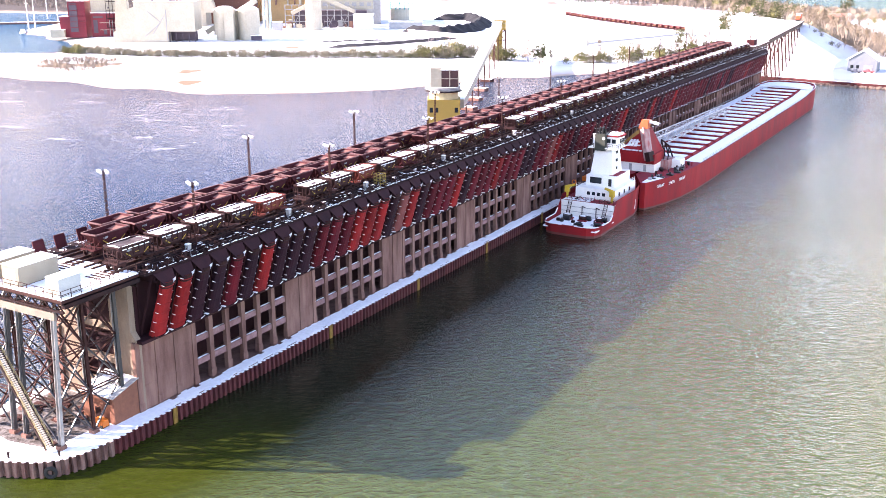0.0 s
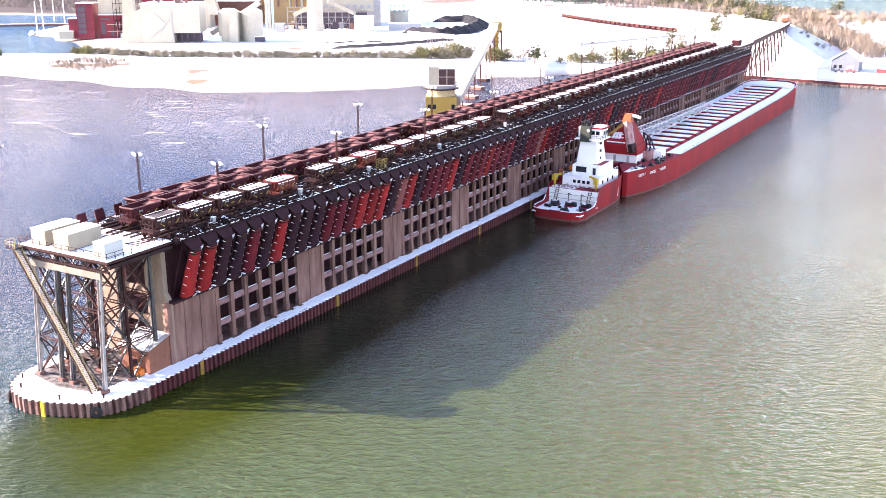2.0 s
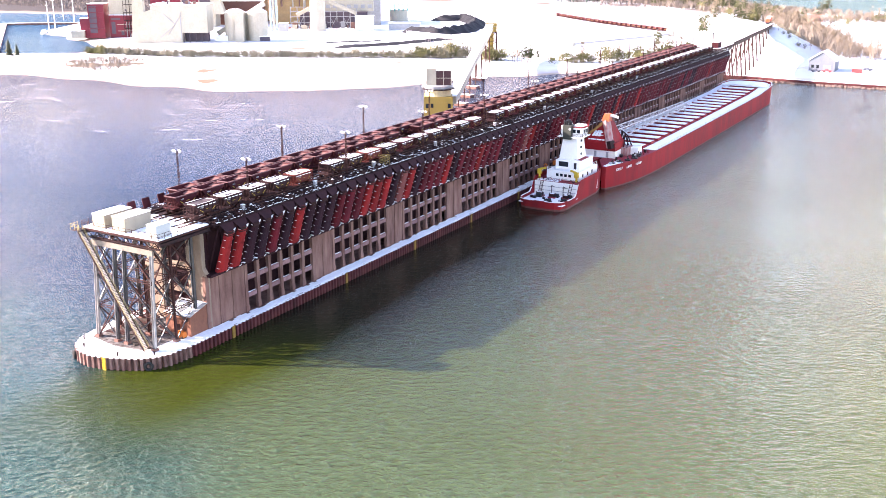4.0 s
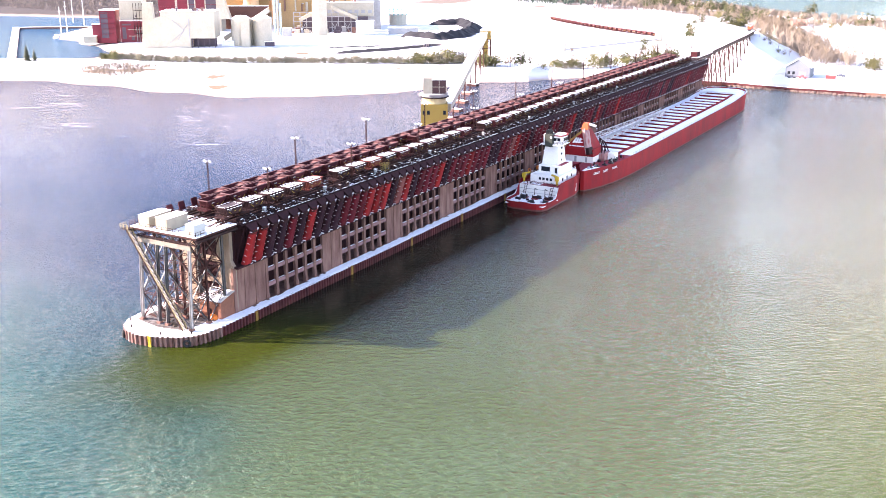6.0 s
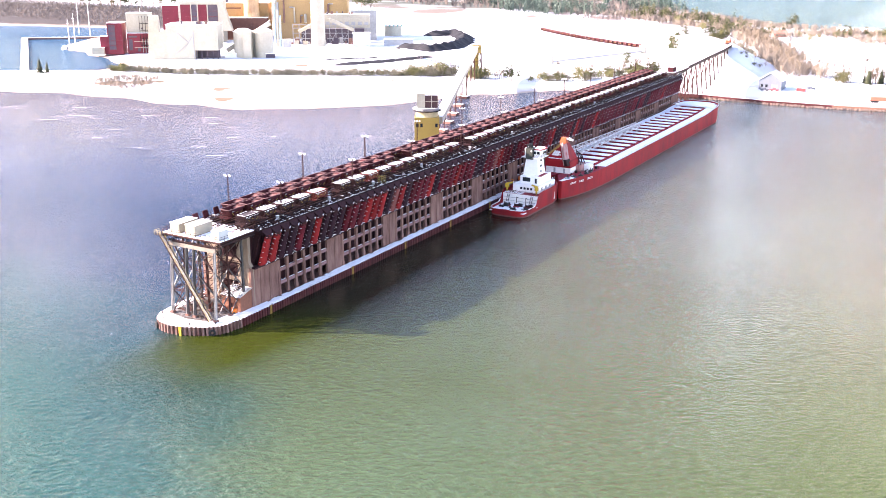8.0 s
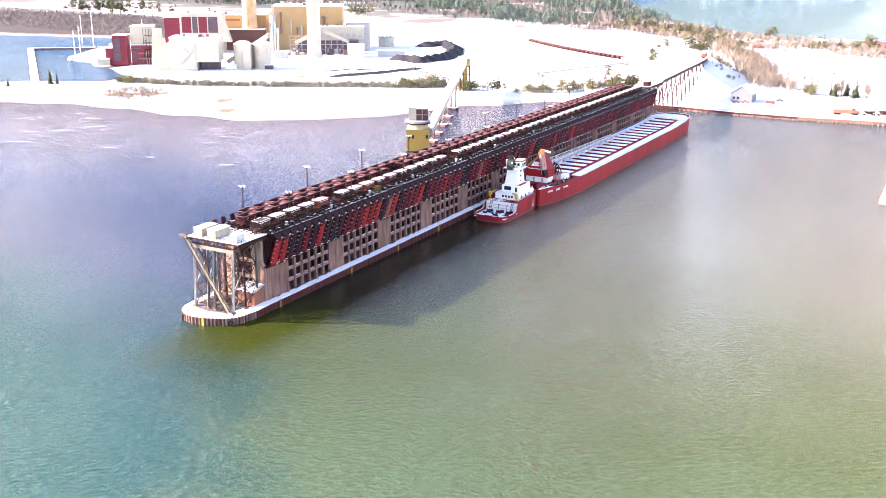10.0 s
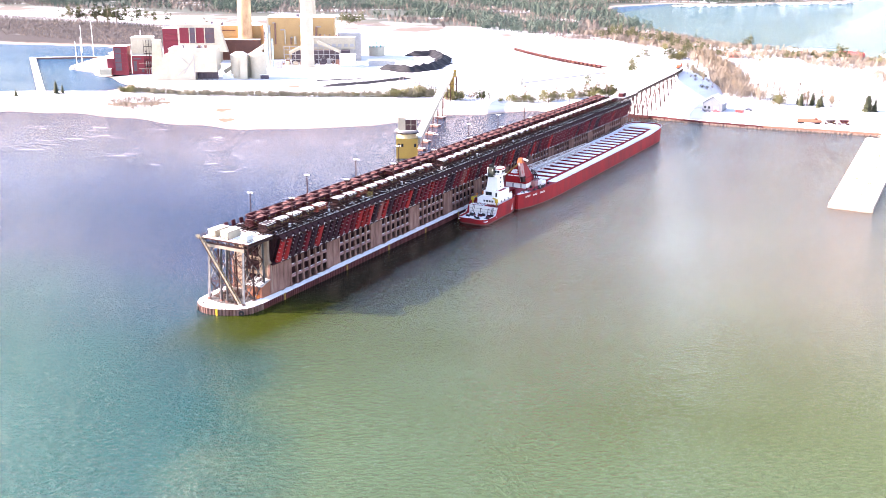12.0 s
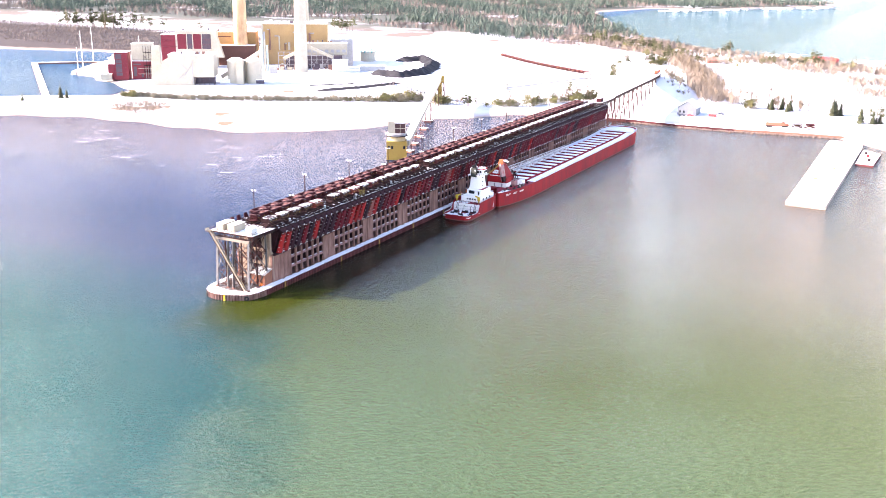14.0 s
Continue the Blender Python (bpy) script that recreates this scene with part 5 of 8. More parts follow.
for i in range(n):
    ya, yb = y0 + (y1 - y0) * i / n, y0 + (y1 - y0) * (i + 1) / n
    ha, hb = 3.3 * (1 - 0.55 * i / n), 3.3 * (1 - 0.55 * (i + 1) / n)
    wa = 1.7 * (1 - 0.2 * i / n)
    for dx in (-wa, wa):
        s.beam((bx + dx, ya, bz), (bx + dx, ya, bz + ha), 0.14, 0.14, BOOM_WHITE)
        s.beam((bx + dx, ya, bz if i % 2 else bz + ha), (bx + dx, yb, bz + hb if i % 2 else bz), 0.14, 0.14, BOOM_WHITE)
    s.beam((bx - wa, ya, bz + ha), (bx + wa, yb, bz + hb), 0.1, 0.1, BOOM_WHITE)
    s.beam((bx - wa, ya, bz), (bx + wa, yb, bz), 0.1, 0.1, BOOM_WHITE)
part("boom", s, barge, "white lattice conveyor boom resting along the deck")
s = Shape()
s.box(bx - 0.7, bx + 0.7, y0, y1, bz + 0.4, bz + 0.7, GREY)
part("boom_belt", s, barge)
s = Shape()
s.box(bx - 1.5, bx - 1.1, 262, 262.4, 6.9, bz, BOOM_WHITE)
s.box(bx + 1.1, bx + 1.5, 262, 262.4, 6.9, bz, BOOM_WHITE)
s.box(bx - 1.6, bx + 1.6, 261.9, 262.5, bz - 0.4, bz - 0.1, BOOM_WHITE)
part("boom_rest", s, barge)
for x, y in ((BX + 6.2, 158), (BX + 7.6, 161), (BX + 8.8, 165), (BX + 9.6, 169), (BX + 9.2, 173)):
    s = Shape()
    s.tube((x, y, 7.0), (x, y, 7.9), 0.3, BLACK)
    s.box(x - 0.9, x + 0.9, y - 0.5, y + 0.5, 7.0, 7.4, BLACK)
    part("bitt", s, barge, "black mooring bitt")
rng = random.Random(77)
for k in range(26):
    y = rng.uniform(155.5, 181)
    hw = 6.0 + (y - 153) * 0.2
    x = BX + rng.uniform(hw - 2.6, hw - 0.3) if k % 3 else BX + rng.uniform(4.4, hw - 1)
    s = Shape()
    if k % 2:
        s.tube((x, y, 6.95), (x, y, 6.95 + rng.uniform(0.5, 1.3)), rng.uniform(0.12, 0.35), rng.choice((BLACK, STEEL_RUST, DECK_RED)))
    else:
        s.box(x - 0.4, x + 0.4, y - 0.5, y + 0.4, 6.95, 6.95 + rng.uniform(0.4, 1.0), rng.choice((BLACK, STEEL_DARK, DECK_RED, GREY)))
    part("deck_fitting", s, barge)
s = Shape()
s.box(BX + 5.2, BX + 8.6, 174.5, 178.5, 7.0, 9.3, WHITE_PAINT)
part("deck_locker", s, barge, "white deck locker")
s = Shape()
s.prism([(BX + 5.2, 153), (BX + 6.2, 153), (BX + 8.6, 161), (BX + 5.2, 161)], 7.0, 7.12, SNOW)
part("stern_snow", s, barge)

def words(parent, name, text, size, m, material, label):
    """Raised lettering from the built-in font, as a mesh."""
    cu = bpy.data.curves.new(name, "FONT")
    cu.body, cu.size, cu.extrude = text, size, 0.03
    tmp = new(name + "_draft", cu)
    bpy.context.view_layer.update()
    me = bpy.data.meshes.new_from_object(tmp.evaluated_get(bpy.context.evaluated_depsgraph_get()))
    bpy.data.objects.remove(tmp)
    me.materials.clear()
    me.materials.append(material)
    part(name, me, parent, label, at=m)


for text, x, y, x1, y1 in (("GREAT", BX + 7.85, 156.4, BX + 9.3, 162), ("LAKES", BX + 9.3, 161.9, BX + 10.7, 170), ("TRADER", BX + 10.25, 167.4, BX + 10.95, 174)):
    d = Vector((x1 - x, y1 - y, 0)).normalized()
    up = Vector((0.05 * d.y, -0.05 * d.x, 1)).normalized()
    nrm = d.cross(up)
    m = Matrix((( d.x, up.x, nrm.x, x + 0.30), (d.y, up.y, nrm.y, y), (d.z, up.z, nrm.z, 5.15), (0, 0, 0, 1)))
    words(barge, "hull_lettering", text, 1.15, m, WHITE_PAINT, "white painted lettering")

# ---------------------------------------------------------------- tug
tug = thing("tugboat", "white and red pusher tug with a tall wheelhouse tower", "tugboat")
TX = 21.6


def tug_plan(grow=0.0):
    h = 7.0 + grow
    right = [(0.0, 119.8 - grow), (4.6, 120.0 - grow), (6.3, 120.8), (h, 123.4), (h, 134), (h, 146), (h - 1.2, 152), (h - 3.6, 158), (0.6, 162.5)]
    return [(TX + x, y) for x, y in right] + [(TX - x, y) for x, y in right[::-1][:-1]]


def tug_sheer(y):
    k = min(1.0, max(0.0, (y - 128.5) / 4.5))
    return 2.6 + 4.2 * k * k * (3 - 2 * k)


dense = []
pl = tug_plan(0.1)
for (ax, ay), (bx_, by) in zip(pl, pl[1:] + pl[:1]):
    m_ = max(1, int(math.hypot(bx_ - ax, by - ay) / 1.2))
    dense += [(ax + (bx_ - ax) * i / m_, ay + (by - ay) * i / m_) for i in range(m_)]
tuck = [(TX + (x - TX) * 0.96, 120.2 + (y - 120) * 0.995) for x, y in dense]
hull_loft([(-2.0, tuck), (0.55, tuck), (tug_sheer, dense)], HULL_RED, HULL_WORN, "hull", tug, "bright red hull with a high foredeck")
s = Shape()
s.prism([(TX - 6.7, 120.5), (TX + 6.7, 120.5), (TX + 6.9, 131.5), (TX - 6.9, 131.5)], 1.5, 1.75, SNOW)
part("aft_deck", s, tug, "aft deck white with snow")
s = Shape()
s.prism([(TX + x, y) for x, y in ((-6.8, 131.5), (6.8, 131.5), (6.8, 147), (3.0, 158), (-3.0, 158), (-6.8, 147))], 1.5, 5.6, WHITE_PAINT)
part("main_house", s, tug, "white bulkhead and foredeck house")
s = Shape()
s.prism([(TX + x, y) for x, y in ((-6.7, 131.6), (6.7, 131.6), (6.7, 147), (3.0, 158), (-3.0, 158), (-6.7, 147))], 5.6, 5.7, DECK_RED)
s.box(TX - 6.4, TX + 0.5, 131.8, 134.3, 5.7, 5.8, SNOW)
part("upper_deck", s, tug)
s = Shape()
s.box(TX - 4.6, TX + 5.6, 135.0, 149.5, 5.7, 8.3, WHITE_PAINT)
part("deckhouse", s, tug)
s = Shape()
s.box(TX - 3.2, TX + 4.2, 138.2, 149.0, 8.3, 10.9, WHITE_PAINT)
s.box(TX + 2.0, TX + 4.2, 140, 146, 10.9, 11.05, DECK_RED)
part("upper_house", s, tug)
s = Shape()
s.prism([(TX - 2.9, 140.0), (TX + 2.9, 140.0), (TX + 2.9, 146.6), (TX - 2.9, 146.6)], 10.9, 17.4, WHITE_PAINT, [(TX - 2.2, 140.9), (TX + 2.2, 140.9), (TX + 2.2, 145.9), (TX - 2.2, 145.9)])
part("tower", s, tug, "tapered white wheelhouse tower")
s = Shape()
s.box(TX - 3.6, TX + 3.9, 139.6, 147.0, 17.4, 17.6, WHITE_PAINT)
part("bridge_deck", s, tug)
s = Shape()
s.prism([(TX + x, y) for x, y in ((0.2, 141.0), (3.2, 141.2), (3.6, 142.6), (3.6, 145.4), (2.6, 146.6), (0.2, 146.6))], 17.6, 20.3, WHITE_PAINT)
part("wheelhouse", s, tug, "white wheelhouse")
s = Shape()
s.prism([(TX + x, y) for x, y in ((0.0, 140.7), (3.5, 140.9), (4.0, 142.4), (4.0, 145.6), (2.9, 147.0), (0.0, 147.0))], 20.3, 20.6, HULL_RED)
part("wheelhouse_roof", s, tug, "red wheelhouse roof")
s = Shape()
s.prism([(TX + x, y) for x, y in ((0.1, 141.2), (3.1, 141.3), (3.5, 142.6), (3.5, 145.2), (2.6, 146.5), (0.1, 146.5))], 20.6, 20.7, SNOW)
part("roof_snow", s, tug, "snow on the wheelhouse roof")
for x0, x1, y, z in ((0.7, 1.6, 141.0, 18.7), (1.9, 2.9, 141.1, 18.7)):
    s = Shape()
    s.box(TX + x0, TX + x1, y - 0.06, y + 0.02, z, z + 1.0, GLASS)
    part("window", s, tug)
for y in (142.8, 144.0, 145.0):
    s = Shape()
    s.box(TX + 3.56, TX + 3.66, y - 0.45, y + 0.45, 18.7, 19.7, GLASS)
    part("window", s, tug)
s = Shape()
s.box(TX - 3.0, TX - 1.5, 141.0, 146.2, 17.6, 20.6, WHITE_PAINT)
part("stack_casing", s, tug)
s = Shape()
s.box(TX - 1.9, TX + 0.7, 139.5, 142.6, 16.9, 21.0, mat("stack_grey", (0.035, 0.04, 0.032), 0.6))
s.tube((TX + 0.35, 139.44, 20.0), (TX + 0.35, 139.5, 20.0), 0.42, GREY, 12)
part("funnel", s, tug, "dark grey square funnel")
for i, (x, y) in enumerate(((-1.5, 140.2), (-0.9, 140.3), (-0.2, 140.4), (0.3, 140.8), (-1.2, 141.4), (-0.4, 141.6))):
    s = Shape()
    s.tube((TX + x, y, 20.8), (TX + x, y - 0.25, 22.2 + 0.2 * (i % 3)), 0.27, BLACK)
    part("exhaust_pipe", s, tug, "black exhaust pipe")
s = Shape()
s.tube((TX + 1.9, 143.5, 20.6), (TX + 1.9, 143.5, 23.2), 0.09, STEEL_DARK, 6)
s.beam((TX + 1.0, 143.5, 22.6), (TX + 2.8, 143.5, 22.6), 0.12, 0.12, STEEL_DARK)
s.tube((TX - 2.6, 142.0, 20.6), (TX - 2.6, 142.0, 23.4), 0.08, STEEL_DARK, 6)
s.beam((TX - 3.3, 142.0, 23.0), (TX - 1.9, 142.0, 23.0), 0.1, 0.1, STEEL_DARK)
part("radar_mast", s, tug)
for x0, x1, z0, z1 in ((-2.4, 0.6, 9.0, 10.5),):
    s = Shape()
    s.box(TX + x0 + 0.2, TX + x1 + 0.2, 138.1, 138.22, z0, z1, GLASS)
    part("window", s, tug, "large dark aft window")
s = Shape()
s.box(TX + 2.6, TX + 3.4, 138.1, 138.2, 8.5, 10.4, BLACK)
part("door", s, tug)
for k in range(4):
    s = Shape()
    s.box(TX - 1.6 + k * 1.3, TX - 0.8 + k * 1.3, 134.92, 135.05, 6.7, 7.5, GLASS)
    part("window", s, tug)
for k in range(3):
    s = Shape()
    s.box(TX + 5.55, TX + 5.66, 137.5 + k * 3.6, 138.3 + k * 3.6, 6.5, 7.5, GLASS)
    part("window", s, tug)
def deck_crane(x, reach, name, label):
    sh = Shape()
    sh.tube((TX + x, 133.6, 5.7), (TX + x, 133.6, 8.0), 0.34, YELLOW)
    sh.box(TX + x - 0.55, TX + x + 0.55, 133.1, 134.1, 7.2, 8.7, YELLOW)
    sh.beam((TX + x, 133.6, 8.6), (TX + x + reach, 133.9, 9.0), 0.42, 0.5, YELLOW)
    sh.beam((TX + x, 133.6, 7.4), (TX + x + reach * 0.5, 133.75, 8.5), 0.2, 0.2, GREY)
    part(name, sh, tug, label)


deck_crane(-6.2, 1.9, "deck_crane", "yellow knuckle-boom deck crane")
deck_crane(5.4, -2.0, "davit", "yellow boat davit")
s = Shape()                                   # pipes and racks across the upper deck edge
rng = random.Random(41)
for k in range(16):
    x = TX + rng.uniform(-5.0, 5.2)
    s.beam((x, 132.3, 5.75), (x + rng.uniform(-1.6, 1.6), 132.0 + rng.uniform(0, 2), 5.8 + rng.uniform(0, 0.8)), 0.1, 0.12, rng.choice((STEEL_RUST, DECK_RED, HULL_RED, STEEL_DARK)))
part("pipe_rack", s, tug, "tangle of rusty pipes and rods")
for dx, w in ((-3.8, 1.8), (0.2, 1.6), (4.4, 1.3)):
    s = Shape()
    s.tube((TX + dx - w / 2, 128.6, 2.4), (TX + dx + w / 2, 128.6, 2.4), 0.5, STEEL_RUST, 12)
    for e in (-w / 2, w / 2):
        s.tube((TX + dx + e - 0.08, 128.6, 2.4), (TX + dx + e + 0.08, 128.6, 2.4), 0.7, STEEL_DARK, 14)
    s.box(TX + dx - w / 2 - 0.3, TX + dx + w / 2 + 0.3, 127.6, 129.8, 1.75, 2.0, DECK_RED)
    s.box(TX + dx - w / 2, TX + dx + w / 2, 128.2, 129.0, 2.9, 2.98, SNOW)
    part("towing_winch", s, tug, "dark towing winch with a dusting of snow")
s = Shape()
for x in (-1.2, 2.4):
    s.beam((TX + x, 131.2, 1.8), (TX + x, 131.2, 4.6), 0.16, 0.16, STEEL_DARK)
    s.beam((TX + x, 131.2, 4.6), (TX + x + 1.2, 130.6, 4.4), 0.14, 0.14, STEEL_DARK)
for z in (2.9, 4.1):
    s.box(TX - 6.7, TX + 6.7, 131.44, 131.5, z, z + 0.12, GREY)
part("bulkhead_pipes", s, tug)
s = Shape()
s.box(TX + 2.6, TX + 6.4, 129.8, 131.2, 1.75, 1.9, DECK_RED)
part("deck_plate", s, tug)
for x, y in ((-3.6, 127.6), (1.0, 129.4), (4.9, 129.6), (1.2, 123.6), (5.2, 125.4)):
    s = Shape()
    s.tube((TX + x - 0.8, y, 2.3), (TX + x + 0.8, y, 2.3), 0.55 if y > 126 else 0.3, BLACK, 10)
    s.box(TX + x - 0.9, TX + x + 0.9, y - 0.6, y + 0.6, 1.75, 2.0, STEEL_DARK)
    part("winch" if y > 126 else "bitt", s, tug, "dark deck winch" if y > 126 else "black mooring bitt")
s = Shape()                                   # ladders up the bulkhead
for x, y0_, z1 in ((-4.4, 129.4, 5.6), (4.8, 129.2, 5.6)):
    for dx in (-0.4, 0.4):
        s.beam((TX + x + dx, y0_, 1.8), (TX + x + dx, 131.5, z1), 0.08, 0.2, STEEL_DARK)
    for k in range(9):
        s.beam((TX + x - 0.4, y0_ + (131.5 - y0_) * k / 9, 1.8 + (z1 - 1.8) * k / 9), (TX + x + 0.4, y0_ + (131.5 - y0_) * k / 9, 1.8 + (z1 - 1.8) * k / 9), 0.2, 0.05, STEEL_DARK)
part("stairs", s, tug, "dark steel deck stairs")
railing([(TX - 6.6, 131.7, 5.7), (TX + 6.6, 131.7, 5.7)], "upper_railing", tug, h=1.0, step=1.2, material=STEEL_RUST)
railing([(TX - 4.5, 135.1, 8.3), (TX + 5.5, 135.1, 8.3), (TX + 5.5, 149, 8.3)], "house_railing", tug, h=1.0, step=1.5, material=WHITE_PAINT)
railing([(TX - 3.5, 139.7, 17.6), (TX + 3.8, 139.7, 17.6), (TX + 3.8, 146.9, 17.6)], "bridge_railing", tug, h=1.0, step=1.2, material=STEEL_RUST)
rng = random.Random(14)
for i in range(14):
    x, y = TX + rng.uniform(-5.8, 5.8), rng.uniform(122.0, 130.6)
    s = Shape()
    k = rng.random()
    if k < 0.4:
        s.tube((x, y, 1.75), (x, y, 1.75 + rng.uniform(0.4, 0.9)), 0.2, BLACK)
    else:
        s.box(x - rng.uniform(0.2, 0.6), x + 0.3, y - 0.3, y + rng.uniform(0.2, 0.6), 1.75, 1.75 + rng.uniform(0.3, 0.7), rng.choice((BLACK, STEEL_DARK, GREY)))
    part("deck_gear", s, tug)
s = Shape()                                   # scuffed white top edge of the stern
for (ax, ay), (cx, cy) in zip(dense, dense[1:] + dense[:1]):
    if ay < 131 and cy < 131:
        s.beam((ax, ay, tug_sheer(ay) + 0.03), (cx, cy, tug_sheer(cy) + 0.03), 0.28, 0.1, SNOW if (int(ax * 3) % 4) else HULL_RED)
part("bulwark_cap", s, tug, "snow-dusted bulwark cap")
s = Shape()
s.ring((TX - 6.0, 137.2, 8.9), 0.5, 0.12, (0, 1, 0), ORANGE, 12, 6)
part("life_ring", s, tug, "orange life ring")
s = Shape()
s.prism([(TX - 5.8, 142), (TX - 4.7, 142), (TX - 4.7, 146.5), (TX - 5.25, 147.6), (TX - 5.8, 146.5)], 8.3, 9.4, ORANGE)
part("workboat", s, tug, "small orange workboat")
for z in (12.0, 14.0, 16.0):
    s = Shape()
    s.box(TX + 2.6, TX + 2.85, 142.6, 143.4, z, z + 0.7, GLASS)
    part("porthole", s, tug)

# ---------------------------------------------------------------- power plant across the bay
PU = Vector((0.845, 0.535, 0))                # along the plant's front
PV = Vector((-0.535, 0.845, 0))               # away from the bay
TURN = math.degrees(math.atan2(PU.y, PU.x))
plant = thing("power_plant", "coal power plant of cream, tan and crimson blocks", "power plant")


def at_plant(x, y):
    return pose(x, y, 0, 0, 0, TURN)


def block(name, x, y, w, d, z0, z1, material, label="", roof=True, ribs=0.0, courses=0.0):
    """A building block whose front left foot is at x, y, w wide along the front and d in depth."""
    sh = Shape()
    sh.box(0, w, 0, d, z0, z1, material)
    k = ribs
    while ribs and k < w - 0.2:
        sh.box(k - 0.12, k + 0.12, -0.14, 0, z0 + 0.3, z1 - 0.3, material)
        k += ribs
    k = z0 + courses
    while courses and k < z1 - 0.3:
        sh.box(0, w, -0.08, 0, k - 0.1, k + 0.1, material)
        k += courses
    ob = part(name, sh, plant, label, at=at_plant(x, y))
    if roof:
        sh = Shape()
        sh.box(-0.25, w + 0.25, -0.25, d + 0.25, z1, z1 + 0.45, SNOW)
        part("roof_snow", sh, ob)
    return ob


def panel(parent, name, x0, x1, z0, z1, material, depth=0.3, label=""):
    sh = Shape()
    sh.box(x0, x1, -depth, -0.02, z0, z1, material)
    return part(name, sh, parent, label)


# dark cladding colour, also used to paint the shade inside open bays
CLAD_AND_SHADE = mat("dark_cladding", (0.07, 0.055, 0.075), 0.7, second=(0.11, 0.08, 0.09), scale=0.2, amount=0.7)
t = block("crimson_tower", -489.5, 414.5, 12, 14, 2, 27.5, MAGENTA, "crimson clad stair tower")
panel(t, "louvre_panel", 1.0, 6.5, 6, 26, CLAD_AND_SHADE)
for z in (9, 13, 17, 21, 25):
    panel(t, "band", 0.4, 11.6, z, z + 0.4, MAGENTA, 0.6)
t = block("crimson_hall", -479.5, 426.0, 19, 18, 2, 18.9, MAGENTA, "crimson clad hall")
for z in (7, 12):
    panel(t, "pipe_run", 6, 18, z, z + 0.35, CREAM, 0.5)
for x in (13, 15, 17):
    panel(t, "pipe_riser", x, x + 0.3, 2, 14, GREY, 0.9)
t = block("cream_box", -481.0, 428.0, 18, 16, 19.4, 34.7, CREAM, "cream clad upper box", ribs=3)
panel(t, "vent", 12, 13.2, 22, 23.2, CLAD_AND_SHADE)
block("side_house", -496, 412, 8, 8, 2, 16.5, MAGENTA)
block("low_store", -500, 406, 10, 7, 2, 7.5, CREAM)
sh = Shape()
sh.prism([(0, 0), (10.5, 0), (10.5, 9), (0, 9)], 2, 34, CREAM, [(1.6, 1), (8.6, 1), (8.6, 8), (1.6, 8)])
part("cream_shaft", sh, plant, "tapering cream shaft", at=at_plant(-455.4, 425.4))
t = block("crimson_back", -520.5, 510.3, 17, 22, 2, 36.1, MAGENTA, "tall crimson block")
for z in (12, 18, 24, 30):
    panel(t, "band", 1, 16, z, z + 0.4, MAGENTA, 0.5)
t = block("precipitator", -508, 518, 40, 24, 2, 40.1, CREAM, "cream precipitator block with dark open bays")
# crimson panels are cladding, dark ones stand in for shade inside the bays
for x0, x1, m in ((2, 11, MAGENTA), (12, 17, CLAD_AND_SHADE), (18, 26, MAGENTA), (27, 36, CLAD_AND_SHADE)):
    panel(t, "open_bay", x0, x1, 22, 37, m, 0.25)
for x in (11.5, 17.5, 26.5):
    panel(t, "bay_post", x - 0.4, x + 0.4, 21, 38, CREAM, 0.7)
for z in (26, 31):
    panel(t, "bay_rail", 2, 36, z, z + 0.3, MAGENTA, 0.6)
sh = Shape()
sh.add([(0, 0, 40), (5, 0, 40), (13, 0, 14), (4, 0, 14), (0, 9, 40), (5, 9, 40), (13, 9, 14), (4, 9, 14)], [(0, 1, 2, 3), (7, 6, 5, 4), (1, 5, 6, 2), (4, 0, 3, 7), (0, 4, 5, 1)], CREAM)
part("flue_duct", sh, plant, "sloping cream flue duct", at=at_plant(-473, 531))
t = block("cream_hall", -418.0, 408.8, 40.3, 26, 9.5, 29.2, CREAM, "large cream transfer hall")
panel(t, "stair_run", 21.0, 21.5, 4, 24, GREY, 0.5)
sh = Shape()
for a_, c_ in (((6, 6), (17, 15)), ((9, 23), (17, 16)), ((12, 8), (20, 20))):
    sh.beam((a_[0], -0.3, a_[1]), (c_[0], -0.3, c_[1]), 0.3, 0.4, GREY)
part("pipe_brace", sh, plant, at=at_plant(-418, 408.8))
sh = Shape()
o_ = [(-15, 2), (0, 2), (0, 26), (-5, 24), (-9, 13), (-15, 9)]
n_ = len(o_)
sh.add([(x, 1.0, z) for x, z in o_] + [(x, 22.0, z) for x, z in o_], [tuple(range(n_)), tuple(range(n_, 2 * n_))[::-1]] + [(i, n_ + i, n_ + (i + 1) % n_, (i + 1) % n_) for i in range(n_)], CREAM)
part("sloped_bunker", sh, plant, "cream sloped coal bunker", at=at_plant(-418.0, 408.8))
block("hall_foot", -418.0, 408.8, 22, 26, 2, 9.5, CREAM, roof=False)
for k in range(5):
    sh = Shape()
    sh.box(22.5 + k * 4.3, 23.1 + k * 4.3, 0.2, 0.8, 2, 9.5, CLAD_AND_SHADE)
    part("hall_post", sh, plant, at=at_plant(-418.0, 408.8))
# dark sheet behind the posts stands in for shade under the hall
sh = Shape()
sh.box(22, 40, 9, 10, 2, 9.5, CLAD_AND_SHADE)
part("hall_recess", sh, plant, at=at_plant(-418.0, 408.8))
t = block("tan_wing", -507.5, 571.7, 48, 30, 2, 35.7, TAN, "tan clad wing", ribs=4)
panel(t, "louvre_band", 4, 22, 30.5, 31.6, BROWN_CLAD)
block("brown_wing", -489.9, 560, 40, 10, 2, 23.0, BROWN_CLAD, "red-brown clad low wing", ribs=5)
t = block("boiler_house", -454.5, 591.7, 69.4, 45, 2, 45.0, TAN, "large tan boiler house", ribs=4)
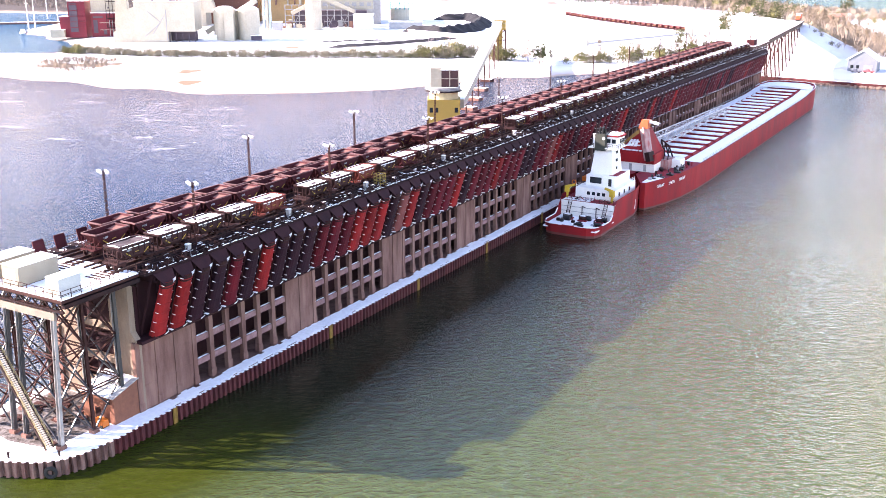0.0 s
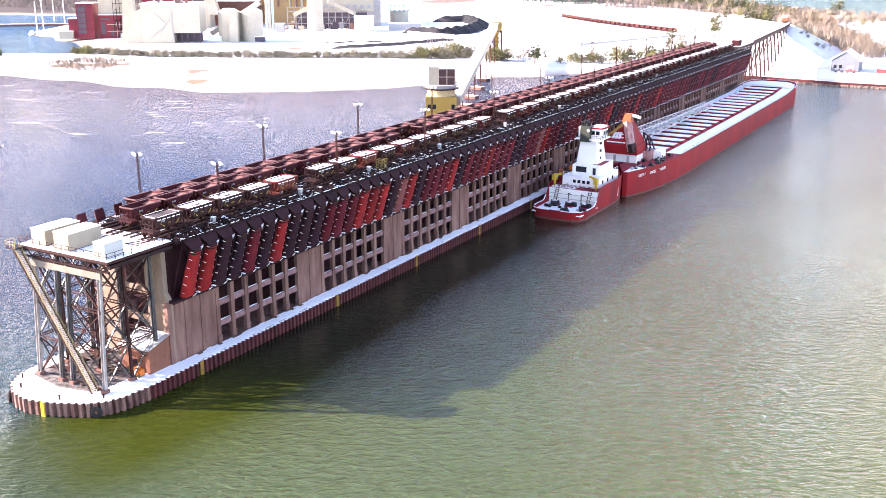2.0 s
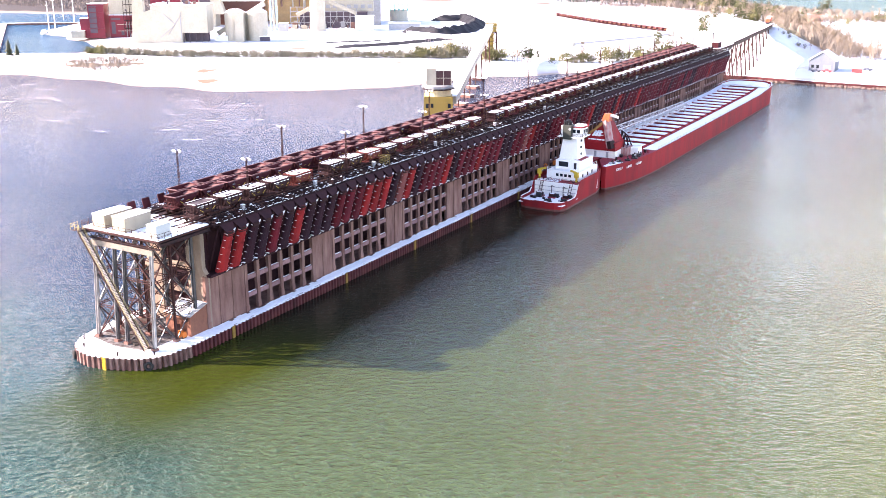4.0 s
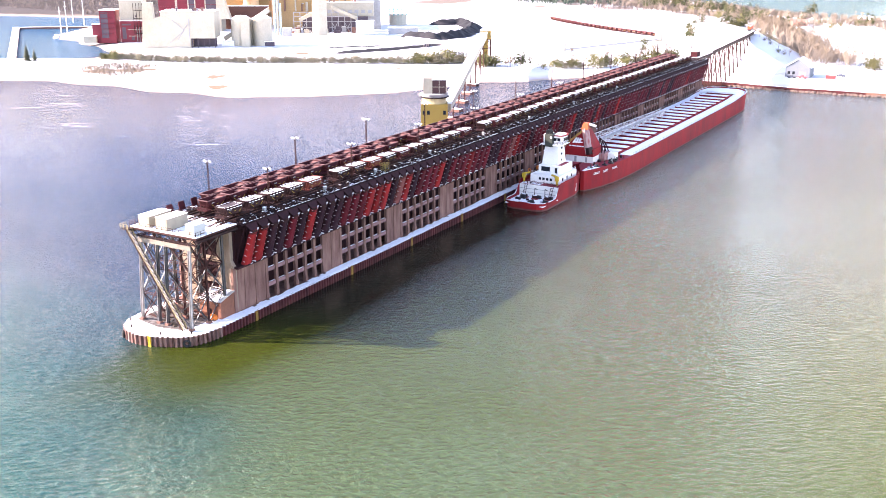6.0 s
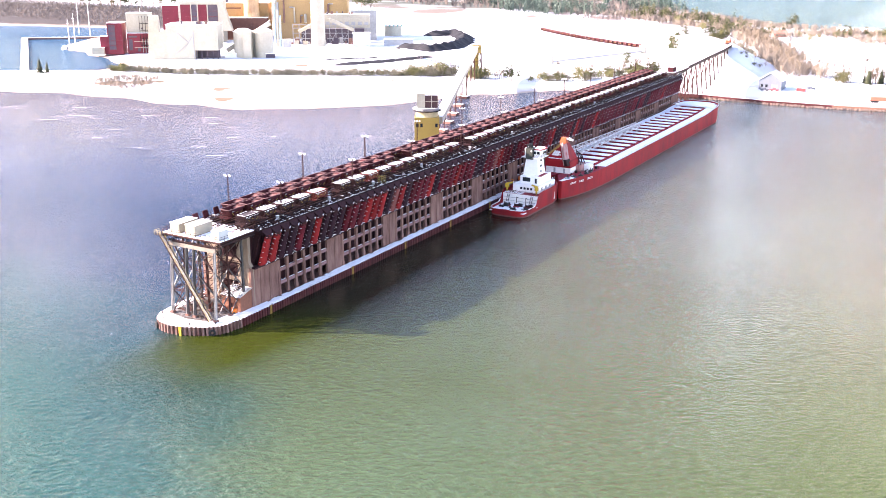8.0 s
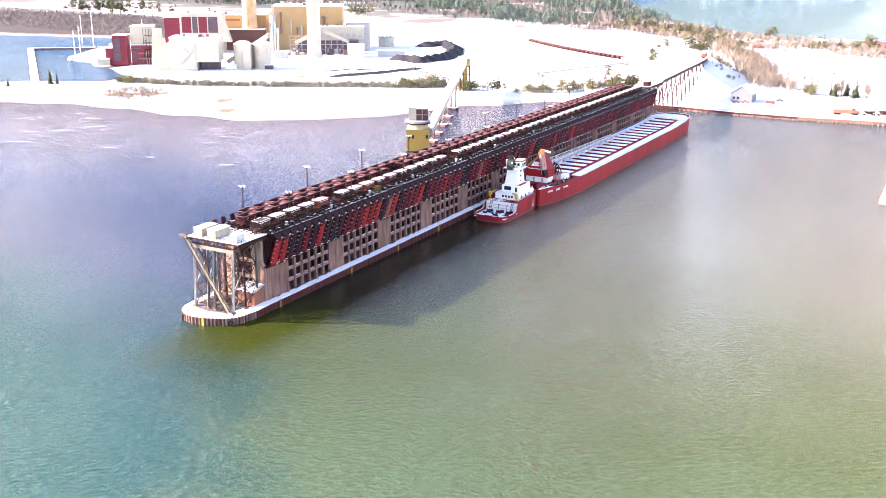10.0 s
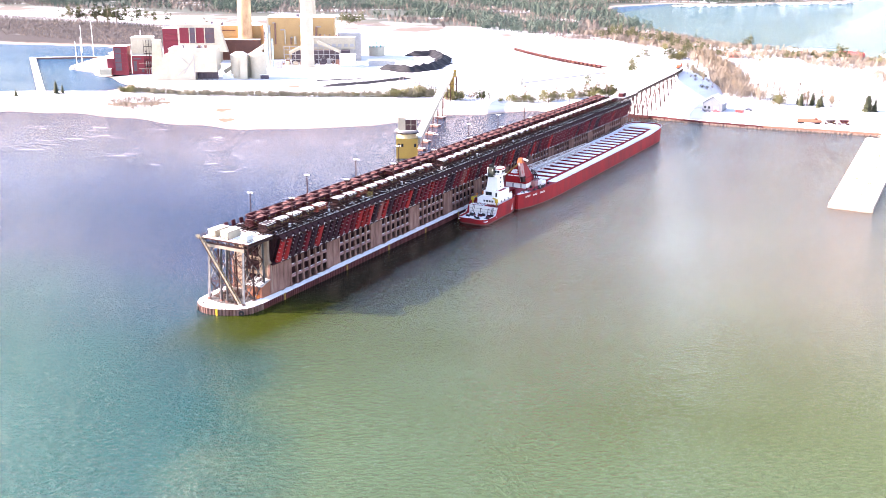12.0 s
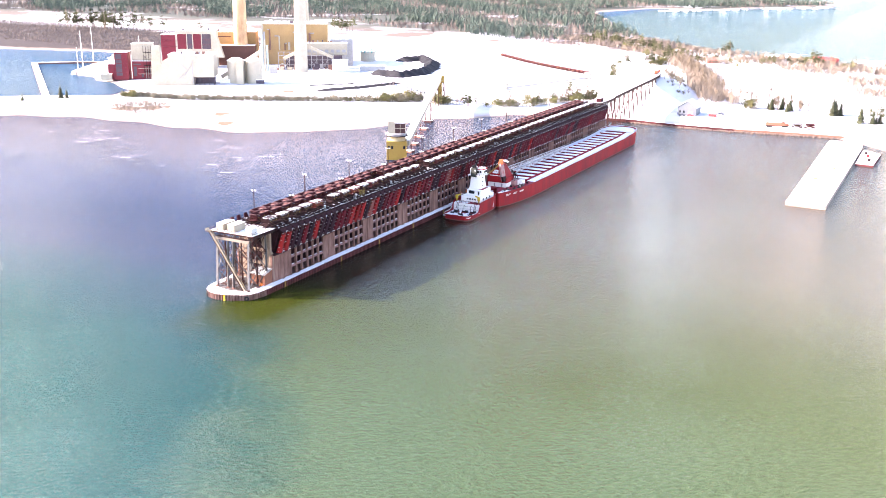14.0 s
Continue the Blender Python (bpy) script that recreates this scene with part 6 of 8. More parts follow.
for x in (8, 16, 30, 44, 56):
    sh = Shape()
    sh.box(x, x + 3, 8, 12, 45.4, 47.6 + (x % 3) * 0.8, CLAD_AND_SHADE if x % 4 else CREAM)
    part("roof_fan", sh, t)
panel(t, "corner_strip", 0.0, 2.0, 2, 44.6, CREAM, 0.3)
t = block("coal_gallery", -396.9, 588.6, 44, 8, 16, 27.8, CREAM, "cream clad coal gallery", ribs=5, courses=6)
for k in range(7):
    panel(t, "gallery_window", 3 + k * 6, 6.5 + k * 6, 18.5, 21.5, GREY, 0.2)
# dark box behind the frame posts paints the open bay's shade
block("frame_back", -409, 572, 58, 10, 2, 15.5, CLAD_AND_SHADE, "dark box standing in for the shade of an open steel bay", roof=False)
for k in range(11):
    sh = Shape()
    sh.box(k * 5.6, k * 5.6 + 0.6, 0, 0.6, 2, 20, GREY)
    part("frame_post", sh, plant, at=at_plant(-411.3, 562))
for z in (7, 12, 16.5, 20):
    sh = Shape()
    sh.box(0, 57, 0.1, 0.5, z, z + 0.5, GREY)
    part("frame_beam", sh, plant, at=at_plant(-411.3, 562))
for k in (1, 3, 6, 8):
    sh = Shape()
    sh.beam((k * 5.6, 0.2, 2), (k * 5.6 + 5.6, 0.2, 12), 0.25, 0.35, GREY)
    sh.beam((k * 5.6 + 5.6, 0.2, 2), (k * 5.6, 0.2, 12), 0.25, 0.35, GREY)
    part("frame_brace", sh, plant, at=at_plant(-411.3, 562))
for a_, c_ in (((26, -4, 24), (6, -6, 14)), ((34, -4, 25), (56, -2, 15))):
    sh = Shape()
    sh.beam(a_, c_, 3.4, 2.8, CREAM)
    part("feeder_gallery", sh, plant, "sloping cream feeder gallery", at=at_plant(-411.3, 562))
block("grey_house", -383.9, 616.5, 24, 18, 2, 30.6, GREY, "grey clad tower block", ribs=4, courses=7)
block("white_shed", -352.5, 573.2, 15.4, 12, 2, 13.6, WHITE_PAINT, "white walled shed")
block("grey_box", -399.6, 531.7, 7.2, 6, 2, 9, GREY)
block("long_store", -330, 590, 26, 8, 2, 8, GREY)
sh = Shape()
sh.tube((0, 0, 2), (0, 0, 13), 8.5, CREAM, 18)
part("tank", sh, plant, "cream storage tank", at=at_plant(-378, 682))
for k in range(5):
    sh = Shape()
    sh.beam((-8 + k * 4, -8.2, 12), (-8 + k * 4, -8.2, 19), 0.7, 0.5, TEAL)
    sh.beam((-8 + k * 4, -8.2, 12.5), (-4 + k * 4, -8.2, 18.5), 0.5, 0.5, TEAL)
    part("teal_frame", sh, plant, "teal steel framing", at=at_plant(-378, 682))
for k, m in enumerate((mat("pipe_blue", (0.40, 0.50, 0.52), 0.5), CREAM, MATS["pipe_blue"])):
    sh = Shape()
    sh.tube((k * 2.4, 0, 2), (k * 2.4, 0, 40 - k * 5), 1.0, m, 10)
    part("pipe_riser", sh, plant, at=at_plant(-407, 531))
STACK_TAN = mat("stack_tan", (0.62, 0.46, 0.27), 0.7, second=(0.38, 0.18, 0.09), scale=0.12, amount=0.8, streak=0.4)
for (x, y), r, top, m in (((-475, 582), 7.6, 116, STACK_TAN), ((-378, 556), 6.4, 120, CREAM), ((-458, 677), 4.2, 118, CREAM)):
    sh = Shape()
    sh.tube((x, y, 2), (x, y, top), r, m, 28, r * 0.8)
    st = part("stack", sh, plant, "tall tan concrete stack" if x == -475 else "tall pale concrete stack")
    for z in (28, 52, 76):
        sh = Shape()
        k = r * (1 - 0.2 * z / top)
        sh.tube((x, y, z), (x, y, z + 0.7), k + 0.25, m, 28)
        part("band", sh, st)
for x, y in ((-376, 452), (-362.5, 461)):
    sh = Shape()
    sh.tube((0, 0, 2), (0, 0, 23.5), 7.4, CREAM, 24)
    sh.tube((0, 0, 23.5), (0, 0, 25.5), 7.4, SNOW, 24, 4.0)
    part("silo", sh, plant, "cream silo capped with snow", at=(x, y, 0))
sh = Shape()
sh.box(-1.2, 5.0, -7.6, 0, 2, 24.5, CREAM)
part("silo_stair_tower", sh, plant, at=at_plant(-372, 450))
sh = Shape()
sh.beam((-394, 452, 7), (-366, 474, 29), 4.0, 3.6, CREAM)
sh.beam((-394, 452, 8.9), (-366, 474, 30.9), 4.2, 0.3, SNOW)
part("silo_gallery", sh, plant, "sloping cream silo gallery")
for u in (0.3, 0.6):
    p = Vector((-394, 452, 7)).lerp(Vector((-366, 474, 29)), u)
    sh = Shape()
    sh.beam((p.x, p.y, 2), (p.x, p.y, p.z - 1.6), 0.7, 0.7, GREY)
    part("gallery_bent", sh, plant)
block("silo_block", -384, 449, 25, 8, 2, 22.5, CREAM, "cream block between the silos", ribs=5)
block("silo_foot", -386, 440, 18, 5, 2, 6, WHITE_PAINT)
block("dark_bin", -357, 456, 7, 5, 2, 6, CLAD_AND_SHADE)

rng = random.Random(5)
RUSTY_CLAD = mat("rusty_cladding", (0.24, 0.13, 0.10), 0.8, second=(0.14, 0.08, 0.07), scale=0.2, amount=0.7)
for i in range(44):                           # small equipment along the foot of the plant
    u, v = rng.choice(((rng.uniform(-2, 60), rng.uniform(-9, -3)), (rng.uniform(2, 58), rng.uniform(-3, 1))))
    w, d, h = rng.uniform(1.2, 4.5), rng.uniform(1.2, 3.5), rng.uniform(1.5, 7)
    sh = Shape()
    sh.box(0, w, 0, d, 2, 2 + h, rng.choice((CLAD_AND_SHADE, GREY, RUSTY_CLAD, CREAM)))
    p = Vector((-411.3, 562, 0)) + PU * u + PV * v
    part("equipment", sh, plant, at=at_plant(p.x, p.y))
for i in range(9):                            # ducts and pipes up the boiler house front
    u, h = 4 + i * 6.5 + rng.uniform(-2, 2), rng.uniform(24, 42)
    sh = Shape()
    sh.tube((u, -1.2, 18), (u, -1.2, h), rng.uniform(0.5, 1.2), rng.choice((GREY, RUSTY_CLAD, CREAM)), 8)
    sh.tube((u, -1.2, h), (u + rng.uniform(-5, 5), -0.2, h), 0.5, GREY, 8)
    part("pipe_riser", sh, plant, at=at_plant(-454.5, 591.7))
for z in (9, 15, 21, 27):                     # platforms on the crimson hall
    sh = Shape()
    sh.box(12, 19.5, -3.2, 0, z, z + 0.3, STEEL_DARK)
    for k in range(4):
        sh.beam((12 + k * 2.4, -3.1, z), (12 + k * 2.4, -3.1, z + 6), 0.3, 0.3, STEEL_DARK)
    part("platform", sh, plant, at=at_plant(-479.5, 426.0))
for x0, z0, w, h in ((1.5, 5, 3, 9), (8.5, 4, 2.2, 3), (1.5, 15.5, 7, 1.2)):
    sh = Shape()
    sh.box(x0, x0 + w, -0.25, -0.02, z0, z0 + h, CLAD_AND_SHADE)
    part("louvre", sh, plant, at=at_plant(-479.5, 426.0))
for i in range(26):                           # roof vents and rails
    x0, y0, top = rng.choice(((-508, 518, 40.5), (-418, 408.8, 29.6), (-507.5, 571.7, 36.1), (-396.9, 588.6, 28.2)))
    p = Vector((x0, y0, 0)) + PU * rng.uniform(2, 36) + PV * rng.uniform(1, 6)
    sh = Shape()
    sh.box(0, rng.uniform(0.8, 2.5), 0, 1.5, top, top + rng.uniform(0.8, 3), rng.choice((GREY, CLAD_AND_SHADE, RUSTY_CLAD)))
    part("roof_vent", sh, plant, at=at_plant(p.x, p.y))

# ---------------------------------------------------------------- trees
BARK = mat("bark", (0.20, 0.15, 0.12), 0.9, second=(0.30, 0.25, 0.20), scale=2.0, amount=0.6)
TWIG = mat("bare_twigs", (0.24, 0.195, 0.155), 0.9, second=(0.17, 0.138, 0.110), scale=0.08, amount=0.8, vary=0.4)
BIRCH_TWIG = mat("birch_twigs", (0.25, 0.198, 0.142), 0.9, second=(0.16, 0.118, 0.082), scale=0.08, amount=0.8, vary=0.4)
# distance haze put into the far woods' colours: lighter, bluer needles and paler twigs
HAZY_NEEDLE = mat("far_needles", (0.078, 0.112, 0.086), 0.9, second=(0.048, 0.072, 0.064), scale=0.02, amount=0.8)
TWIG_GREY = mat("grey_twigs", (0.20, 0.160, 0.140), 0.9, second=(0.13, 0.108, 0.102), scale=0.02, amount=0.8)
NEEDLE = mat("needles", (0.078, 0.085, 0.046), 0.85, second=(0.045, 0.056, 0.032), scale=0.8, amount=0.8, vary=0.4)
PINE_LEAF = mat("pine_needles", (0.080, 0.085, 0.032), 0.85, second=(0.035, 0.046, 0.020), scale=0.8, amount=0.8, vary=0.4)
SHRUB_LEAF = mat("shrub_foliage", (0.25, 0.22, 0.16), 0.9, second=(0.15, 0.145, 0.10), scale=0.3, amount=0.9, vary=0.5)
OLIVE_LEAF = mat("olive_foliage", (0.17, 0.155, 0.060), 0.9, second=(0.085, 0.090, 0.040), scale=0.3, amount=0.9, vary=0.5)


def sliver(sh, p, d, w, material):
    p, d = Vector(p), Vector(d)
    side = d.cross(Vector((0.3, 0.9, 0.2))).normalized() * w
    sh.add([p - side, p + side, p + d], [(0, 1, 2)], material)


def bare_tree(seed, h):
    rng_ = random.Random(seed)
    trunk, crown = Shape(), Shape()
    lean = Vector((rng_.uniform(-0.06, 0.06) * h, rng_.uniform(-0.06, 0.06) * h, h * 0.9))
    trunk.tube((0, 0, -0.3), lean, 0.013 * h + 0.04, BARK, 5, 0.03)
    for i in range(13):
        t = rng_.uniform(0.28, 0.95)
        a = rng_.uniform(0, 6.283)
        p = lean * t
        d = Vector((math.cos(a), math.sin(a), rng_.uniform(0.9, 1.9))).normalized() * h * rng_.uniform(0.18, 0.34) * (1.15 - 0.5 * t)
        trunk.tube(p, p + d, 0.05, BARK, 3, 0.015)
        for j in range(8):
            q = p + d * rng_.uniform(0.25, 1.0)
            e = Vector((rng_.uniform(-1, 1), rng_.uniform(-1, 1), rng_.uniform(0.2, 1.4))) * h * 0.085
            sliver(crown, q, e, 0.08, BIRCH_TWIG)
            for _ in range(2):
                sliver(crown, q + e * rng_.uniform(0.3, 0.9), Vector((rng_.uniform(-1, 1), rng_.uniform(-1, 1), rng_.uniform(-0.1, 1))) * h * 0.06, 0.09, BIRCH_TWIG)
    return trunk.mesh("trunk"), crown.mesh("crown")


def spruce(seed, h, slim=0.28, leaf=None):
    rng_ = random.Random(seed)
    trunk, crown = Shape(), Shape()
    trunk.tube((0, 0, -0.3), (0, 0, h * 0.97), 0.02 * h, BARK, 5, 0.02)
    n = int(h * 1.9)
    for i in range(n):
        t = i / (n - 1)
        z = h * (0.1 + 0.88 * t)
        r = h * slim * (1.05 - t) * rng_.uniform(0.75, 1.15)
        m = 9 if t < 0.7 else 6
        for j in range(m):
            a = 6.283 * (j + rng_.uniform(-0.4, 0.4)) / m
            rr = r * rng_.uniform(0.6, 1.15)
            tip = Vector((math.cos(a) * rr, math.sin(a) * rr, z - rr * rng_.uniform(0.25, 0.55)))
            w = 0.34 * rr + 0.12
            s1 = Vector((-math.sin(a), math.cos(a), 0)) * w
            root = Vector((0, 0, z + 0.05 * h * (1 - t)))
            midp = root.lerp(tip, 0.6)
            crown.add([root, midp - s1, tip, midp + s1], [(0, 1, 2), (0, 2, 3)], leaf or NEEDLE)
    return trunk.mesh("trunk"), crown.mesh("crown")


def pine(seed, h):
    """An open-crowned pine: bare trunk, limbs, uneven clumps of needles."""
    rng_ = random.Random(seed)
    trunk, crown = Shape(), Shape()
    top = Vector((rng_.uniform(-0.4, 0.4), rng_.uniform(-0.4, 0.4), h * 0.92))
    trunk.tube((0, 0, -0.3), top, 0.022 * h, BARK, 6, 0.05)
    for i in range(15):
        t = rng_.uniform(0.38, 1.0)
        a = rng_.uniform(0, 6.283)
        d = Vector((math.cos(a), math.sin(a), rng_.uniform(0.0, 0.5))) * h * 0.24 * (1.25 - 0.75 * t) * rng_.uniform(0.6, 1.2)
        p = top * t
        trunk.tube(p, p + d, 0.07, BARK, 3, 0.03)
        c = p + d
        for j in range(26):
            v = Vector((rng_.gauss(0, 1), rng_.gauss(0, 1), rng_.gauss(0, 0.55))) * h * 0.055
            e = Vector((rng_.uniform(-1, 1), rng_.uniform(-1, 1), rng_.uniform(-0.2, 0.9))).normalized() * h * 0.05
            sliver(crown, c + v, e, h * 0.017, PINE_LEAF)
    return trunk.mesh("trunk"), crown.mesh("crown")


def shrub(seed, h, material):
    rng_ = random.Random(seed)
    trunk, crown = Shape(), Shape()
    for i in range(5):
        a = rng_.uniform(0, 6.283)
        d = Vector((math.cos(a) * 0.5, math.sin(a) * 0.5, 1)).normalized() * h * rng_.uniform(0.5, 0.8)
        trunk.tube((0, 0, -0.2), d, 0.06, BARK, 4, 0.02)
    for j in range(210):
        v = Vector((rng_.gauss(0, 0.27), rng_.gauss(0, 0.27), 0.5 + rng_.gauss(0, 0.22))) * h
        v.z = max(v.z, 0.05)
        sliver(crown, v, Vector((rng_.uniform(-1, 1), rng_.uniform(-1, 1), rng_.uniform(0.1, 1))).normalized() * h * 0.16, h * 0.05, material)
    return trunk.mesh("stem"), crown.mesh("foliage")


KINDS = {
    "bare_tree": ([bare_tree(i, h) for i, h in enumerate((8.5, 10.0, 7.2, 11.5))], "leafless tan birch tree standing in snow", "tree", "bare trees by the bank"),
    "spruce_tree": ([spruce(10 + i, h) for i, h in enumerate((9.0, 11.0, 7.5))], "dark green spruce tree standing in snow", "tree", "spruces on the shore"),
    "pine_tree": ([pine(20 + i, h) for i, h in enumerate((10.0, 12.0, 9.0))], "olive green pine tree with an open crown", "tree", "pines behind the beach"),
    "shrub": ([shrub(30 + i, h, SHRUB_LEAF) for i, h in enumerate((3.4, 4.2, 2.8))], "olive and brown shrub in the hedge row", "shrub", "hedge row before the plant"),
    "olive_tree": ([shrub(40 + i, h, OLIVE_LEAF) for i, h in enumerate((5.6, 7.0, 4.6))], "dense olive green cedar behind the beach", "tree", "cedars behind the beach"),
}


def ground_at(x, y):
    return float(land_z(np.array([x]), np.array([y]))[0])


def plant_tree(kind, x, y, rng_, size=1.0):
    meshes, label, category, group = KINDS[kind]
    a, c = rng_.choice(meshes)
    t = thing(kind, label, category, group=group)
    k = size * rng_.uniform(0.8, 1.25)
    t.matrix_basis = pose(x, y, ground_at(x, y) - 0.1, 0, 0, rng_.uniform(0, 360)) @ Matrix.Diagonal((k, k, k * rng_.uniform(0.9, 1.15), 1))
    part(a.name.split(".")[0], a, t)
    part(c.name.split(".")[0], c, t)


def along(points, u):
    """The place at share u of a bent line."""
    lengths = [math.hypot(c[0] - a[0], c[1] - a[1]) for a, c in zip(points, points[1:])]
    d = u * sum(lengths)
    for (a, c), k in zip(zip(points, points[1:]), lengths):
        if d <= k:
            break
        d -= k
    return a[0] + (c[0] - a[0]) * min(1, d / k), a[1] + (c[1] - a[1]) * min(1, d / k)


rng = random.Random(77)
HEDGE = ((-400, 333), (-343, 346), (-296, 367), (-240, 394), (-172, 436))
for i in range(270):                          # hedge in front of the plant
    x, y = along(HEDGE, (i + rng.random()) / 270)
    kind = "olive_tree" if x > -225 and rng.random() < 0.5 or x < -385 else "shrub"
    plant_tree(kind, x, y + rng.uniform(-2.5, 2.5), rng, (0.75 if kind == "olive_tree" else 1.0) * (1.35 if x > -200 else 1.0))
for x, y in ((-447, 272), (-434, 299), (-432.5, 304)):
    plant_tree("spruce_tree", x, y, rng, 0.95)
for x, y, n, kind, size in ((-150, 430, 9, "olive_tree", 1.2), (-127, 428, 7, "pine_tree", 0.95), (-136, 432, 5, "bare_tree", 0.9)):
    for i in range(n):
        plant_tree(kind, x + rng.gauss(0, 4), y + rng.gauss(0, 3), rng, size)
for i in range(74):                           # olive scrub and pines behind the dock
    x, y = along(((-112, 440), (-88, 456), (-66, 500), (-52, 520)), rng.random())
    plant_tree(rng.choice(("olive_tree", "olive_tree", "olive_tree", "shrub", "bare_tree", "bare_tree")), x + rng.uniform(-4, 4), y + rng.uniform(-5, 5), rng, 1.0)
plant_tree("pine_tree", -70, 507, rng, 1.5)
BELT = ((30, 552), (6, 594), (-6, 640), (-22, 700), (-45, 760), (-84, 842))
for i in range(170):                          # golden birches along the foot of the bank
    u = rng.random()
    x, y = along(BELT, u)
    plant_tree("bare_tree", x + 4 + abs(rng.gauss(0, 9 + 8 * (u < 0.35))), y + rng.uniform(-6, 8), rng, 1.15)
for i in range(26):
    plant_tree(rng.choice(("olive_tree", "pine_tree")), -92 + rng.gauss(0, 7), 826 + rng.gauss(0, 9), rng, 1.0)
for i in range(60):
    x, y = along(((10, 560), (-4, 600), (-14, 650), (-40, 730)), rng.random())
    plant_tree(rng.choice(("shrub", "shrub", "bare_tree")), x - 6 + rng.gauss(0, 5), y + rng.uniform(-8, 8), rng, 0.8)
for x, y, n, kinds in ((70, 536, 7, ("bare_tree", "olive_tree", "shrub")), (84, 545, 3, ("spruce_tree",)), (88, 542, 8, ("bare_tree",)), (98, 540, 9, ("spruce_tree", "bare_tree", "bare_tree")),
                       (108, 542, 9, ("bare_tree",)), (131, 535, 4, ("spruce_tree",)), (165, 507, 7, ("spruce_tree", "pine_tree"))):
    for i in range(n):
        plant_tree(rng.choice(kinds), x + rng.gauss(0, 4), y + rng.gauss(0, 5), rng, 1.15)
for x, y, n, kinds, size in ((-81, 658, 5, ("bare_tree", "pine_tree"), 1.3), (-108, 770, 5, ("pine_tree", "bare_tree"), 1.2), (-100, 712, 4, ("pine_tree",), 1.2)):
    for i in range(n):
        plant_tree(rng.choice(kinds), x + rng.gauss(0, 5), y + rng.gauss(0, 6), rng, size)
GROVE = ((-245, 1048), (-206, 1028), (-158, 996), (-120, 940), (-72, 880), (-45, 862), (-4, 870), (31, 898), (70, 888), (110, 880))
for i in range(190):                          # belt of pines and birches before the lake
    x, y = along(GROVE, rng.random())
    west = x < -120
    kind = rng.choice(("pine_tree",) * (4 if west else 1) + ("olive_tree", "bare_tree", "bare_tree"))
    plant_tree(kind, x + rng.gauss(0, 9), y + rng.gauss(0, 16), rng, 1.05 if kind == "pine_tree" else 1.0)
for x, y, n in ((-51, 1000, 5), (69, 891, 5), (-160, 996, 8), (-206, 1029, 9), (-245, 1050, 9)):
    for i in range(n):
        plant_tree("pine_tree", x + rng.gauss(0, 9), y + rng.gauss(0, 9), rng, 1.3)
for i in range(44):                           # tall dark pines beyond the marsh
    plant_tree("pine_tree", -975 + rng.gauss(0, 48), 868 + rng.gauss(0, 12), rng, 2.1)
for i in range(16):
    plant_tree("pine_tree", -652 + rng.gauss(0, 12), 1036 + rng.gauss(0, 9), rng, 1.5)


def far_woods(name, label, count, area, shape, material, seed, keep, scale=1.0):
    """Woods too far to tell tree from tree, joined into one mesh."""
    r = np.random.RandomState(seed)
    base_v = np.array([tuple(v) for v in shape.v])
    x = r.uniform(area[0], area[1], count * 6)
    y = r.uniform(area[2], area[3], count * 6)
    ok = (shore_distance(x, y) > 12) & (bank_height(x, y) < 9) & keep(x, y)
    x, y = x[ok][:count], y[ok][:count]
    z = land_z(x, y)
    turn, size = r.uniform(0, 6.28, len(x)), r.uniform(0.65, 1.3, len(x)) * scale
    c, s_ = np.cos(turn) * size, np.sin(turn) * size
    v = np.empty((len(x), len(base_v), 3))
    v[:, :, 0] = x[:, None] + c[:, None] * base_v[:, 0] - s_[:, None] * base_v[:, 1]
    v[:, :, 1] = y[:, None] + s_[:, None] * base_v[:, 0] + c[:, None] * base_v[:, 1]
    v[:, :, 2] = z[:, None] + size[:, None] * base_v[:, 2]
    n = len(base_v)
    faces = [tuple(i + k * n for i in f) for k in range(len(x)) for f in shape.f]
    me = bpy.data.meshes.new(name)
    me.from_pydata(v.reshape(-1, 3).tolist(), [], faces)
    me.materials.append(material)
    me.update()
    solo(name, me, label, "woods", kind="stuff")


def simple_conifer():
    sh = Shape()
    rng_ = random.Random(5)
    for z, r, h in ((1.2, 2.3, 4.2), (3.8, 1.8, 4.0), (6.6, 1.2, 4.4)):
        ring_ = [(math.cos(a) * r * rng_.uniform(0.7, 1.2), math.sin(a) * r * rng_.uniform(0.7, 1.2), z + rng_.uniform(-0.5, 0.5)) for a in (6.283 * i / 6 for i in range(6))]
        sh.add(ring_ + [(0, 0, z + h)], [(i, (i + 1) % 6, 6) for i in range(6)], NEEDLE)
    return sh


def simple_round():
    sh = Shape()
    rng_ = random.Random(8)
    for k in range(24):
        z = rng_.uniform(2.5, 11.0)
        r = 1.9 * math.sin(min(1.0, (z - 1.5) / 9.8) * 2.75) + 0.2
        a = rng_.uniform(0, 6.283)
        p = Vector((math.cos(a) * r * rng_.uniform(0.3, 1), math.sin(a) * r * rng_.uniform(0.3, 1), z))
        sliver(sh, p, Vector((rng_.uniform(-1, 1), rng_.uniform(-1, 1), rng_.uniform(-0.2, 0.8))) * 1.9, 0.75, PINE_LEAF)
    sh.tube((0, 0, 0), (0, 0, 7), 0.25, PINE_LEAF, 3)
    return sh


def simple_bare():
    sh = Shape()
    rng_ = random.Random(6)
    for k in range(18):
        a, r = rng_.uniform(0, 6.283), rng_.uniform(0.2, 2.0)
        p = Vector((math.cos(a) * r * 0.4, math.sin(a) * r * 0.4, rng_.uniform(0, 3.5)))
        sliver(sh, p, Vector((math.cos(a) * r, math.sin(a) * r, rng_.uniform(2.0, 5.5))), 0.12, TWIG_GREY)
    return sh


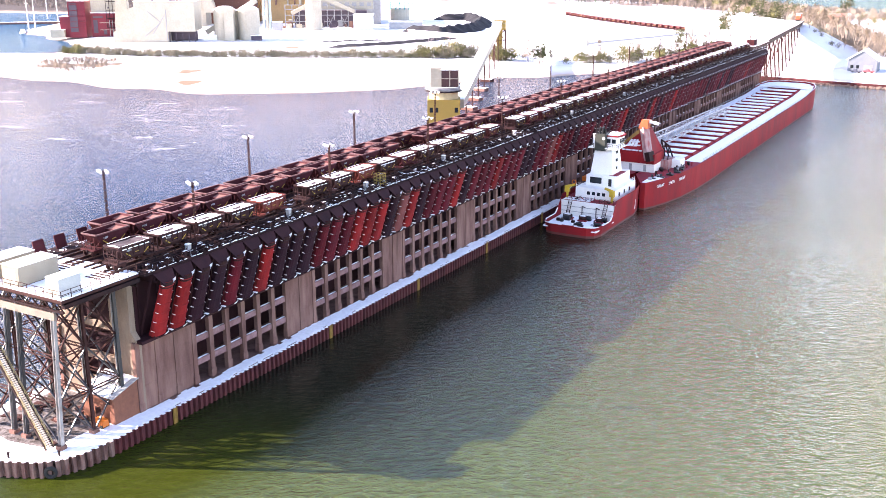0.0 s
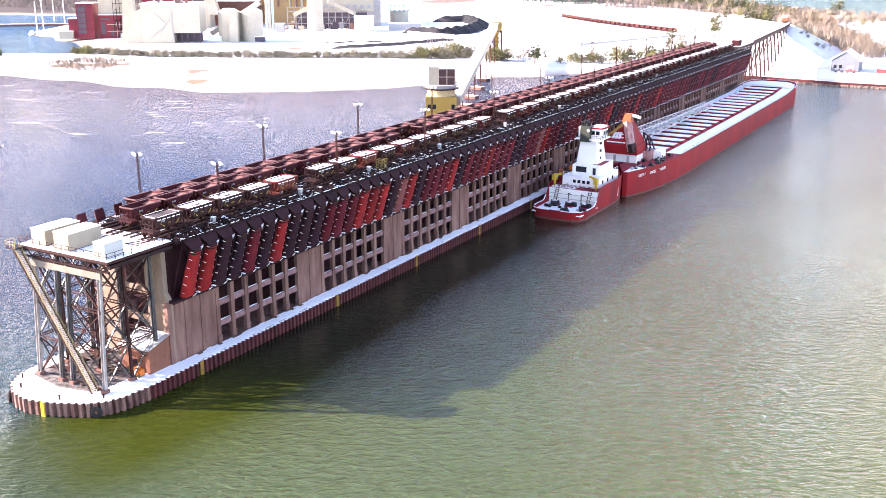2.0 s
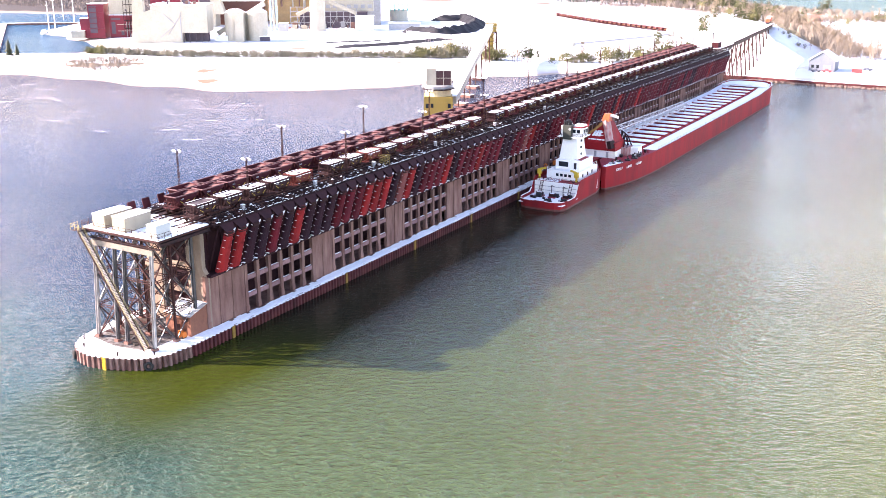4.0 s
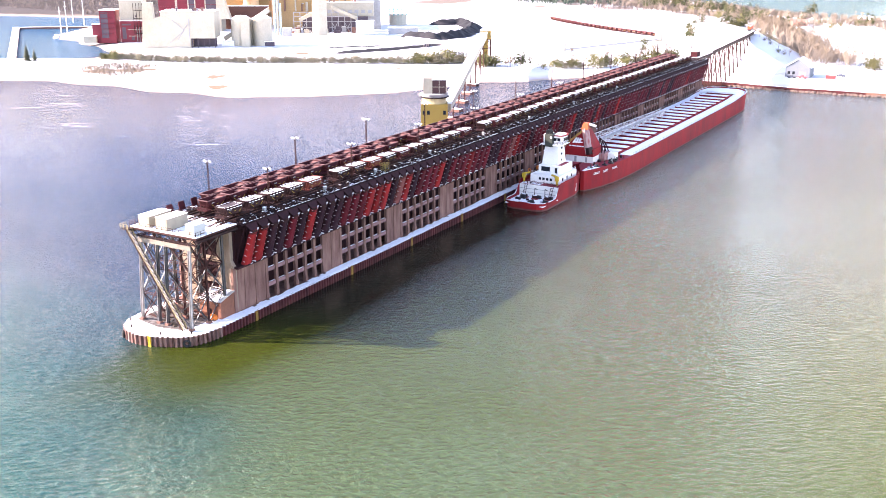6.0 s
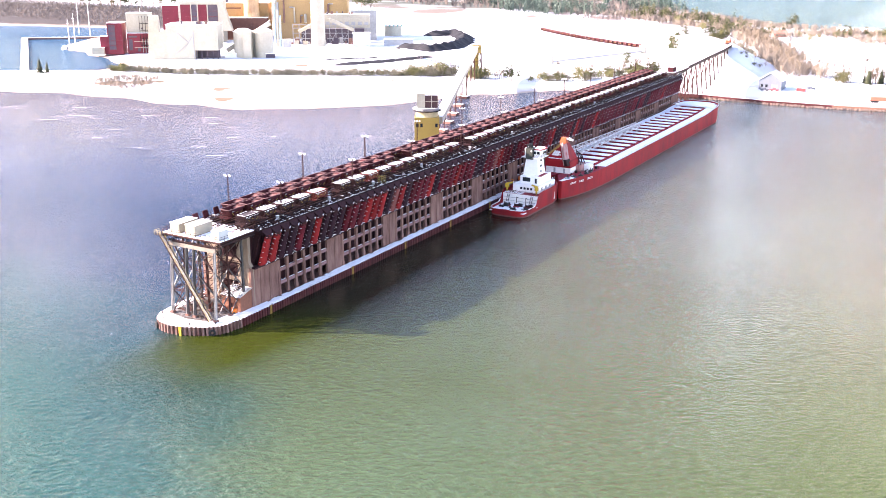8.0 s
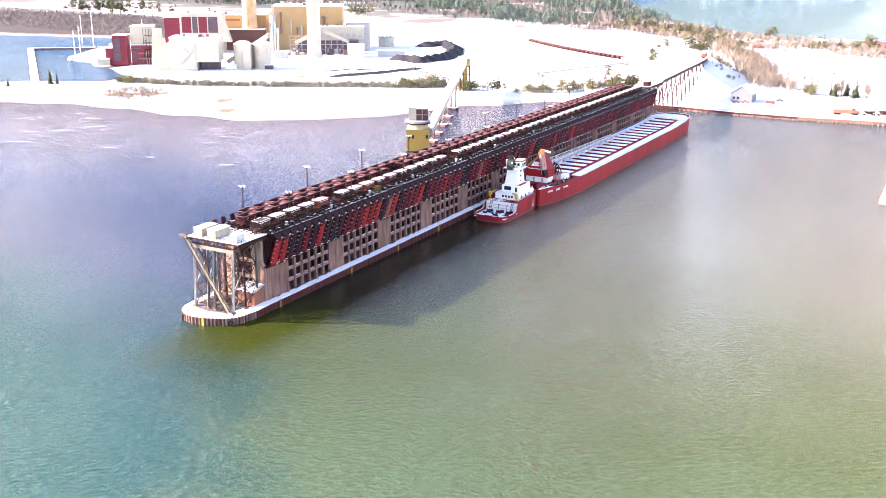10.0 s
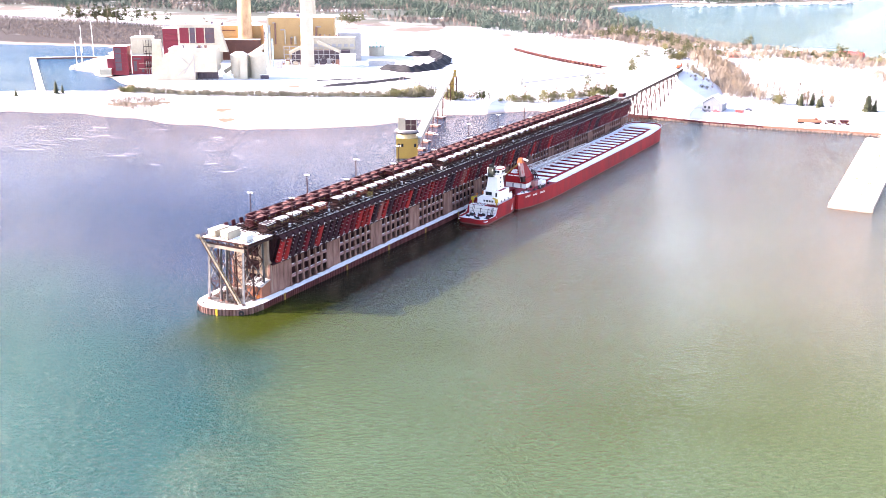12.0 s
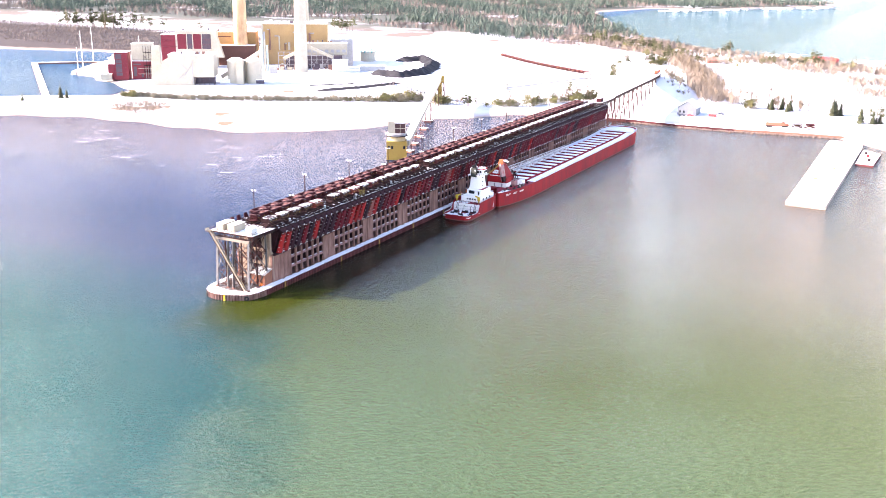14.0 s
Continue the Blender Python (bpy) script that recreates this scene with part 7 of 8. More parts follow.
def wave(x, y, s, o=0.0):
    return np.sin(x / s + o) * np.cos(y / (s * 0.8) - o) + 0.6 * np.sin((x + y) / (s * 0.55) + 2 * o)


def belt(x, y):
    """Distance north of the uneven edge of the woods behind the plant and yard."""
    return y - np.interp(x, (-2600, -1500, -1150, -950, -760, -600, -400, -250, -120, 100), (1060, 1110, 1180, 1190, 1270, 1120, 1000, 960, 1010, 1600)) - 25 * np.sin(x * 0.02)


far_woods("far_spruce_wood", "dark green conifer woods behind the snowfields", 5000, (-2600, 60, 760, 2700), simple_conifer(), HAZY_NEEDLE, 1,
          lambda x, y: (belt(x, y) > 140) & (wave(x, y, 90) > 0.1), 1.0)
far_woods("far_pine_wood", "green pine woods on the far shore", 20000, (-2600, 100, 800, 2700), simple_round(), HAZY_NEEDLE, 2,
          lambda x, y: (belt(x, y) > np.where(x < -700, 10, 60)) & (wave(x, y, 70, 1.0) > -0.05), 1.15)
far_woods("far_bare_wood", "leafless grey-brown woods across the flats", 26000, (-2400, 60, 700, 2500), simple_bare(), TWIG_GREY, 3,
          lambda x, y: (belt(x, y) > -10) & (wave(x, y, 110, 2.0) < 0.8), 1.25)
far_woods("shore_thicket", "tan leafless thicket between yard and lake", 6500, (-420, 330, 620, 1120), simple_bare(), TWIG, 4,
          lambda x, y: (y > np.interp(x, (-420, -300, -180, -90, -20, 60, 107, 140, 330), (1130, 1060, 960, 890, 850, 820, 790, 650, 570))) & (wave(x, y, 26, 0.7) > -0.3), 0.9)
far_woods("bank_brush", "tan brush under the birches by the bank", 900, (-120, 70, 545, 860), simple_bare(), TWIG, 14,
          lambda x, y: np.abs(x - 14 - np.interp(y, (552, 594, 640, 700, 760, 842), (30, 6, -6, -22, -45, -84))) < 15, 1.25)
far_woods("marsh_brush", "brown brush along the marsh inlet", 15000, (-1500, -560, 560, 1000), simple_bare(), TWIG_GREY, 5,
          lambda x, y: (y > 630 - 0.1 * (x + 700)) & (y < 860 - 0.1 * (x + 700)), 0.42)
far_woods("reed_bed", "dry brown reeds in the beach snow", 520, (-366, -318, 270, 318), simple_bare(), TWIG, 6, lambda x, y: wave(x, y, 12) > -0.4, 0.4)

# ---------------------------------------------------------------- trestle behind the dock
trestle = thing("approach_trestle", "steel railway trestle curving from dock to embankment", "trestle")
CURVE = [Vector(p) for p in ((0, 366.5, 21.6), (-1.5, 400, 21.4), (-4.5, 440, 21.2), (-8.5, 485, 20.8), (-12.5, 530, 20.2), (-17.5, 574, 19.6))]
for a, c in zip(CURVE, CURVE[1:]):
    d = (c - a).normalized()
    side = Vector((d.y, -d.x, 0))
    w = 5.0 if a.y < 380 else 3.4
    for k in (-1, 1):
        s = Shape()
        s.beam(a + side * k * w * 0.8, c + side * k * w * 0.8, 0.5, 2.2, STEEL_DARK)
        part("girder", s, trestle)
    s = Shape()
    s.beam(a + Vector((0, 0, 1.2)), c + Vector((0, 0, 1.2)), 2.3 * w, 0.3, STEEL_RUST)
    s.beam(a + Vector((0, 0, 1.42)), c + Vector((0, 0, 1.42)), 2.0 * w, 0.14, SNOW)
    part("track_deck", s, trestle, "snowy open-deck railway track")
    n = 3
    for i in range(n):
        p = a.lerp(c, (i + 0.5) / n)
        g = ground_at(p.x, p.y)
        if p.z - g < 4:
            continue
        for k in (-1, 1):
            s = Shape()
            s.beam(Vector((p.x, p.y, g - 0.5)) + side * k * (w * 0.8 + (p.z - g) * 0.12), p + side * k * w * 0.7, 0.6, 0.6, STEEL_RUST)
            part("bent_leg", s, trestle, "rusty steel trestle leg")
        m = 3
        for j in range(m):
            z0, z1 = g + (p.z - g) * j / m, g + (p.z - g) * (j + 1) / m
            f0, f1 = w * 0.8 + (p.z - z0) * 0.12, w * 0.8 + (p.z - z1) * 0.12
            for k in (-1, 1):
                s = Shape()
                s.beam(Vector((p.x, p.y, z0)) + side * k * f0, Vector((p.x, p.y, z1)) - side * k * f1, 0.2, 0.2, STEEL_RUST)
                part("bent_brace", s, trestle)
hut = thing("signal_hut", "dark red machinery hut at the dock's land end", "hut", (2.0, 372, DECK))
s = Shape()
s.box(-1.6, 1.6, -3, 3, -0.2, 2.9, CAR_BROWN)
part("wall_block", s, hut)
s = Shape()
s.box(-1.8, 1.8, -3.2, 3.2, 2.9, 3.1, SNOW)
part("roof", s, hut)


def locomotive(x, y, z, turn, body, label):
    t = thing("locomotive", label, "locomotive", (x, y, z), turn=turn)
    sh = Shape()
    sh.box(-1.2, 1.2, -7.6, 2.8, 1.5, 3.7, body)
    sh.box(-1.25, 1.25, 5.2, 7.8, 1.5, 3.0, body)
    part("hood", sh, t)
    sh = Shape()
    sh.box(-1.5, 1.5, 2.8, 5.2, 1.5, 4.4, body)
    sh.box(-1.55, 1.55, 2.7, 5.3, 4.4, 4.55, SNOW)
    part("cab", sh, t)
    sh = Shape()
    for y_ in (2.77, 5.23):
        sh.box(-1.2, 1.2, y_ - 0.02, y_ + 0.02, 3.4, 4.1, GLASS)
    for x_ in (-1.52, 1.52):
        sh.box(x_ - 0.02, x_ + 0.02, 3.2, 4.8, 3.4, 4.1, GLASS)
    part("window_band", sh, t)
    sh = Shape()
    sh.box(-1.5, 1.5, -8.2, 8.2, 1.2, 1.5, BLACK)
    part("frame", sh, t)
    sh = Shape()
    sh.box(-1.15, 1.15, -7.6, 2.8, 3.7, 3.8, SNOW)
    part("hood_snow", sh, t)
    for y_ in (-5.2, 5.2):
        sh = Shape()
        sh.box(-1.2, 1.2, y_ - 2.0, y_ + 2.0, 0.45, 1.1, BLACK)
        for dy in (-1.4, 0, 1.4):
            for x_ in (-0.75, 0.75):
                sh.tube((x_ - 0.07, y_ + dy, 0.5), (x_ + 0.07, y_ + dy, 0.5), 0.5, STEEL_DARK, 10)
        part("truck", sh, t)
    return t


locomotive(-16.8, 571, 21.0, 7, mat("loco_red", (0.62, 0.09, 0.03), 0.5), "orange-red diesel locomotive at the trestle end")
siding_turn = -72.0
locomotive(106, 452.5, 2.7, siding_turn, mat("loco_salmon", (0.62, 0.20, 0.12), 0.6), "faded orange locomotive on the shore siding")
for i, (key, x, y) in enumerate((("ore", 119.0, 456.5), ("empty", 127.0, 459.0))):
    c = ore_car(key, x, y, 2.85, siding_turn)
    tagged(c, "ore car standing on the shore siding in snow", group="cars on the siding")
for k in range(26):                           # string of empties in the yard
    u = k / 25
    c = ore_car("empty", -272 + 150 * u, 811 - 124 * u - 8 * math.sin(u * 3.14), 3.0, 50.0)
    tagged(c, "empty brown ore car in the snowy yard", group="cars in the yard")

# ---------------------------------------------------------------- house and shore
house = thing("boat_house", "pale grey gabled shore house with snowy roof", "house", (35.7, 474.5, ground_at(36, 480) - 0.1))
house.matrix_basis = house.matrix_basis @ Matrix.Diagonal((1.4, 1.1, 1.4, 1))
s = Shape()
CLAP = mat("grey_clapboard", (0.15, 0.17, 0.20), 0.7, second=(0.12, 0.135, 0.16), scale=0.5, amount=0.5)
s.add([(-5, 0, 0), (5, 0, 0), (5, 13, 0), (-5, 13, 0), (-5, 0, 4.3), (5, 0, 4.3), (5, 13, 4.3), (-5, 13, 4.3), (0, 0, 7.6), (0, 13, 7.6)],
      [(0, 1, 5, 8, 4), (1, 2, 6, 5), (2, 3, 7, 9, 6), (3, 0, 4, 7)], CLAP)
part("wall_block", s, house)
for k in (-1, 1):
    s = Shape()
    vs = [(0, -0.5, 7.75), (k * 5.6, -0.5, 4.05), (k * 5.6, 13.5, 4.05), (0, 13.5, 7.75)]
    s.add(vs + [(x, y, z + 0.3) for x, y, z in vs], [(0, 1, 2, 3), (7, 6, 5, 4), (0, 4, 5, 1), (1, 5, 6, 2), (2, 6, 7, 3)], SNOW)
    part("roof_slope", s, house, "snow-covered roof slope")
s = Shape()
s.box(0.5, 3.6, -0.08, 0.0, 0, 2.6, mat("garage_door", (0.22, 0.22, 0.26), 0.6))
part("garage_door", s, house)
for x in (-3.6, -1.6):
    s = Shape()
    s.box(x - 0.5, x + 0.5, -0.07, 0.0, 1.2, 2.4, GLASS)
    part("window", s, house)


def pickup(x, y, turn, body, label):
    t = thing("pickup_truck", label, "truck", (x, y, ground_at(x, y)), turn=turn)
    sh = Shape()
    sh.box(-0.95, 0.95, -2.6, 2.6, 0.55, 1.15, body)
    part("body", sh, t)
    sh = Shape()
    sh.prism([(-0.9, -0.4), (0.9, -0.4), (0.9, 1.5), (-0.9, 1.5)], 1.15, 1.85, body, [(-0.75, -0.2), (0.75, -0.2), (0.75, 0.9), (-0.75, 0.9)])
    part("cab", sh, t)
    for wx in (-0.9, 0.9):
        for wy in (-1.6, 1.6):
            sh = Shape()
            sh.tube((wx - 0.12, wy, 0.38), (wx + 0.12, wy, 0.38), 0.38, RUBBER, 10)
            part("wheel", sh, t)


pickup(33.5, 470.5, 80, mat("truck_dark", (0.05, 0.06, 0.09), 0.4), "dark pickup truck parked before the house")
pickup(39.5, 471.0, 80, mat("truck_red", (0.5, 0.06, 0.07), 0.4), "red pickup truck parked in the snow")
pickup(58.0, 492.0, 70, MATS["truck_dark"], "dark pickup truck parked in the snow")
hut2 = thing("red_hut", "small dark red hut on the shore", "hut", (54, 480, ground_at(54, 480)))
s = Shape()
s.box(-2.6, 2.6, -1.6, 1.6, 0, 2.2, mat("hut_red", (0.35, 0.05, 0.05), 0.6))
part("wall_block", s, hut2)
s = Shape()
s.box(-2.8, 2.8, -1.8, 1.8, 2.2, 2.4, SNOW)
part("roof", s, hut2)

# sea wall of rusty sheet and timber, breaking into rubble
WALLPTS = [(-44, 436.5), (5, 438.2), (40, 433.6), (80, 434.9), (118, 440.9), (152, 444)]
seawall = thing("sea_wall", "low rusty sea wall capped with snow", "sea wall", kind="structure")
for a, c in zip(WALLPTS, WALLPTS[1:]):
    s = Shape()
    s.beam((*a, 0.6), (*c, 0.6), 0.8, 2.6, PILE_STEEL if a[0] < 60 else mat("rubble_earth", (0.26, 0.13, 0.09), 0.95, second=(0.16, 0.10, 0.08)))
    s.beam((a[0], a[1] + 0.4, 1.95), (c[0], c[1] + 0.4, 1.95), 1.4, 0.12, SNOW)
    part("section", s, seawall)
s = Shape()
rng = random.Random(31)
STONE = mat("shore_stone", (0.24, 0.17, 0.14), 0.9, vary=0.3)
for i in range(420):
    u = rng.random()
    k = 1 + min(3, int(u * 4))
    a, c = Vector((*WALLPTS[k], 0)), Vector((*WALLPTS[k + 1], 0))
    p = a.lerp(c, rng.random()) + Vector((0, -rng.uniform(0.6, 3.2), rng.uniform(-0.1, 0.6)))
    r = rng.uniform(0.35, 0.95)
    s.prism([(p.x + math.cos(t) * r * rng.uniform(0.7, 1.2), p.y + math.sin(t) * r * rng.uniform(0.7, 1.2)) for t in (6.283 * j / 5 for j in range(5))], p.z - 0.6, p.z + r * 0.4, STONE)
solo("shore_rubble", s, "brown boulders and rubble along the sea wall", "rocks", kind="stuff")
s = Shape()
for i in range(240):
    u = rng.random()
    x, y = -400 + 290 * u + rng.gauss(0, 6), 1945 + 372 * u + rng.gauss(0, 8) - 20 * math.sin(u * 9)
    r = rng.uniform(3, 9)
    s.prism([(x + math.cos(t) * r * rng.uniform(0.6, 1.3), y + math.sin(t) * r * rng.uniform(0.6, 1.3)) for t in (6.283 * j / 6 for j in range(6))], -1.0, rng.uniform(0.8, 3.5), SNOW if rng.random() < 0.35 else GREY)
solo("headland_rocks", s, "snow-capped rocks along the far headland", "rocks", kind="stuff")
jetty = thing("concrete_pier", "wide flat concrete pier covered in snow", "pier")
OUT = [(150.8, 228.0), (170.2, 227.0), (168.0, 404.0), (166, 424), (146, 424), (145.2, 419.0)]
s = Shape()
s.prism(OUT, -3, 1.7, mat("pier_concrete", (0.34, 0.28, 0.24), 0.9, second=(0.22, 0.16, 0.13), scale=0.4, amount=0.8, streak=0.3))
part("pier_body", s, jetty)
s = Shape()
s.prism([(159 + (x - 159) * 0.975, 326 + (y - 326) * 0.996) for x, y in OUT], 1.7, 1.85, SNOW)
part("pier_snow", s, jetty, "snow over the pier")
rng = random.Random(8)
for i in range(26):
    x, y = rng.uniform(153, 166), rng.uniform(240, 410)
    s = Shape()
    r = rng.uniform(0.3, 1.1)
    s.prism([(x + math.cos(t) * r * rng.uniform(0.6, 1.6), y + math.sin(t) * r * rng.uniform(0.6, 1.6)) for t in (6.283 * j / 6 for j in range(6))], 1.85, 1.85 + rng.uniform(0.1, 0.6), mat("brush_heap", (0.32, 0.22, 0.12), 0.95, second=(0.2, 0.13, 0.08)))
    tagged(solo("debris_heap", s, "small heap of brown brush on the snowy pier", "debris", "heaps on the pier"))
raft = thing("work_float", "flat snow-covered work float moored by the pier", "float", (175, 372, 0))
s = Shape()
s.prism([(-5.5, -21), (4.8, -22), (5.5, 19), (-6.5, 30)], -0.6, 1.1, PILE_STEEL)
part("hull", s, raft)
s = Shape()
s.prism([(-5.2, -20.5), (4.5, -21.5), (5.2, 18.5), (-6.2, 29)], 1.1, 1.25, SNOW)
part("deck_snow", s, raft)
for x, y, m in ((-1, 5, HULL_RED), (1, -8, STEEL_DARK), (-3, 14, STEEL_DARK)):
    s = Shape()
    s.box(x - 0.8, x + 0.8, y - 0.8, y + 0.8, 1.25, 2.4, m)
    part("deck_box", s, raft)

# ---------------------------------------------------------------- coal loader standing in the bay
TRANSFER = pose(-155, 435, 0, 0, 0, 25)
CONVEYOR_GREY = mat("conveyor_grey", (0.17, 0.14, 0.15), 0.8, second=(0.10, 0.08, 0.09), scale=0.3)
loader = thing("coal_loader", "ochre coal loading tower with a long sloping conveyor gallery", "coal loader")
LX, LY = -76.5, 233.0
s = Shape()
s.box(-6, 6, -5.5, 5.5, -2, 11.2, YELLOW_TOWER)
s.box(-1.5, 3.8, -5.62, -5.5, 3.0, 9.0, YELLOW_TOWER)
part("base", s, loader, "ochre clad tower base", at=pose(LX, LY, 0, 0, 0, 30))
s = Shape()
s.tube((0, 0, 11.2), (0, 0, 14.2), 5.4, mat("pale_ochre", (0.60, 0.50, 0.28), 0.6), 20)
s.tube((0, 0, 14.2), (0, 0, 15.6), 5.8, GREY, 20, 6.4)
part("drum", s, loader, "pale ochre drum", at=pose(LX, LY, 0, 0, 0, 30))
s = Shape()
s.box(-1.0, 5.2, -2.6, 2.6, 15.6, 21.6, mat("hood_brown", (0.08, 0.035, 0.035), 0.7))
s.box(-1.2, 5.4, -2.8, 2.8, 21.6, 21.9, SNOW)
part("hood", s, loader, "dark brown head hood", at=pose(LX, LY, 0, 0, 0, 30))
s = Shape()
s.box(-4.6, -1.0, -2.4, 2.4, 15.6, 22.2, CREAM)
part("head_house", s, loader, "cream head house", at=pose(LX, LY, 0, 0, 0, 30))
s = Shape()
s.tube((0, 0, 13.9), (0, 0, 14.15), 7.0, STEEL_DARK, 20)
for i in range(20):
    t0_, t1_ = 6.2832 * i / 20, 6.2832 * (i + 1) / 20
    p_, q_ = (Vector((math.cos(k) * 6.9, math.sin(k) * 6.9, 14.15)) for k in (t0_, t1_))
    s.beam(p_, p_ + Vector((0, 0, 1.1)), 0.12, 0.12, GREY)
    for h in (0.6, 1.1):
        s.beam(p_ + Vector((0, 0, h)), q_ + Vector((0, 0, h)), 0.10, 0.10, GREY)
part("walkway", s, loader, "railed steel walkway round the drum", at=pose(LX, LY, 0, 0, 0, 30))
s = Shape()
for x, y in ((-4.8, -2.7), (-1.0, -2.9), (2.2, -2.9), (5.4, -2.9), (5.4, 2.9), (-4.8, 2.6)):
    s.beam((x, y, 15.6), (x, y, 22.6), 0.28, 0.28, CREAM)
for z in (18.6, 22.4):
    s.beam((-4.8, -2.8, z), (5.4, -2.9, z), 0.22, 0.22, CREAM)
s.beam((-4.8, -2.8, 22.4), (-1.0, -2.9, 18.6), 0.18, 0.18, CREAM)
s.beam((1.5, 0, 21.9), (1.5, 0, 26.0), 0.15, 0.15, GREY)
part("head_frame", s, loader, "cream steel frame round the head", at=pose(LX, LY, 0, 0, 0, 30))
for x in (-4.6, -2.6, 4.6):
    s = Shape()
    s.box(x - 0.6, x + 0.6, -5.58, -5.5, 6.6, 8.4, GLASS)
    part("window", s, loader, at=pose(LX, LY, 0, 0, 0, 30))
s = Shape()
a, c = Vector((-73.0, 238, 8.6)), Vector((-154, 431, 22.5))
s.beam(a, c, 4.2, 3.4, CREAM)
s.beam(a + Vector((0, 0, 1.8)), c + Vector((0, 0, 1.8)), 4.5, 0.3, SNOW)
part("gallery", s, loader, "long cream conveyor gallery")
for u in (0.08, 0.20, 0.33, 0.48, 0.64, 0.80, 0.92):
    p = a.lerp(c, u)
    s = Shape()
    for k in (-1.6, 1.6):
        s.beam((p.x + k, p.y, -2), (p.x + k * 0.8, p.y, p.z - 1.6), 0.4, 0.4, STEEL_RUST)
    s.box(p.x - 2.8, p.x + 2.8, p.y - 2.2, p.y + 2.2, -2, 1.2, CONCRETE if p.y < 360 else STEEL_RUST)
    s.box(p.x - 2.7, p.x + 2.7, p.y - 2.1, p.y + 2.1, 1.2, 1.35, SNOW)
    part("gallery_bent", s, loader)
s = Shape()
s.box(-3.4, 3.4, -3.2, 3.2, 19.5, 25.0, YELLOW_TOWER)
s.box(-3.6, 3.6, -3.4, 3.4, 25.0, 25.3, SNOW)
for z in (21.0, 23.0):
    s.box(-3.5, 3.5, -3.3, -3.2, z, z + 0.15, GREY)
part("transfer_house", s, loader, "ochre transfer house", at=TRANSFER)
s = Shape()
s.box(-1.6, 1.6, -2.4, 1.2, 2, 19.5, YELLOW_TOWER)
part("chute_shaft", s, loader, "ochre enclosed chute shaft", at=TRANSFER)
for x in (-3.2, 3.2):
    for y in (-3.0, 3.0):
        s = Shape()
        s.beam((x * 1.15, y * 1.15, 1), (x, y, 19.5), 0.5, 0.5, STEEL_RUST)
        part("leg", s, loader, at=TRANSFER)
for z in (2.5, 8.2, 13.9):
    for y in (-3.3, 3.3):
        s = Shape()
        s.beam((-3.4, y, z), (3.4, y, z + 5.6), 0.25, 0.25, STEEL_RUST)
        s.beam((3.4, y, z), (-3.4, y, z + 5.6), 0.25, 0.25, STEEL_RUST)
        s.beam((-3.4, y, z + 5.6), (3.4, y, z + 5.6), 0.3, 0.3, STEEL_RUST)
        part("tower_brace", s, loader, at=TRANSFER)
s = Shape()
a, c = Vector((-157, 437, 13.5)), Vector((-268, 520, 8.0))
s.beam(a, c, 3.0, 2.4, CONVEYOR_GREY)
s.beam(a + Vector((0, 0, 1.3)), c + Vector((0, 0, 1.3)), 3.2, 0.2, SNOW)
part("yard_conveyor", s, loader, "grey yard conveyor")
for u in (0.25, 0.45, 0.7):
    p = a.lerp(c, u)
    s = Shape()
    for k in (-2, 2):
        for j in (-2, 2):
            s.beam((p.x + k, p.y + j, 1.5), (p.x + k, p.y + j, p.z - 1.2), 0.3, 0.3, CONVEYOR_GREY)
    s.beam((p.x - 2, p.y - 2, 2), (p.x + 2, p.y - 2, p.z - 2), 0.2, 0.2, CONVEYOR_GREY)
    s.beam((p.x + 2, p.y - 2, 2), (p.x - 2, p.y - 2, p.z - 2), 0.2, 0.2, CONVEYOR_GREY)
    part("conveyor_bent", s, loader)

# coal heap: a crescent of overlapping mounds
def heap(name, label, points, r, h, material):
    xs, ys = [p[0] for p in points], [p[1] for p in points]
    gx, gy = np.arange(min(xs) - r * 1.5, max(xs) + r * 1.5, 2.0), np.arange(min(ys) - r * 1.5, max(ys) + r * 1.5, 2.0)
    px, py = np.meshgrid(gx, gy)
    best = np.full(px.shape, 1e9)
    for (ax, ay), (bx_, by_) in zip(points, points[1:]):
        dx, dy = bx_ - ax, by_ - ay
        t = np.clip(((px - ax) * dx + (py - ay) * dy) / (dx * dx + dy * dy), 0, 1)
        best = np.minimum(best, np.hypot(px - ax - t * dx, py - ay - t * dy))
    best = best + 0.18 * r * np.sin(px * 0.35 + np.sin(py * 0.21) * 2) * np.sin(py * 0.3)
    pz = land_z(px, py) - 0.4 + np.maximum(0, 1 - best / r) * h * 1.4
    i = np.arange(px.size).reshape(px.shape)
    quads = np.stack([i[:-1, :-1], i[:-1, 1:], i[1:, 1:], i[1:, :-1]], -1).reshape(-1, 4)
    inside = (best.ravel()[quads] < r).any(1)
    me = bpy.data.meshes.new(name)
    me.from_pydata(np.stack([px.ravel(), py.ravel(), pz.ravel()], 1).tolist(), [], quads[inside].tolist())
    me.materials.append(material)
    me.update()
    solo(name, me, label, "coal heap")


heap("coal_heap", "black crescent coal heap in the snow", [(-342, 700), (-330, 722), (-303, 694), (-280, 650), (-266, 600), (-272, 572), (-300, 578)], 9.5, 4.2, COAL)
heap("coal_streak", "dark streak of coal dust pushed into snow", [(-278, 446), (-262, 478), (-252, 512), (-244, 536)], 7, 1.4, COAL)
heap("coal_streak", "dark streak of coal dust pushed into snow", [(-306, 470), (-280, 500)], 3.5, 0.8, COAL)
conv = thing("low_conveyor", "low grey field conveyor crossing the snow", "conveyor", (0, 0, 0))
a, c = Vector((-143.7, 536, 4.2)), Vector((-108.3, 652, 4.2))
s = Shape()
s.beam(a, c, 1.6, 1.2, GREY)
part("frame", s, conv)
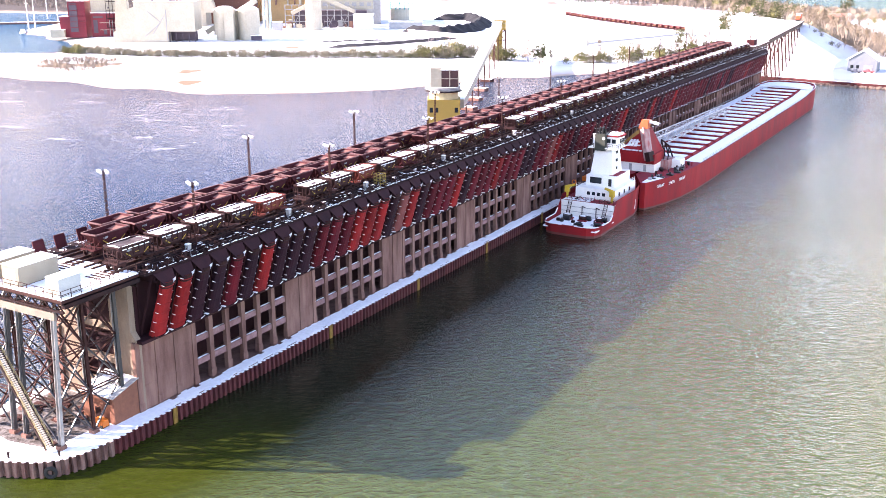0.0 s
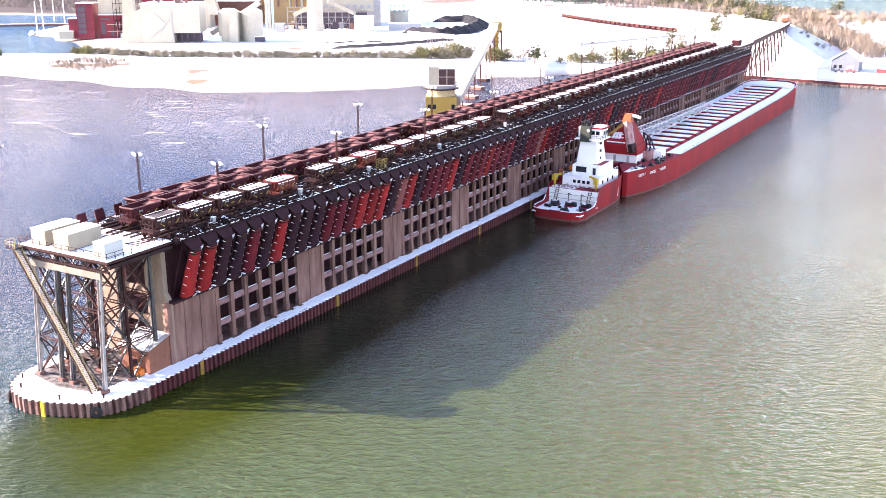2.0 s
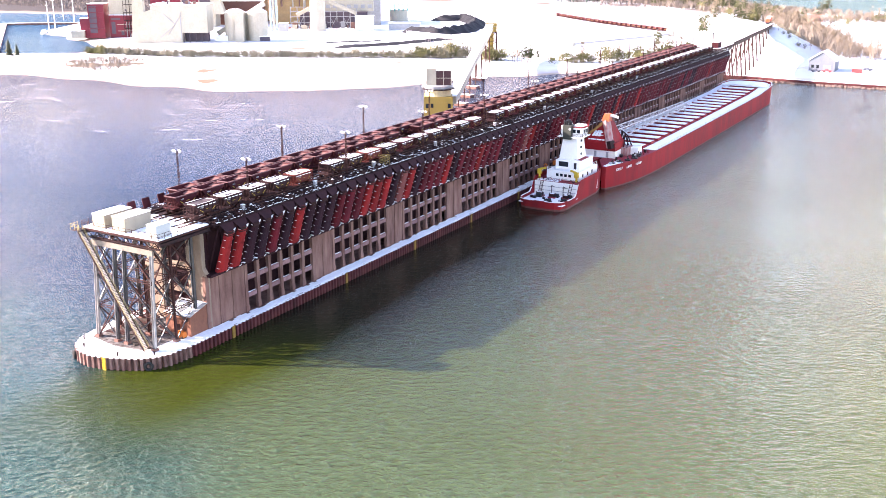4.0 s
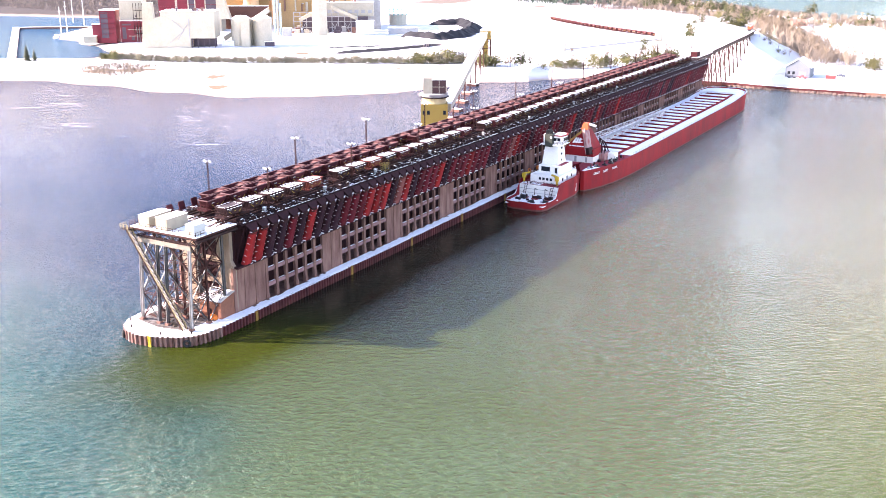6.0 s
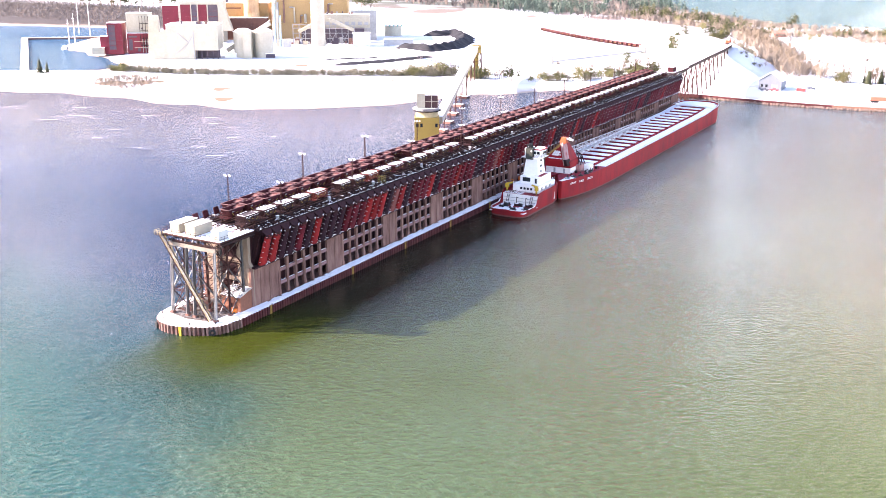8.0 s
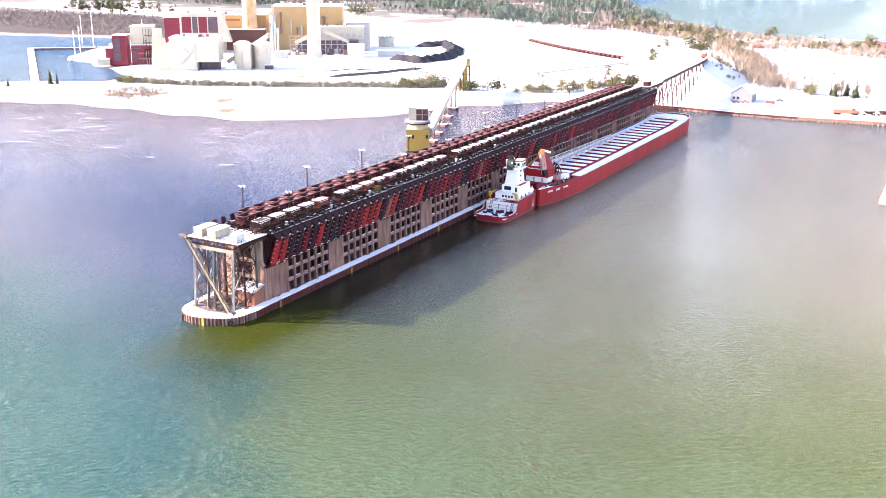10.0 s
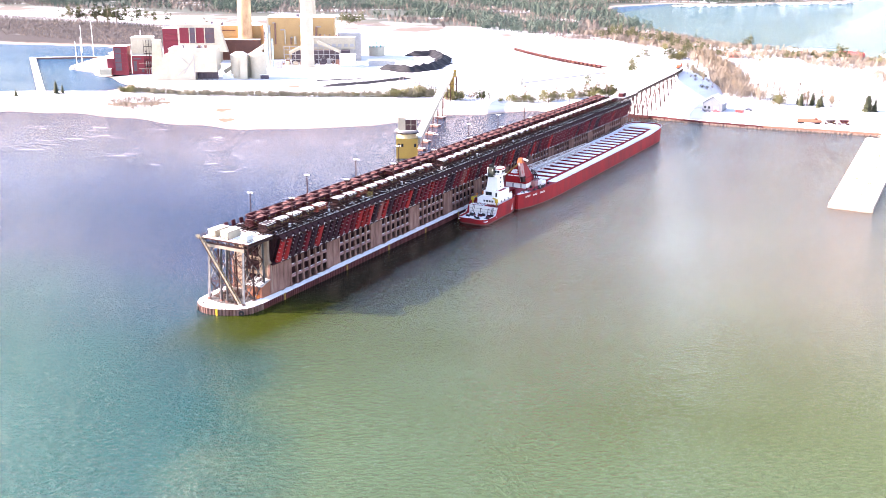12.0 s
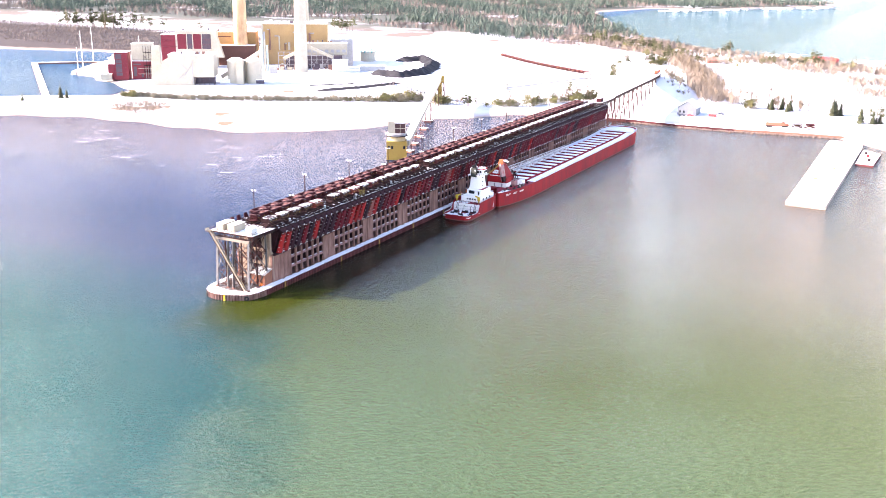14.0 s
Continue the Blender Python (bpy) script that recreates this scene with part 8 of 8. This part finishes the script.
for i in range(12):
    p = a.lerp(c, i / 11)
    s = Shape()
    s.beam((p.x, p.y, 2.0), (p.x, p.y, 3.8), 0.5, 0.3, GREY)
    part("support", s, conv)
for p, col in ((a, CREAM), (c, CREAM)):
    s = Shape()
    s.box(p.x - 2.5, p.x + 2.5, p.y - 2.5, p.y + 2.5, 2.2, 9.0, col)
    part("end_house", s, conv)

# ---------------------------------------------------------------- marina
mole = thing("marina_mole", "snowy L-shaped marina breakwater", "breakwater")
for a, c, w in (((-679, 483), (-458, 305), 6.0), ((-679, 483), (-632, 526), 4.5), ((-632, 526), (-560, 560), 4.0)):
    s = Shape()
    s.beam((*a, 0.0), (*c, 0.0), w, 3.2, CONCRETE)
    s.beam((*a, 1.68), (*c, 1.68), w * 0.97, 0.16, SNOW)
    part("mole_arm", s, mole)
for x, y, h in ((-563, 444, 30), (-567, 441, 26), (-640, 530, 38), (-690, 560, 30), (-600, 560, 26), (-520, 640, 28), (-512, 646, 28)):
    p = thing("signal_mast", "slender white steel mast", "mast", (x, y, max(0.0, ground_at(x, y))), "masts by the marina")
    s = Shape()
    s.tube((0, 0, -2), (0, 0, h), 0.55, WHITE_PAINT, 8, 0.25)
    part("pole", s, p)
    s = Shape()
    s.beam((-1.6, 0, h * 0.86), (1.6, 0, h * 0.86), 0.25, 0.25, WHITE_PAINT)
    part("yard", s, p)
for x, y, turn in ((-574, 441, 30), (-570, 437, 60)):
    b = thing("cabin_boat", "small white cabin boat lying in the marina", "boat", (x, y, 0), "boats in the marina", turn=turn)
    s = Shape()
    s.prism([(-1.4, -4.5), (1.4, -4.5), (1.6, 0), (1.2, 3), (0, 5.2), (-1.2, 3), (-1.6, 0)], -0.4, 1.2, WHITE_PAINT)
    part("hull", s, b)
    s = Shape()
    s.box(-1.0, 1.0, -2, 1.6, 1.2, 2.9, WHITE_PAINT)
    part("cabin", s, b)
    s = Shape()
    s.box(-1.03, 1.03, -1.6, 1.2, 2.0, 2.6, GLASS)
    part("window_band", s, b)
# lake shore cottages
for i, (x, y, turn, wall, snow_roof) in enumerate(((62, 955, 20, mat("cottage_red", (0.40, 0.06, 0.06), 0.7), False), (76, 948, -15, MATS["cottage_red"], False), (30, 965, 10, WHITE_PAINT, True),
                                                   (108, 940, 25, WHITE_PAINT, True), (10, 950, 0, MATS["cottage_red"], True), (126, 935, 5, WHITE_PAINT, True), (-40, 870, 30, mat("cottage_salmon", (0.5, 0.2, 0.15), 0.7), False))):
    t = thing("cottage", "red-roofed lakeside cottage among trees" if not snow_roof else "white lakeside cottage with snowy roof", "house", (x, y, ground_at(x, y)), "lake cottages", turn=turn)
    s = Shape()
    s.add([(-7, -4.5, 0), (7, -4.5, 0), (7, 4.5, 0), (-7, 4.5, 0), (-7, -4.5, 3.2), (7, -4.5, 3.2), (7, 4.5, 3.2), (-7, 4.5, 3.2), (-7, 0, 6.0), (7, 0, 6.0)],
          [(0, 1, 5, 4), (1, 2, 6, 9, 5), (2, 3, 7, 6), (3, 0, 4, 8, 7)], wall)
    part("wall_block", s, t)
    for k in (-1, 1):
        s = Shape()
        vs = [(-7.6, 0, 6.1), (7.6, 0, 6.1), (7.6, k * 5.1, 2.95), (-7.6, k * 5.1, 2.95)]
        s.add(vs + [(x_, y_, z_ + 0.25) for x_, y_, z_ in vs], [(0, 1, 2, 3), (7, 6, 5, 4), (0, 4, 5, 1), (1, 5, 6, 2), (2, 6, 7, 3), (3, 7, 4, 0)], SNOW if snow_roof else wall)
        part("roof_slope", s, t)
    for x_ in (-4, 0, 4):
        s = Shape()
        s.box(x_ - 0.7, x_ + 0.7, -4.56, -4.5, 1.0, 2.3, GLASS)
        part("window", s, t)
